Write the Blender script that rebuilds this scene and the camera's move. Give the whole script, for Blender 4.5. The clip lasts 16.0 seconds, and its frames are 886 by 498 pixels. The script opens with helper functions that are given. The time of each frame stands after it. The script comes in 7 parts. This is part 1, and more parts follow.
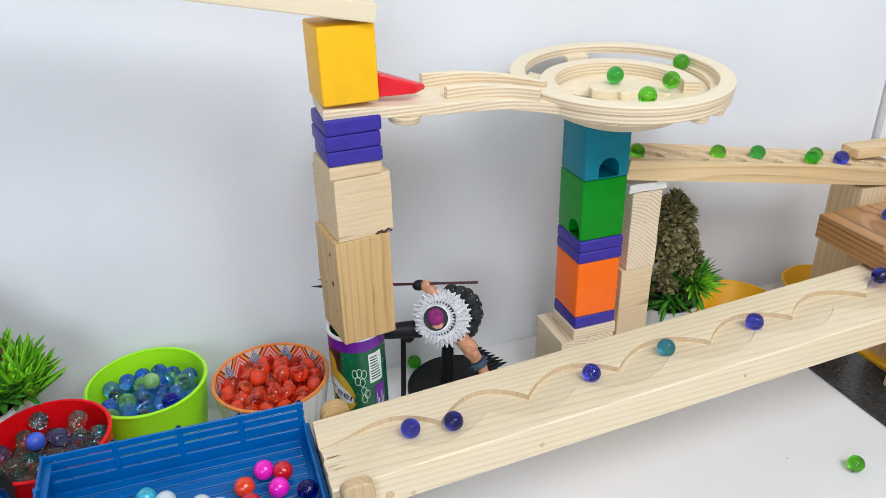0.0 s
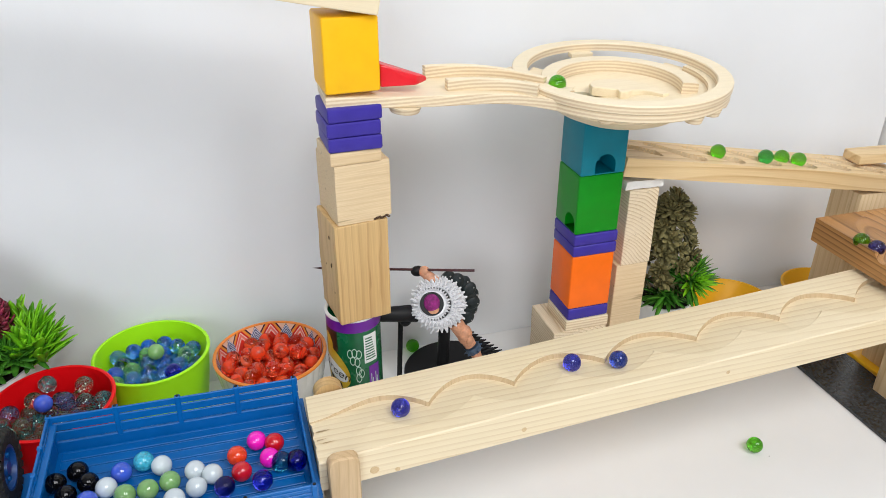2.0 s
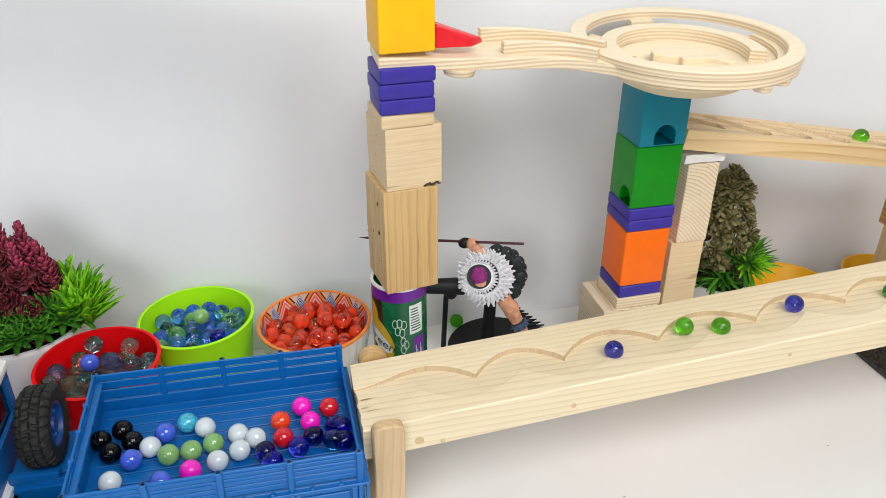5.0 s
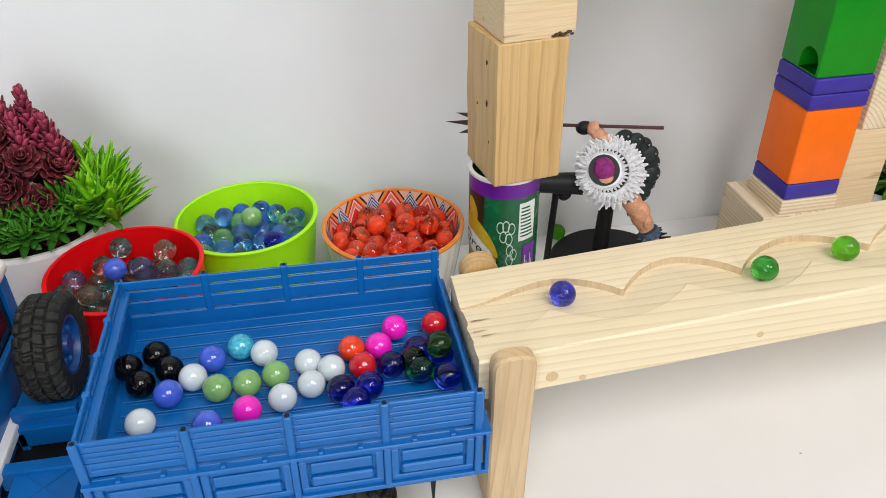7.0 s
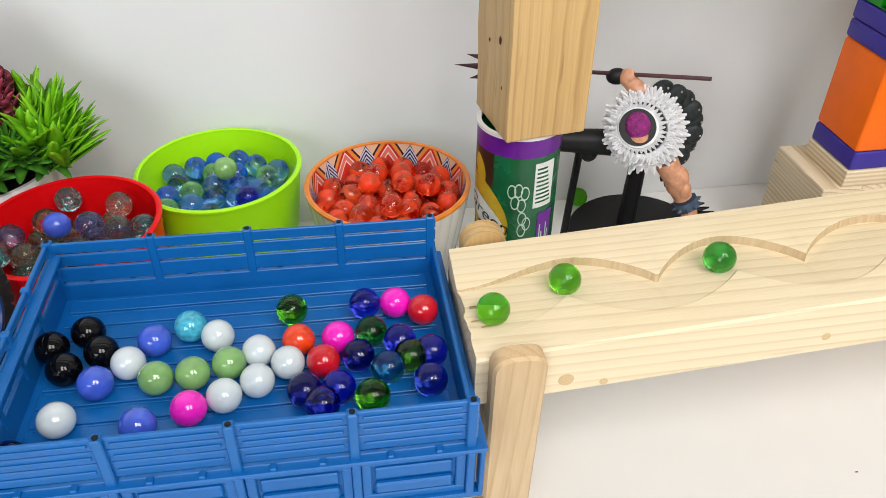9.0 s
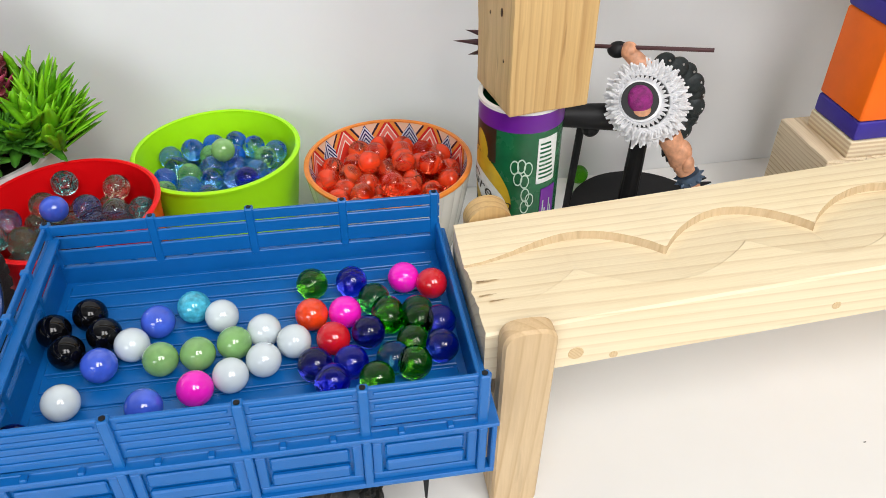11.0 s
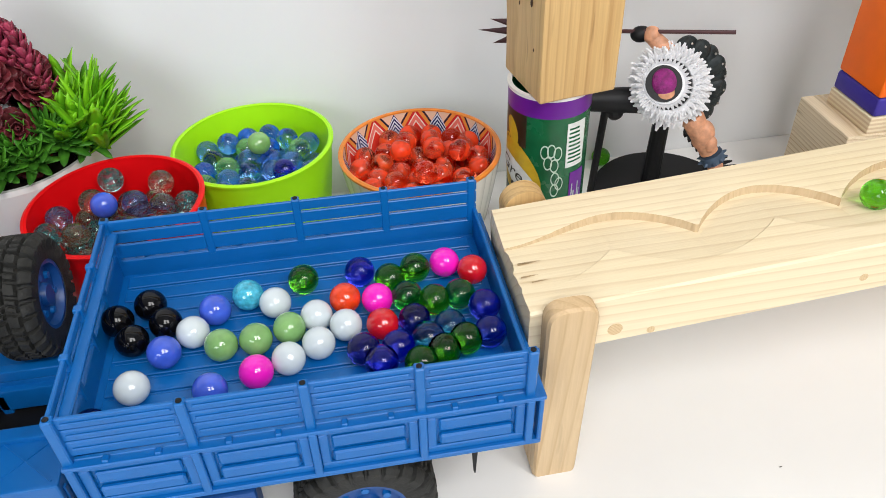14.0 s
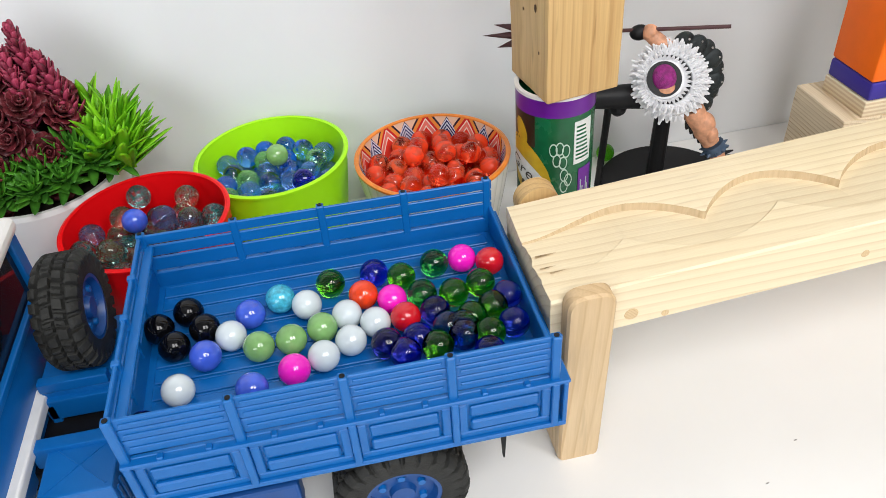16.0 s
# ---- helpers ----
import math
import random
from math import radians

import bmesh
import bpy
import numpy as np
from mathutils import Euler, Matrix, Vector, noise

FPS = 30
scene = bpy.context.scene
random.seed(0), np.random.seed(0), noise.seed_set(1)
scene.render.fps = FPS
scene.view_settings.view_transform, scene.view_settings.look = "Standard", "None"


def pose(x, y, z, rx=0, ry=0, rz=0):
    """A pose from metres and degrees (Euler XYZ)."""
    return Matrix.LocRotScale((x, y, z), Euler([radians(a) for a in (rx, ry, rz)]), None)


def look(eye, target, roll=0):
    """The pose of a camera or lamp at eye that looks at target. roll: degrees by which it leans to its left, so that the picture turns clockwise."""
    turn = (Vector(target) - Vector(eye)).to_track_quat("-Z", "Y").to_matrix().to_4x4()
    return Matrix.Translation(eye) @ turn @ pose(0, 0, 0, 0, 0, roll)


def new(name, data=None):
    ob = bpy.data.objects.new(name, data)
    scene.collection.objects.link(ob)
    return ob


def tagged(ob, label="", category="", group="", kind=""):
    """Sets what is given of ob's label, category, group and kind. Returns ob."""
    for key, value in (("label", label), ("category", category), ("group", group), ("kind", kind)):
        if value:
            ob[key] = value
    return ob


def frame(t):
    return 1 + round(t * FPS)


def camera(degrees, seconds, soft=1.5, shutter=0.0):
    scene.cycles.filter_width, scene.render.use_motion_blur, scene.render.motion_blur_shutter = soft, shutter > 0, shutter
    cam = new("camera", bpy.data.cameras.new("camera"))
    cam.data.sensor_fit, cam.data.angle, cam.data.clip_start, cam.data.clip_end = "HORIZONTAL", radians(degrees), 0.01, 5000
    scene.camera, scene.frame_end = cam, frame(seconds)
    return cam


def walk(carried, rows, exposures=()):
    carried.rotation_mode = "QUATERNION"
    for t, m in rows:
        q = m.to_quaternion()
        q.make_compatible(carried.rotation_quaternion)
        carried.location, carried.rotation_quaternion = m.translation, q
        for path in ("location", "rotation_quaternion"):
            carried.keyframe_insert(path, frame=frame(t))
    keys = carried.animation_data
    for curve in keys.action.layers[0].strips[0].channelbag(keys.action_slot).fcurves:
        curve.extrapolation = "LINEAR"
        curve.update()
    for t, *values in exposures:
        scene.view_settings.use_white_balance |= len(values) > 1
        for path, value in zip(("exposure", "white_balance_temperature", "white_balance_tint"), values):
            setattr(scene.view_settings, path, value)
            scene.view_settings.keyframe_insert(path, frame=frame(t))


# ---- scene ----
cam = camera(61.1, 16.0, soft=0.45)
PATH = [
    (0, (0.0302, 0.0730, 0.5301), (0.5903, 1.7632, -0.3818), -1.60),
    (0.5, (0.0382, 0.0648, 0.5346), (0.5807, 1.7587, -0.3796), -0.73),
    (1, (0.0382, 0.0538, 0.5412), (0.5607, 1.7461, -0.3878), -0.57),
    (1.5, (0.0419, 0.0485, 0.5396), (0.5529, 1.7440, -0.3897), -0.39),
    (2, (0.0451, 0.0486, 0.5386), (0.5502, 1.7410, -0.3995), 0.00),
    (2.5, (0.0426, 0.0470, 0.5347), (0.5321, 1.7472, -0.3979), 0.26),
    (3, (0.0395, 0.0510, 0.5354), (0.4753, 1.7545, -0.4174), 0.36),
    (5.3, (0.0363, 0.0636, 0.5066), (0.4412, 1.7630, -0.4680), 0.00),
    (5.5, (0.0356, 0.0824, 0.4864), (0.4474, 1.7762, -0.4948), 0.02),
    (6, (0.0264, 0.1291, 0.4445), (0.4187, 1.8066, -0.5708), -0.91),
    (6.5, (0.0111, 0.1665, 0.4252), (0.3689, 1.8214, -0.6389), -1.06),
    (7, (0.0045, 0.1901, 0.4067), (0.2984, 1.8209, -0.7130), -0.98),
    (7.5, (0.0093, 0.2067, 0.3936), (0.2574, 1.8154, -0.7687), -0.57),
    (8, (0.0121, 0.2307, 0.3741), (0.2507, 1.8263, -0.8075), -0.08),
    (8.5, (0.0204, 0.2487, 0.3670), (0.2611, 1.8325, -0.8299), 0.13),
    (9, (0.0274, 0.2592, 0.3654), (0.2666, 1.8287, -0.8497), 0.14),
    (9.5, (0.0253, 0.2628, 0.3642), (0.2610, 1.8186, -0.8691), 0.14),
    (10, (0.0246, 0.2639, 0.3621), (0.2598, 1.8097, -0.8846), 0.14),
    (12.3, (0.0181, 0.2549, 0.3556), (0.2881, 1.8031, -0.8812), -1.47),
    (12.5, (0.0233, 0.2592, 0.3644), (0.2533, 1.7885, -0.9033), -1.26),
    (13, (0.0211, 0.2587, 0.3634), (0.2496, 1.7862, -0.9072), -1.66),
    (13.5, (0.0137, 0.2546, 0.3647), (0.2426, 1.7797, -0.9098), -1.96),
    (14, (0.0032, 0.2505, 0.3689), (0.2287, 1.7745, -0.9055), -2.57),
    (14.5, (-0.0012, 0.2503, 0.3790), (0.2152, 1.7790, -0.8917), -3.49),
    (15, (-0.0014, 0.2419, 0.3765), (0.2177, 1.7731, -0.8924), -4.29),
    (15.5, (0.0062, 0.2356, 0.3768), (0.2245, 1.7638, -0.8938), -5.09),
    (16, (-0.0087, 0.2347, 0.3789), (0.2103, 1.7694, -0.8851), -5.49),
]
walk(cam, [(t, look(eye, target, roll)) for t, eye, target, roll in PATH], [(0, 0.16, 5900, 10), (1.5, 0.20, 6180, 10), (7, 0.26, 6430, 10), (9, 0.38, 6550, 10), (12.5, 0.46, 6450, 10), (16, 0.46, 6400, 10)])

# ---- light ----
world = bpy.data.worlds.new("room_world")
scene.world = world
world.use_nodes = True
world.node_tree.nodes["Background"].inputs[0].default_value = (0.9, 0.95, 1.0, 1)
world.node_tree.nodes["Background"].inputs[1].default_value = 0.15


def area_lamp(name, eye, target, sx, sy, watts, colour):
    data = bpy.data.lights.new(name, "AREA")
    data.shape, data.size, data.size_y, data.energy, data.color = "RECTANGLE", sx, sy, watts, colour
    ob = new(name, data)
    ob.matrix_world = look(eye, target)
    return ob


KEY = 12.2
area_lamp("ceiling_lamp_one", (0.22, -0.66, 1.62), (0.2, 0.6, 0.15), 0.50, 0.90, KEY, (1.0, 0.985, 0.97))
area_lamp("ceiling_lamp_two", (0.95, -0.64, 1.62), (0.2, 0.6, 0.15), 0.50, 0.90, KEY, (1.0, 0.985, 0.97))
# Unseen soft area lamp added front left as fill; no window stands there.
area_lamp("added_left_fill", (-1.05, -1.60, 0.95), (0.1, 0.7, 0.2), 1.2, 1.2, 19.0, (0.95, 0.975, 1.0))


# ---- materials ----
def material(name, colour, rough=0.5, metal=0.0, var=0.08, scale=60.0, bump=0.0, bscale=400.0, stretch=(1, 1, 1), coat=0.0, trans=0.0, ior=1.5, spec=0.5):
    m = bpy.data.materials.new(name)
    m.use_nodes = True
    n, l = m.node_tree.nodes, m.node_tree.links
    b = n["Principled BSDF"]
    b.inputs["Base Color"].default_value = (*colour, 1)
    b.inputs["Roughness"].default_value = rough
    b.inputs["Metallic"].default_value = metal
    b.inputs["Coat Weight"].default_value = coat
    b.inputs["Transmission Weight"].default_value = trans
    b.inputs["IOR"].default_value = ior
    b.inputs["Specular IOR Level"].default_value = spec
    if var or bump:
        tc = n.new("ShaderNodeTexCoord")
        mp = n.new("ShaderNodeMapping")
        mp.inputs["Scale"].default_value = stretch
        l.new(tc.outputs["Object"], mp.inputs["Vector"])
    if var:
        t1 = n.new("ShaderNodeTexNoise")
        t1.inputs["Scale"].default_value, t1.inputs["Detail"].default_value = scale, 6
        l.new(mp.outputs[0], t1.inputs["Vector"])
        r = n.new("ShaderNodeValToRGB")
        r.color_ramp.elements[0].position, r.color_ramp.elements[1].position = 0.3, 0.7
        r.color_ramp.elements[0].color = (*[c * (1 - var) for c in colour], 1)
        r.color_ramp.elements[1].color = (*[min(1, c * (1 + var)) for c in colour], 1)
        l.new(t1.outputs["Fac"], r.inputs["Fac"])
        l.new(r.outputs[0], b.inputs["Base Color"])
        rr = n.new("ShaderNodeMapRange")
        rr.inputs["To Min"].default_value, rr.inputs["To Max"].default_value = max(0, rough - 0.06), min(1, rough + 0.08)
        l.new(t1.outputs["Fac"], rr.inputs["Value"])
        l.new(rr.outputs[0], b.inputs["Roughness"])
    if bump:
        t2 = n.new("ShaderNodeTexNoise")
        t2.inputs["Scale"].default_value, t2.inputs["Detail"].default_value = bscale, 4
        l.new(mp.outputs[0], t2.inputs["Vector"])
        bp = n.new("ShaderNodeBump")
        bp.inputs["Strength"].default_value, bp.inputs["Distance"].default_value = bump, 0.001
        l.new(t2.outputs["Fac"], bp.inputs["Height"])
        l.new(bp.outputs[0], b.inputs["Normal"])
    return m


def wood(name, light, dark, axis=0, spacing=0.004, centre=(0.05, 0.04), rings=1.0, rough=0.55, warp=0.006, fibre=0.30, flecks=0.35):
    """Sawn softwood: growth rings round a pith line along one axis, fibre lines, small resin flecks, blotches."""
    m = bpy.data.materials.new(name)
    m.use_nodes = True
    n, l = m.node_tree.nodes, m.node_tree.links
    b = n["Principled BSDF"]
    tc = n.new("ShaderNodeTexCoord")
    info = n.new("ShaderNodeObjectInfo")
    shift = n.new("ShaderNodeVectorMath")
    shift.operation = "MULTIPLY_ADD"
    l.new(info.outputs["Random"], shift.inputs[0])
    shift.inputs[1].default_value = (0.021, 0.017, 0.019)
    l.new(tc.outputs["Object"], shift.inputs[2])

    def along(k, scale, detail):
        sc = [1.0, 1.0, 1.0]
        sc[axis] = k
        mp = n.new("ShaderNodeMapping")
        mp.inputs["Scale"].default_value = sc
        l.new(shift.outputs[0], mp.inputs["Vector"])
        t = n.new("ShaderNodeTexNoise")
        t.inputs["Scale"].default_value, t.inputs["Detail"].default_value = scale, detail
        l.new(mp.outputs[0], t.inputs["Vector"])
        return t

    bend = along(0.14, 14, 2)
    off = n.new("ShaderNodeVectorMath")
    off.operation = "MULTIPLY_ADD"
    l.new(bend.outputs["Color"], off.inputs[0])
    off.inputs[1].default_value = (warp * 2, warp * 2, warp * 2)
    l.new(shift.outputs[0], off.inputs[2])
    mask, mid, k = [1.0, 1.0, 1.0], [0.0, 0.0, 0.0], 0
    mask[axis] = 0.0
    for i in range(3):
        if i != axis:
            mid[i] = -centre[k]
            k += 1
    flat = n.new("ShaderNodeVectorMath")
    flat.operation = "MULTIPLY_ADD"
    l.new(off.outputs[0], flat.inputs[0])
    flat.inputs[1].default_value, flat.inputs[2].default_value = mask, mid
    far = n.new("ShaderNodeVectorMath")
    far.operation = "LENGTH"
    l.new(flat.outputs[0], far.inputs[0])
    div = n.new("ShaderNodeMath")
    div.operation = "DIVIDE"
    div.inputs[1].default_value = spacing
    l.new(far.outputs["Value"], div.inputs[0])
    fr = n.new("ShaderNodeMath")
    fr.operation = "FRACT"
    l.new(div.outputs[0], fr.inputs[0])
    ramp = n.new("ShaderNodeValToRGB")
    els = ramp.color_ramp.elements
    els[0].position, els[0].color = 0.0, (0, 0, 0, 1)
    els[1].position, els[1].color = 1.0, (0.05, 0.05, 0.05, 1)
    for p, v in ((0.52, 0.10), (0.80, 0.60), (0.88, 1.0), (0.94, 0.7)):
        els.new(p).color = (v, v, v, 1)
    l.new(fr.outputs[0], ramp.inputs["Fac"])
    fade = n.new("ShaderNodeMapRange")
    fade.inputs["From Min"].default_value, fade.inputs["From Max"].default_value = 0.3, 0.7
    fade.inputs["To Min"].default_value, fade.inputs["To Max"].default_value = 0.35 * rings, rings
    l.new(along(0.3, 30, 2).outputs["Fac"], fade.inputs["Value"])
    amount = n.new("ShaderNodeMath")
    amount.operation = "MULTIPLY"
    l.new(ramp.outputs[0], amount.inputs[0])
    l.new(fade.outputs[0], amount.inputs[1])

    def mix(kind, fac, a, c):
        q = n.new("ShaderNodeMix")
        q.data_type, q.blend_type = "RGBA", kind
        for i, v in ((0, fac), (6, a), (7, c)):
            if isinstance(v, (int, float)):
                q.inputs[i].default_value = v
            elif isinstance(v, tuple):
                q.inputs[i].default_value = (*v, 1)
            else:
                l.new(v, q.inputs[i])
        return q.outputs[2]

    def ranged(t, a, c, lo, hi):
        q = n.new("ShaderNodeMapRange")
        q.inputs["From Min"].default_value, q.inputs["From Max"].default_value = a, c
        q.inputs["To Min"].default_value, q.inputs["To Max"].default_value = lo, hi
        l.new(t.outputs["Fac"], q.inputs["Value"])
        return q.outputs[0]

    fib = along(0.02, 800, 4)
    colour = mix("MIX", amount.outputs[0], light, dark)
    colour = mix("MULTIPLY", ranged(fib, 0.35, 0.65, fibre, 0.0), colour, tuple(0.55 + 0.35 * c for c in dark))
    colour = mix("MIX", ranged(along(0.07, 210, 2), 0.66, 0.74, 0.0, flecks), colour, tuple(c * 0.55 for c in dark))
    colour = mix("SOFT_LIGHT", ranged(along(0.4, 16, 4), 0.25, 0.75, 0.0, 0.30), colour, tuple(0.75 * c for c in dark))
    l.new(colour, b.inputs["Base Color"])
    b.inputs["Roughness"].default_value = rough
    bp = n.new("ShaderNodeBump")
    bp.inputs["Strength"].default_value, bp.inputs["Distance"].default_value = 0.35, 0.0005
    l.new(fib.outputs["Fac"], bp.inputs["Height"])
    bp2 = n.new("ShaderNodeBump")
    bp2.inputs["Strength"].default_value, bp2.inputs["Distance"].default_value = 0.15, 0.0005
    l.new(amount.outputs[0], bp2.inputs["Height"])
    l.new(bp.outputs[0], bp2.inputs["Normal"])
    l.new(bp2.outputs[0], b.inputs["Normal"])
    return m


def plywood(name, face, light, dark, period=0.0032):
    """Birch ply: pale faces above and below, soft alternating layers on the edges."""
    m = wood(name, face, tuple(c * 0.9 for c in face), 0, 0.012, (0.3, 0.2), 0.5, 0.42, 0.01, 0.18, 0.12)
    n, l = m.node_tree.nodes, m.node_tree.links
    b = n["Principled BSDF"]
    top = b.inputs["Base Color"].links[0].from_socket
    tc = n.new("ShaderNodeTexCoord")
    sep = n.new("ShaderNodeSeparateXYZ")
    l.new(tc.outputs["Object"], sep.inputs[0])
    wob = n.new("ShaderNodeTexNoise")
    wob.inputs["Scale"].default_value, wob.inputs["Detail"].default_value = 60, 3
    add = n.new("ShaderNodeMath")
    add.operation = "MULTIPLY_ADD"
    l.new(wob.outputs["Fac"], add.inputs[0])
    add.inputs[1].default_value = 0.0012
    l.new(sep.outputs["Z"], add.inputs[2])
    pp = n.new("ShaderNodeMath")
    pp.operation = "PINGPONG"
    pp.inputs[1].default_value = period / 2
    l.new(add.outputs[0], pp.inputs[0])
    rg = n.new("ShaderNodeMapRange")
    rg.inputs["From Min"].default_value, rg.inputs["From Max"].default_value = period * 0.17, period * 0.33
    l.new(pp.outputs[0], rg.inputs["Value"])
    layer = n.new("ShaderNodeMix")
    layer.data_type = "RGBA"
    layer.inputs[6].default_value, layer.inputs[7].default_value = (*light, 1), (*dark, 1)
    l.new(rg.outputs[0], layer.inputs[0])
    geo = n.new("ShaderNodeNewGeometry")
    ns = n.new("ShaderNodeSeparateXYZ")
    l.new(geo.outputs["Normal"], ns.inputs[0])
    ab = n.new("ShaderNodeMath")
    ab.operation = "ABSOLUTE"
    l.new(ns.outputs["Z"], ab.inputs[0])
    gt = n.new("ShaderNodeMapRange")
    gt.inputs["From Min"].default_value, gt.inputs["From Max"].default_value = 0.6, 0.85
    l.new(ab.outputs[0], gt.inputs["Value"])
    both = n.new("ShaderNodeMix")
    both.data_type = "RGBA"
    l.new(gt.outputs[0], both.inputs[0])
    l.new(layer.outputs[2], both.inputs[6])
    l.new(top, both.inputs[7])
    l.new(both.outputs[2], b.inputs["Base Color"])
    return m


def leafy(name, deep, bright, rough=0.45):
    """Moulded plastic leaves, each of a slightly different tint."""
    m = bpy.data.materials.new(name)
    m.use_nodes = True
    n, l = m.node_tree.nodes, m.node_tree.links
    b = n["Principled BSDF"]
    geo = n.new("ShaderNodeNewGeometry")
    tc = n.new("ShaderNodeTexCoord")
    t = n.new("ShaderNodeTexNoise")
    t.inputs["Scale"].default_value, t.inputs["Detail"].default_value = 140, 3
    l.new(tc.outputs["Object"], t.inputs["Vector"])
    av = n.new("ShaderNodeMath")
    av.operation = "MULTIPLY_ADD"
    l.new(geo.outputs["Random Per Island"], av.inputs[0])
    av.inputs[1].default_value = 0.7
    l.new(t.outputs["Fac"], av.inputs[2])
    r = n.new("ShaderNodeValToRGB")
    r.color_ramp.elements[0].position, r.color_ramp.elements[1].position = 0.3, 1.0
    r.color_ramp.elements[0].color, r.color_ramp.elements[1].color = (*deep, 1), (*bright, 1)
    l.new(av.outputs[0], r.inputs["Fac"])
    l.new(r.outputs[0], b.inputs["Base Color"])
    b.inputs["Roughness"].default_value = rough
    b.inputs["Specular IOR Level"].default_value = 0.35
    return m


def glass(name, colour, rough=0.0, swirl=None, amount=0.5, clear=1.0, grain=60.0):
    """Marble glass; swirl adds a coloured band through it."""
    m = bpy.data.materials.new(name)
    m.use_nodes = True
    n, l = m.node_tree.nodes, m.node_tree.links
    b = n["Principled BSDF"]
    b.inputs["Base Color"].default_value = (*colour, 1)
    b.inputs["Roughness"].default_value = rough
    b.inputs["Transmission Weight"].default_value = clear
    b.inputs["IOR"].default_value = 1.45
    if swirl:
        tc = n.new("ShaderNodeTexCoord")
        info = n.new("ShaderNodeObjectInfo")
        add = n.new("ShaderNodeVectorMath")
        l.new(tc.outputs["Object"], add.inputs[0])
        l.new(info.outputs["Random"], add.inputs[1])
        no = n.new("ShaderNodeTexNoise")
        no.inputs["Scale"].default_value, no.inputs["Detail"].default_value, no.inputs["Distortion"].default_value = grain, 2, 1.2
        l.new(add.outputs[0], no.inputs["Vector"])
        r = n.new("ShaderNodeValToRGB")
        r.color_ramp.elements[0].position, r.color_ramp.elements[1].position = 0.36, 0.56
        r.color_ramp.elements[0].color = (*colour, 1)
        r.color_ramp.elements[1].color = (*swirl, 1)
        l.new(no.outputs["Fac"], r.inputs["Fac"])
        l.new(r.outputs[0], b.inputs["Base Color"])
        t = n.new("ShaderNodeMapRange")
        t.inputs["From Min"].default_value, t.inputs["From Max"].default_value = 0.40, 0.60
        t.inputs["To Min"].default_value, t.inputs["To Max"].default_value = 1.0, 1.0 - amount
        l.new(no.outputs["Fac"], t.inputs["Value"])
        l.new(t.outputs[0], b.inputs["Transmission Weight"])
    return m


PINE = wood("pale_pine", (0.83, 0.715, 0.505), (0.64, 0.485, 0.285), 0, 0.0050, (0.43, 0.05), 0.75, 0.5, 0.004, 0.16, 0.18)
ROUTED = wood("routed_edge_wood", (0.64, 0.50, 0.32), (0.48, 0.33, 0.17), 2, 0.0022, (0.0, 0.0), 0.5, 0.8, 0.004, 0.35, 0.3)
PINE_END = wood("pale_pine_cross", (0.74, 0.58, 0.36), (0.55, 0.37, 0.18), 2, 0.0042, (0.06, 0.05), 0.8, 0.6, 0.004)
POST_WOOD = wood("post_pine", (0.67, 0.50, 0.30), (0.46, 0.29, 0.13), 2, 0.0050, (0.05, 0.43), 0.8, 0.55, 0.003, 0.25, 0.2)
BLOCK_PINE = wood("yellow_pine", (0.67, 0.465, 0.215), (0.41, 0.23, 0.08), 2, 0.0046, (0.045, 0.03), 0.65, 0.5, 0.004, 0.35, 0.6)
BLOCK_PALE = wood("pale_block_wood", (0.77, 0.61, 0.39), (0.56, 0.38, 0.19), 0, 0.0052, (0.04, -0.05), 0.28, 0.65, 0.020, 0.45, 0.7)
ROUGH_WOOD = wood("rough_sawn_wood", (0.85, 0.73, 0.54), (0.46, 0.30, 0.14), 1, 0.0036, (-0.03, -0.02), 0.9, 0.75, 0.010, 0.35, 0.4)
PLY = plywood("birch_ply", (0.86, 0.74, 0.53), (0.84, 0.71, 0.50), (0.69, 0.53, 0.34))
BEECH = wood("birch_face", (0.87, 0.75, 0.54), (0.78, 0.64, 0.43), 0, 0.010, (0.3, 0.2), 0.4, 0.42, 0.01, 0.16, 0.12)
HONEY = wood("honey_pine", (0.79, 0.60, 0.34), (0.50, 0.29, 0.10), 0, 0.0100, (-0.02, -0.045), 0.8, 0.45, 0.022, 0.22, 0.3)
DARK_PINE = wood("stained_pine", (0.54, 0.29, 0.105), (0.11, 0.038, 0.012), 1, 0.0052, (0.05, -0.07), 0.9, 0.38, 0.005, 0.3, 0.3)
TABLE = material("white_tabletop", (0.84, 0.83, 0.81), 0.32, var=0.025, scale=9, bump=0.02, bscale=300)
WALL = material("white_wall", (0.80, 0.81, 0.82), 0.6, var=0.03, scale=6, bump=0.05, bscale=250)
ROOM = material("room_paint", (0.55, 0.55, 0.55), 0.9, var=0.05, scale=3)
BOARD = material("white_board", (0.85, 0.85, 0.84), 0.45, var=0.02, scale=8)
YELLOW = material("yellow_lacquer", (0.93, 0.50, 0.003), 0.40, spec=0.3, var=0.04, scale=70, bump=0.04, bscale=700)
RED = material("red_lacquer", (0.72, 0.010, 0.020), 0.33, var=0.06, scale=70, bump=0.04)
PURPLE = material("violet_lacquer", (0.045, 0.030, 0.30), 0.42, spec=0.3, var=0.08, scale=80, bump=0.05)
ORANGE = material("orange_lacquer", (0.92, 0.155, 0.003), 0.40, spec=0.3, var=0.04, scale=70, bump=0.04, bscale=700)
GREEN = material("green_lacquer", (0.003, 0.24, 0.006), 0.38, spec=0.3, var=0.06, scale=70, bump=0.05)
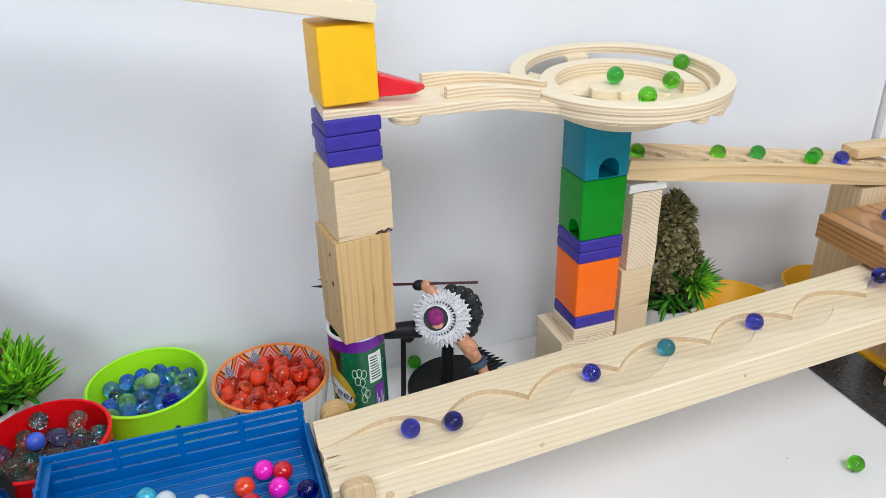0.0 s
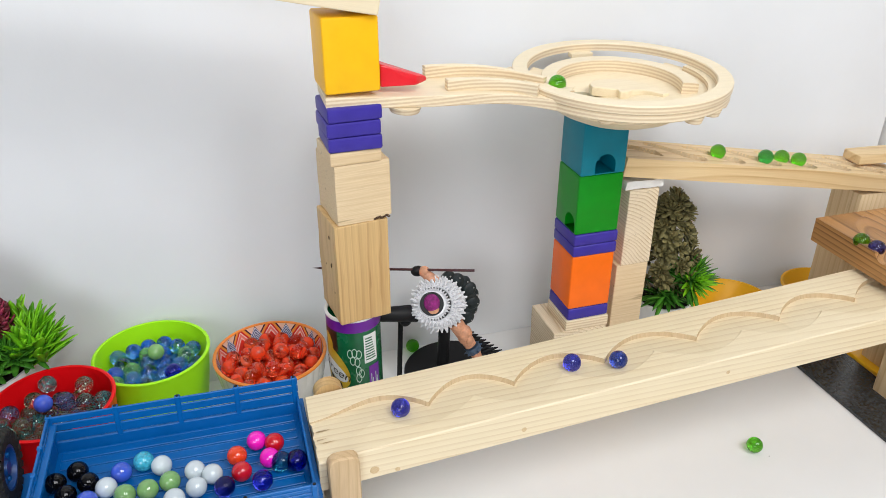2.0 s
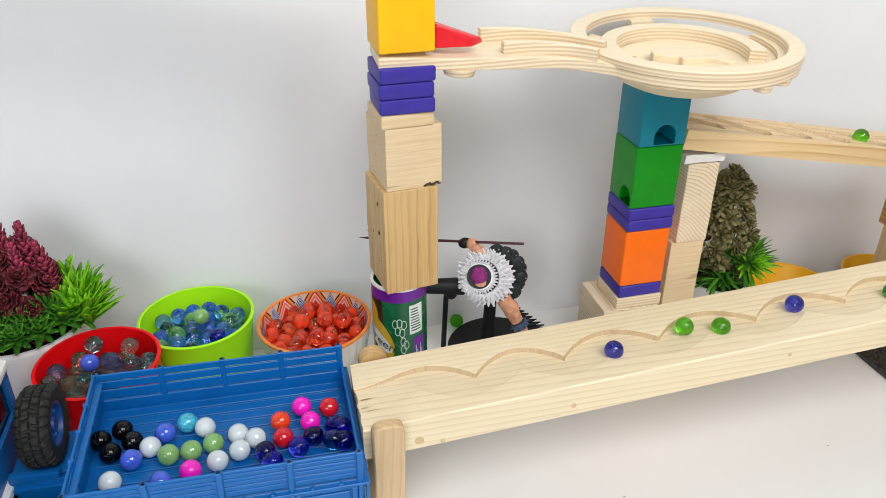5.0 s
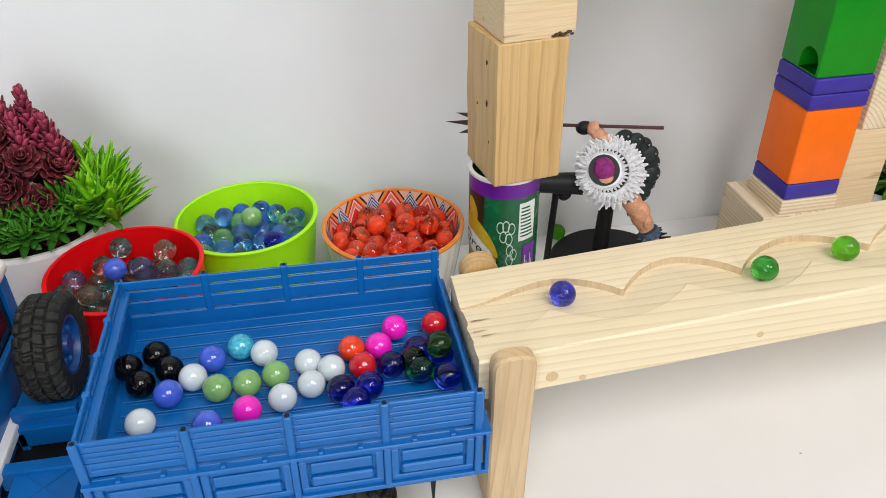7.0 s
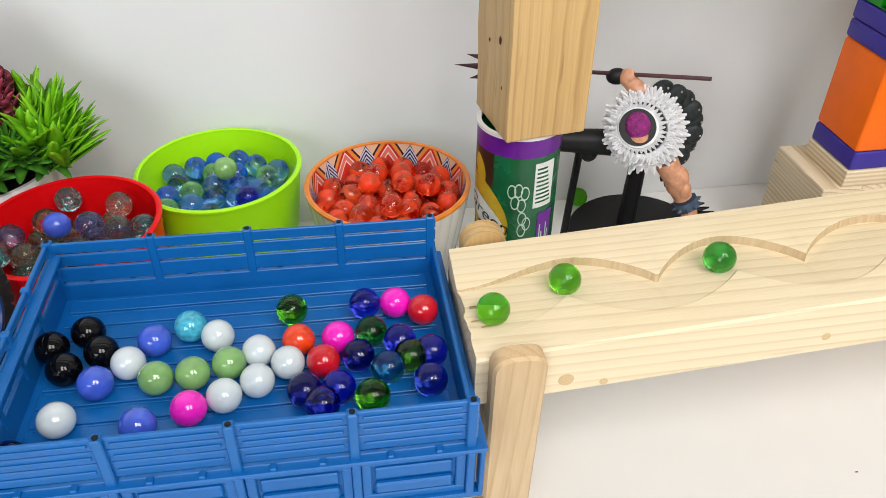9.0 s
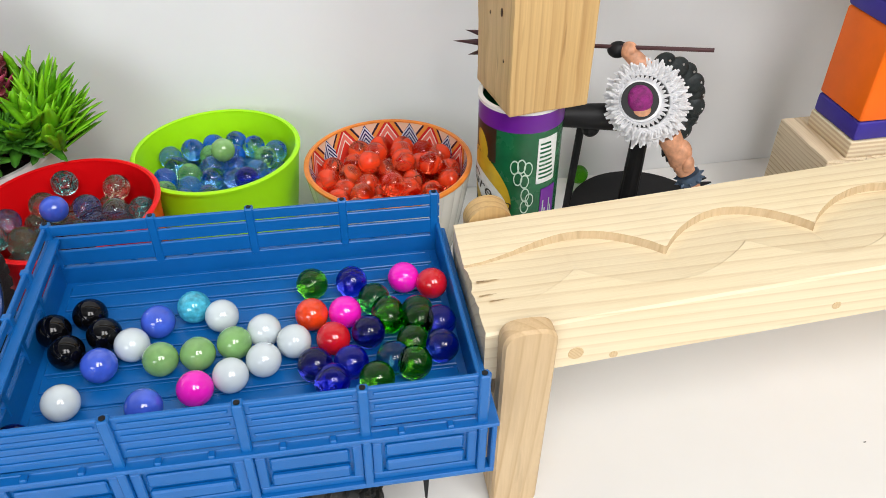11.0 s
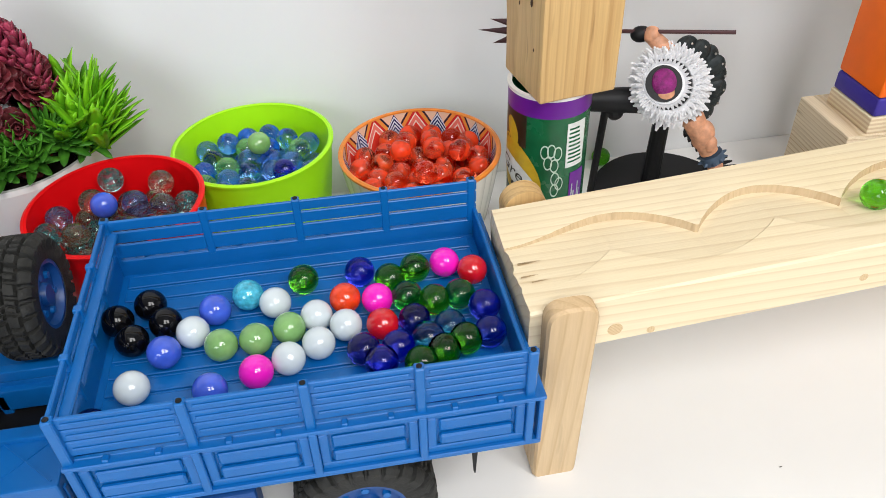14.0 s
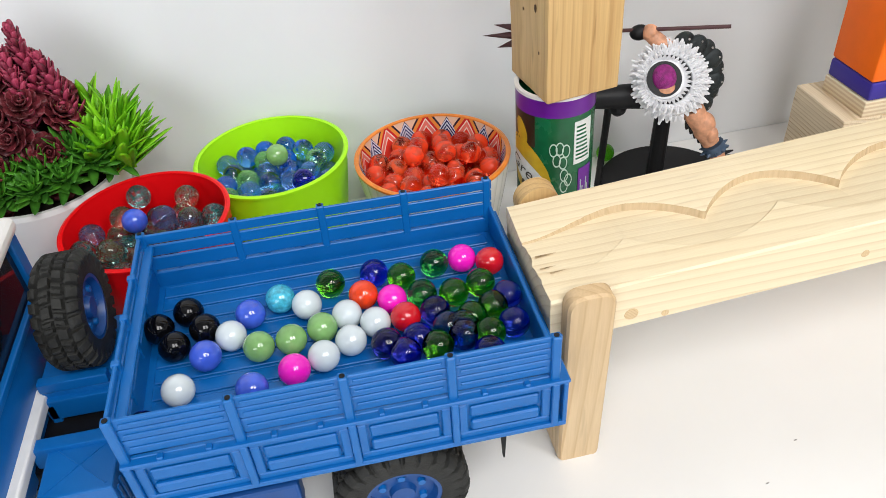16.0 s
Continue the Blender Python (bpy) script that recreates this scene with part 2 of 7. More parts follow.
TEAL = material("teal_lacquer", (0.002, 0.19, 0.27), 0.38, spec=0.3, var=0.06, scale=70, bump=0.05)
LIME = material("lime_plastic", (0.42, 0.92, 0.008), 0.32, spec=0.35, var=0.03, scale=30, bump=0.02)
REDP = material("red_plastic", (0.80, 0.004, 0.007), 0.30, spec=0.25, var=0.05, scale=30, bump=0.02)
YELP = material("yellow_plastic", (0.85, 0.46, 0.01), 0.35, var=0.05, scale=30)
CERAMIC = material("white_ceramic", (0.78, 0.76, 0.70), 0.22, var=0.05, scale=40)
RIMRED = material("terracotta_rim", (0.78, 0.24, 0.03), 0.3, var=0.12, scale=120)
POT = material("white_pot", (0.80, 0.79, 0.77), 0.4, var=0.03, scale=25)
BLUE = material("blue_plastic", (0.002, 0.122, 0.405), 0.36, spec=0.45, var=0.06, scale=45, bump=0.06, bscale=900)
BLUED = material("blue_plastic_hub", (0.004, 0.06, 0.24), 0.4, var=0.1, scale=90)
WHITEP = material("white_plastic", (0.80, 0.79, 0.76), 0.35, var=0.04, scale=50)
RUBBER = material("tyre_rubber", (0.020, 0.020, 0.018), 0.68, spec=0.35, var=0.45, scale=190, bump=0.4, bscale=1200)
DARKP = material("black_plastic", (0.007, 0.007, 0.008), 0.5, spec=0.25, var=0.2, scale=60, bump=0.05)
SMOKE = material("dark_window", (0.01, 0.012, 0.02), 0.08, var=0.0)
STONE = material("black_stone", (0.03, 0.033, 0.036), 0.22, var=0.7, scale=330)
FOAM = material("white_foam", (0.80, 0.78, 0.74), 0.9, var=0.05, scale=150, bump=0.3, bscale=600)
SKIN = material("painted_tan_plastic", (0.60, 0.29, 0.165), 0.5, var=0.30, scale=190, bump=0.5, bscale=260)
FUR = material("white_ruff_plastic", (0.74, 0.74, 0.76), 0.55, var=0.12, scale=200, bump=0.1)
MAGENTA = material("magenta_plastic", (0.26, 0.012, 0.17), 0.5, var=0.35, scale=300, bump=1.0, bscale=1500)
ROD = material("maroon_rod", (0.06, 0.018, 0.02), 0.35, var=0.1)
METAL = material("grey_metal", (0.45, 0.42, 0.40), 0.35, 0.8, var=0.1)
CAN_GREEN = material("dark_green_print", (0.005, 0.10, 0.035), 0.25, var=0.25, scale=70)
CAN_PURPLE = material("purple_print", (0.13, 0.008, 0.26), 0.3, var=0.1, scale=60)
CAN_YELLOW = material("mustard_print", (0.55, 0.36, 0.02), 0.3, var=0.2, scale=90)
CAN_WHITE = material("white_print", (0.72, 0.74, 0.72), 0.35, var=0.08, scale=300)
CAN_BROWN = material("dark_brown_print", (0.02, 0.016, 0.008), 0.3, var=0.2)
CAN_PALE = material("pale_green_line", (0.45, 0.62, 0.50), 0.35, var=0.05)
LEAF = leafy("green_leaf", (0.045, 0.23, 0.004), (0.24, 0.60, 0.014))
LEAF_D = leafy("deep_green_leaf", (0.018, 0.095, 0.010), (0.085, 0.30, 0.022))
LEAF_B = leafy("burgundy_leaf", (0.022, 0.007, 0.006), (0.16, 0.022, 0.030))
LEAF_P = leafy("rose_leaf", (0.055, 0.009, 0.011), (0.42, 0.050, 0.105))
LEAF_G = leafy("grey_olive_leaf", (0.030, 0.030, 0.009), (0.27, 0.235, 0.095), 0.6)
SOIL = material("dark_soil", (0.02, 0.015, 0.01), 0.95, var=0.5, scale=200)

GL = {
    "green": glass("green_glass", (0.15, 0.64, 0.020)),
    "green_dark": glass("dark_green_glass", (0.06, 0.50, 0.07)),
    "navy": glass("navy_glass", (0.06, 0.075, 0.74)),
    "navy_dark": glass("dark_navy_glass", (0.030, 0.034, 0.38)),
    "cobalt": glass("cobalt_glass", (0.05, 0.10, 0.62)),
    "teal": glass("teal_glass", (0.05, 0.36, 0.56)),
    "clear_blue": glass("clear_blue_glass", (0.42, 0.72, 1.0), 0.0, (0.02, 0.20, 0.85), 0.45),
    "clear_blue_two": glass("pale_blue_glass", (0.66, 0.88, 1.0), 0.0, (0.10, 0.42, 0.95), 0.30),
    "clear_lime": glass("clear_lime_glass", (0.70, 0.95, 0.78), 0.0, (0.30, 0.75, 0.25), 0.40),
    "clear_red": glass("clear_red_glass", (1.0, 0.30, 0.14), 0.0, (1.0, 0.080, 0.018), 0.70),
    "clear_orange": glass("clear_orange_glass", (1.0, 0.38, 0.17), 0.0, (1.0, 0.115, 0.022), 0.62),
    "smoke": glass("mottled_smoke_glass", (1.0, 1.0, 0.97), 0.0, (0.30, 0.23, 0.13), 0.18, 1.0, 210),
    "smoke_blue": glass("mottled_blue_glass", (0.95, 0.97, 1.0), 0.0, (0.16, 0.17, 0.46), 0.18, 1.0, 210),
    "smoke_teal": glass("mottled_teal_glass", (0.97, 1.0, 1.0), 0.0, (0.06, 0.34, 0.34), 0.18, 1.0, 210),
    "white": material("white_glass", (0.62, 0.69, 0.72), 0.06, var=0.05, scale=90, coat=0.6),
    "mint": material("mint_green_glass", (0.21, 0.42, 0.14), 0.06, var=0.18, scale=130, coat=0.6),
    "black": material("black_glass", (0.002, 0.002, 0.003), 0.05, var=0.0, spec=0.35),
    "blue": material("periwinkle_glass", (0.05, 0.11, 0.62), 0.06, var=0.2, scale=110, coat=0.6),
    "sky": material("pearl_sky_glass", (0.06, 0.42, 0.58), 0.06, var=0.35, scale=400, coat=0.6),
    "pink": material("hot_pink_glass", (0.88, 0.012, 0.52), 0.06, var=0.06, scale=90, coat=0.5),
    "orange": material("orange_red_glass", (0.78, 0.055, 0.008), 0.06, var=0.2, scale=220, coat=0.6),
    "red": material("red_glass", (0.58, 0.008, 0.018), 0.06, var=0.15, scale=120, coat=0.6),
}
MARBLE_WORDS = {
    "green": "transparent green glass marble", "green_dark": "dark transparent green glass marble", "navy": "transparent navy blue glass marble",
    "navy_dark": "very dark blue glass marble", "cobalt": "bright cobalt blue glass marble", "teal": "transparent teal glass marble",
    "clear_blue": "clear glass marble with a blue swirl", "clear_blue_two": "pale blue clear glass marble", "clear_lime": "clear glass marble with a lime swirl",
    "clear_red": "clear red glass marble", "clear_orange": "clear orange red glass marble", "smoke": "mottled clear and smoky glass marble",
    "smoke_teal": "mottled clear and teal glass marble", "smoke_blue": "mottled clear and blue glass marble", "white": "opaque white glass marble", "mint": "opaque mint green glass marble",
    "black": "opaque black glass marble", "blue": "opaque periwinkle blue glass marble", "sky": "pearly sky blue glass marble",
    "pink": "opaque hot pink glass marble", "orange": "speckled orange red glass marble", "red": "opaque red glass marble",
}


# ---- mesh helpers ----
def box(bm, x0, x1, y0, y1, z0, z1, bevel=0.0, seg=2):
    m = Matrix.Translation(((x0 + x1) / 2, (y0 + y1) / 2, (z0 + z1) / 2)) @ Matrix.Diagonal((x1 - x0, y1 - y0, z1 - z0, 1))
    made = bmesh.ops.create_cube(bm, size=1, matrix=m)["verts"]
    if bevel:
        edges = {e for v in made for e in v.link_edges}
        bmesh.ops.bevel(bm, geom=list(edges), offset=bevel, segments=seg, profile=0.5, affect="EDGES")
    return bm


def cyl(bm, a, b, r0, r1=None, seg=20):
    a, b = Vector(a), Vector(b)
    d = b - a
    m = Matrix.Translation((a + b) / 2) @ d.to_track_quat("Z", "Y").to_matrix().to_4x4()
    bmesh.ops.create_cone(bm, cap_ends=True, segments=seg, radius1=r0, radius2=r0 if r1 is None else r1, depth=d.length, matrix=m)
    return bm


def ball(bm, c, r, seg=16, squash=(1, 1, 1)):
    bmesh.ops.create_uvsphere(bm, u_segments=seg, v_segments=max(6, seg // 2), radius=r, matrix=Matrix.Translation(c) @ Matrix.Diagonal((*squash, 1)))
    return bm


def lathe(bm, profile, seg=64, a0=0.0, a1=360.0, centre=(0, 0, 0), wob=None):
    """A closed profile of (radius, height) turned about z, whole or in part."""
    full = abs(a1 - a0) > 359.9
    count = seg if full else seg + 1
    rings = []
    for i in range(count):
        a = radians(a0 + (a1 - a0) * i / seg)
        k = wob(a) if wob else 1.0
        rings.append([bm.verts.new((centre[0] + r * k * math.cos(a), centre[1] + r * k * math.sin(a), centre[2] + z)) for r, z in profile])
    n = len(profile)
    for i in range(seg):
        p, q = rings[i], rings[(i + 1) % count]
        for j in range(n):
            bm.faces.new((p[j], q[j], q[(j + 1) % n], p[(j + 1) % n]))
    if not full:
        bm.faces.new(rings[0])
        bm.faces.new(rings[-1][::-1])
    bmesh.ops.recalc_face_normals(bm, faces=bm.faces)
    return bm


def prism(bm, outline, z0, z1, bevel=0.0):
    """An upright prism on an outline of (x, y)."""
    lo = [bm.verts.new((x, y, z0)) for x, y in outline]
    hi = [bm.verts.new((x, y, z1)) for x, y in outline]
    n = len(outline)
    faces = [bm.faces.new(hi), bm.faces.new(lo[::-1])]
    for i in range(n):
        faces.append(bm.faces.new((lo[i], lo[(i + 1) % n], hi[(i + 1) % n], hi[i])))
    bmesh.ops.recalc_face_normals(bm, faces=faces)
    if bevel:
        bmesh.ops.bevel(bm, geom=list({e for e in faces[0].edges} | {e for e in faces[1].edges}), offset=bevel, segments=2, profile=0.5, affect="EDGES")
    return bm


def mesh_of(name, bm, mats, smooth=21):
    me = bpy.data.meshes.new(name)
    bm.normal_update()
    for e in bm.edges:
        if len(e.link_faces) == 2:
            e.smooth = e.calc_face_angle(0.0) < radians(smooth)
    for f in bm.faces:
        f.smooth = True
    bm.to_mesh(me)
    bm.free()
    for m in mats if isinstance(mats, (list, tuple)) else [mats]:
        me.materials.append(m)
    return me


def thing(name, label, category, m=None, group="", kind="", bm=None, mats=None):
    """A top-level thing: a mesh where bm is given, else an empty at its base."""
    ob = new(name, mesh_of(name, bm, mats) if bm else None)
    if not bm:
        ob.empty_display_size = 0.01
    if m is not None:
        ob.matrix_world = m
    return tagged(ob, label, category, group, kind)


def part(name, bm, mats, parent, label=""):
    ob = new(name, mesh_of(name, bm, mats))
    ob.parent = parent
    if label:
        ob["label"] = label
    return ob


def B():
    return bmesh.new()


# ---- room ----
def structure(name, label, bm, mats):
    return tagged(new(name, mesh_of(name, bm, mats)), label, "room", "", "structure")


structure("tabletop", "plain white laminate tabletop", box(B(), -1.3, 1.5, -0.35, 0.787, -0.03, 0.0, 0.002), TABLE)
structure("wall_north", "plain off-white wall behind the table", box(B(), -2.2, 0.866, 0.787, 0.85, -0.75, 2.2), WALL)
structure("wall_board", "white board edge beside the wall", box(B(), 0.869, 2.2, 0.777, 0.85, -0.75, 2.2), BOARD)
structure("wall_south", "plain painted room wall", box(B(), -2.2, 2.2, -2.3, -2.2, -0.75, 2.2), ROOM)
structure("wall_west", "plain painted room wall", box(B(), -2.3, -2.2, -2.3, 0.85, -0.75, 2.2), ROOM)
structure("wall_east", "plain painted room wall", box(B(), 2.2, 2.3, -2.3, 0.85, -0.75, 2.2), ROOM)
structure("ceiling", "plain painted ceiling", box(B(), -2.3, 2.3, -2.3, 0.85, 2.2, 2.3), ROOM)
structure("floor", "plain grey floor", box(B(), -2.3, 2.3, -2.3, 0.85, -0.85, -0.75), ROOM)

# ---- main wooden ramp with a scalloped groove ----
RAMP_X0, RAMP_X1, RAMP_Y0, RAMP_Y1, RAMP_T = 0.078, 0.725, 0.486, 0.5685, 0.029
SLOPE = 0.063
CUSPS = [0.0895, 0.1745, 0.2505, 0.336, 0.4276, 0.5156, 0.6005, 0.686, 0.771]
DIPS = [0.0425, 0.127, 0.2125, 0.2933, 0.3818, 0.4716, 0.558, 0.643, 0.73]


def scallop(x, knots):
    for a, b in zip(knots, knots[1:]):
        if a <= x < b:
            return math.sin(math.pi * (x - a) / (b - a))
    return 0.0


def groove_back(x):
    if x < 0.1325:
        s = (x - RAMP_X0) / (0.1325 - RAMP_X0)
        return 0.5345 + 0.0125 * s * s * (3 - 2 * s)
    return 0.5235 + 0.0235 * scallop(x, CUSPS) ** 0.8


def groove_front(x):
    return 0.5195 - 0.0195 * scallop(x, DIPS) ** 0.85


def ramp_top(x):
    return 0.1265 + SLOPE * (x - 0.08)


def ramp_board():
    bm = B()
    n = 420
    rows = []
    for i in range(n + 1):
        x = RAMP_X0 + (RAMP_X1 - RAMP_X0) * i / n
        yf, yb, t = groove_front(x), groove_back(x), ramp_top(x)
        fade = max(0.0, min(1.0, (x - 0.080) / 0.050))
        deep = 0.0012 + 0.0036 * fade * fade * (3 - 2 * fade)
        line = [(RAMP_Y0, -RAMP_T), (RAMP_Y0, -0.0012), (RAMP_Y0 + 0.0012, 0.0), (RAMP_Y0 * 0.4 + yf * 0.6, 0.0), (yf, 0.0), (yf + 0.0008, -0.0009)]
        for k in range(1, 9):
            s = k / 9
            line.append((yf + (yb - yf) * s, -0.0009 - (deep - 0.0006) * min(1.0, s * 1.12) ** 1.1))
        wob = 0.0003 * noise.noise((x * 300, 0, 0))
        line += [(yb - 0.0005, -0.0003 - deep * 0.95), (yb + wob, -0.0002), (yb + 0.0008, 0.0), (yb * 0.4 + RAMP_Y1 * 0.6, 0.0), (RAMP_Y1 - 0.0012, 0.0), (RAMP_Y1, -0.0012), (RAMP_Y1, -RAMP_T)]
        ragged = 0.0022 if i == 0 else 0.0
        rows.append([bm.verts.new((x + ragged * (noise.noise((y * 210, d * 260, 1)) - 0.4), y, t + d)) for y, d in line])
    m = len(rows[0])
    for p, q in zip(rows, rows[1:]):
        for j in range(m):
            f = bm.faces.new((p[j], q[j], q[(j + 1) % m], p[(j + 1) % m]))
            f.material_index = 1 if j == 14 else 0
    bm.faces.new(rows[0])
    bm.faces.new(rows[-1][::-1])
    bmesh.ops.recalc_face_normals(bm, faces=bm.faces)
    return bm


ramp = thing("marble_ramp", "long pale pine ramp with a carved scalloped marble groove", "marble run")
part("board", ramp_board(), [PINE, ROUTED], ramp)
KNOT = wood("knot_wood", (0.70, 0.53, 0.31), (0.50, 0.33, 0.16), 1, 0.0013, (0.1195, 0.1075), 0.8, 0.6, 0.002)
for kx, kz, kr in ((0.1195, 0.1075, 0.0040), (0.138, 0.1035, 0.0022), (0.2455, 0.117, 0.0024), (0.437, 0.134, 0.002)):
    part("knot", cyl(B(), (kx, 0.4862, kz), (kx, 0.4858, kz), kr, kr * 0.9, 18), KNOT, ramp, "small darker pine knot")

for cx, cy, cl, cw in ((0.079, 0.5295, 0.022, 0.0007), (0.080, 0.5215, 0.012, 0.0009), (0.079, 0.5105, 0.009, 0.0006), (0.083, 0.5060, 0.010, 0.0005)):
    bm = B()
    vs = [bm.verts.new((cx + cl * a, cy + cw * w, ramp_top(cx + cl * a) - (0.0009 + 0.0040 * (cy - 0.5195) / 0.02 if cy > 0.5195 else 0.0) + 0.0004)) for a, w in ((0, -1), (0.45, -0.7), (1, 0.1), (0.5, 0.8), (0, 1))]
    bm.faces.new(vs)
    bmesh.ops.solidify(bm, geom=bm.faces[:], thickness=0.0003)
    part("crack", bm, ROUTED, ramp, "dark drying crack in the pine")

post = thing("support_post", "notched pine post with a rounded top holding the ramp", "wooden post")
pb = B()
edge = [(0.0845, 0.0), (0.1053, 0.0), (0.1066, 0.0008), (0.1072, 0.0024)] + [(0.0949 + 0.0123 * math.copysign(abs(math.cos(radians(q))) ** 0.62, math.cos(radians(q))), 0.1235 + 0.0110 * max(0.0, math.sin(radians(q))) ** 0.75) for q in range(0, 181, 9)] + [(0.0826, 0.0024), (0.0832, 0.0008)]
loops = []
for y, size in ((0.4858, 1.0), (0.4782, 1.0), (0.4765, 0.90)):
    loops.append([pb.verts.new((0.0949 + (x - 0.0949) * size, y + 0.0062 * (1 - z / 0.125), z if z < 0.11 else 0.1235 + (z - 0.1235) * size)) for x, z in edge])
for p, q in zip(loops, loops[1:]):
    for k in range(len(p)):
        pb.faces.new((p[k], p[(k + 1) % len(p)], q[(k + 1) % len(p)], q[k]))
pb.faces.new(loops[0])
pb.faces.new(loops[-1])
bmesh.ops.recalc_face_normals(pb, faces=pb.faces)
part("front_tongue", pb, POST_WOOD, post)
part("shoulder", box(B(), 0.0828, 0.107, 0.4925, 0.53, 0.0, 0.0965, 0.001), POST_WOOD, post)

post2 = thing("support_post", "round-topped pine post behind the ramp", "wooden post")
pb = B()
cyl(pb, (0.098, 0.5722, 0.119), (0.098, 0.584, 0.119), 0.0125, 0.0125, 32)
part("rounded_top", pb, BLOCK_PINE, post2)
part("shaft", box(B(), 0.0856, 0.1104, 0.5722, 0.584, 0.0, 0.119, 0.0008), PINE_END, post2)

# ---- left tower ----
def block(name, label, x0, x1, y0, y1, z0, z1, mat, turn=0.0, bevel=0.0016, category="wooden block", group=""):
    cx, cy = (x0 + x1) / 2, (y0 + y1) / 2
    bm = box(B(), x0 - cx, x1 - cx, y0 - cy, y1 - cy, 0, z1 - z0, bevel, 3)
    return thing(name, label, category, pose(cx, cy, z0, 0, 0, turn), group, "", bm, mat)


def chipped(name, label, x0, x1, y0, y1, z0, z1, mat, turn, seed, nick=False):
    """A sawn block with slightly uneven faces and worn corners."""
    cx, cy = (x0 + x1) / 2, (y0 + y1) / 2
    bm = box(B(), x0 - cx, x1 - cx, y0 - cy, y1 - cy, 0, z1 - z0)
    bmesh.ops.subdivide_edges(bm, edges=bm.edges[:], cuts=7, use_grid_fill=True)
    for v in bm.verts:
        p = v.co * 45 + Vector((seed, 0, 0))
        v.co += Vector((noise.noise(p), noise.noise(p + Vector((9, 0, 0))), 0)) * 0.0007
    if nick:
        for v in bm.verts:
            if v.co.z < 0.004 and v.co.x > 0.008 and v.co.y < -0.015:
                v.co.z += 0.0022 * (0.4 + abs(noise.noise(v.co * 200)) * 2)
    bmesh.ops.bevel(bm, geom=[e for e in bm.edges if e.calc_face_angle(0) > 1.0], offset=0.0011, segments=2, profile=0.5, affect="EDGES")
    return thing(name, label, "wooden block", pose(cx, cy, z0, 0, 0, turn), "", "", bm, mat)


tall_block = chipped("wooden_block", "tall knotty pine block standing on a snack can", 0.1165, 0.1665, 0.6345, 0.688, 0.150, 0.2505, BLOCK_PINE, 8.5, 2.0)
pale_block = chipped("wooden_block", "pale pine block with a chipped lower edge", 0.1205, 0.1705, 0.636, 0.689, 0.2505, 0.306, BLOCK_PALE, 8.5, 7.0, True)
BRUISE = material("dark_wood_bruise", (0.07, 0.035, 0.015), 0.8, var=0.4, scale=500)
for y, z, r in ((-0.010, 0.084, 0.0012), (-0.011, 0.056, 0.0016), (0.006, 0.050, 0.0008), (-0.016, 0.030, 0.0007)):
    part("nail_hole", ball(B(), (-0.0254, y, z), r, 10, (0.35, 0.8, 1.6)), BRUISE, tall_block, "small dark nail hole")
for k in range(7):
    x = 0.009 + 0.0022 * k
    part("chip", ball(B(), (x, -0.0266, 0.0012 + 0.0008 * (k % 3)), 0.0012 + 0.0004 * (k % 2), 8, (1.3, 0.4, 0.7)), BRUISE, pale_block, "dark broken chip in the edge")
block("wooden_slab", "thin pale wooden slab under violet slabs", 0.1195, 0.1645, 0.634, 0.680, 0.306, 0.3178, BLOCK_PALE, 6)
for i in range(3):
    block("violet_slab", "violet lacquered square wooden slab", 0.1205 - 0.001 * (i == 1), 0.1665 - 0.001 * (i == 1), 0.632, 0.679, 0.318 + 0.0127 * i, 0.3305 + 0.0127 * i, PURPLE, 2 + i, 0.0022, "wooden block", "violet slabs")
block("yellow_block", "tall yellow lacquered wooden block", 0.1212, 0.1666, 0.6335, 0.680, 0.3667, 0.4265, YELLOW, 3.0, 0.0022)
wb = B()
wv = [(0.0, -0.004, 0), (0.0, 0.012, 0), (0.042, 0.006, 0), (0.0, -0.004, 0.019), (0.0, 0.012, 0.019), (0.041, 0.005, 0.0045), (0.03, -0.006, 0), (0.03, -0.005, 0.008)]
vs = [wb.verts.new(v) for v in wv]
bmesh.ops.convex_hull(wb, input=vs)
bmesh.ops.bevel(wb, geom=wb.edges[:], offset=0.001, segments=2, profile=0.5, affect="EDGES")
thing("red_wedge", "red lacquered pointed wooden wedge on a plywood board", "wooden wedge", pose(0.1695, 0.648, 0.3668), "", "", wb, RED)
beam = thing("wooden_beam", "sloping pale pine beam resting on a yellow block", "wooden beam", pose(0.1665, 0.629, 0.4266, 0, 11.2, 0))
part("board", box(B(), -0.62, 0.0, 0, 0.042, 0.0, 0.0145, 0.0012), PINE, beam)
part("side_rail", box(B(), -0.62, 0.0, 0.0425, 0.047, 0.0, 0.0145, 0.0008), HONEY, beam)

# snack can
can = thing("snack_can", "green and purple printed cardboard snack can", "can", pose(0.137, 0.6625, 0))
CR = 0.0262
part("can_body", lathe(B(), [(0.0, 0.0), (CR, 0.0), (CR, 0.1455), (0.0, 0.1455)], 64), CAN_GREEN, can)
part("rim", lathe(B(), [(CR - 0.002, 0.1475), (CR + 0.0007, 0.1475), (CR + 0.001, 0.1498), (CR - 0.002, 0.1498)], 64), POT, can)
part("purple_band", lathe(B(), [(CR, 0.1355), (CR + 0.0003, 0.1355), (CR + 0.0003, 0.1475), (CR, 0.1475)], 64), CAN_PURPLE, can)


def can_patch(a0, a1, z0, z1, lift=0.0004):
    return lathe(B(), [(CR, z0), (CR + lift, z0), (CR + lift, z1), (CR, z1)], 16, a0, a1)


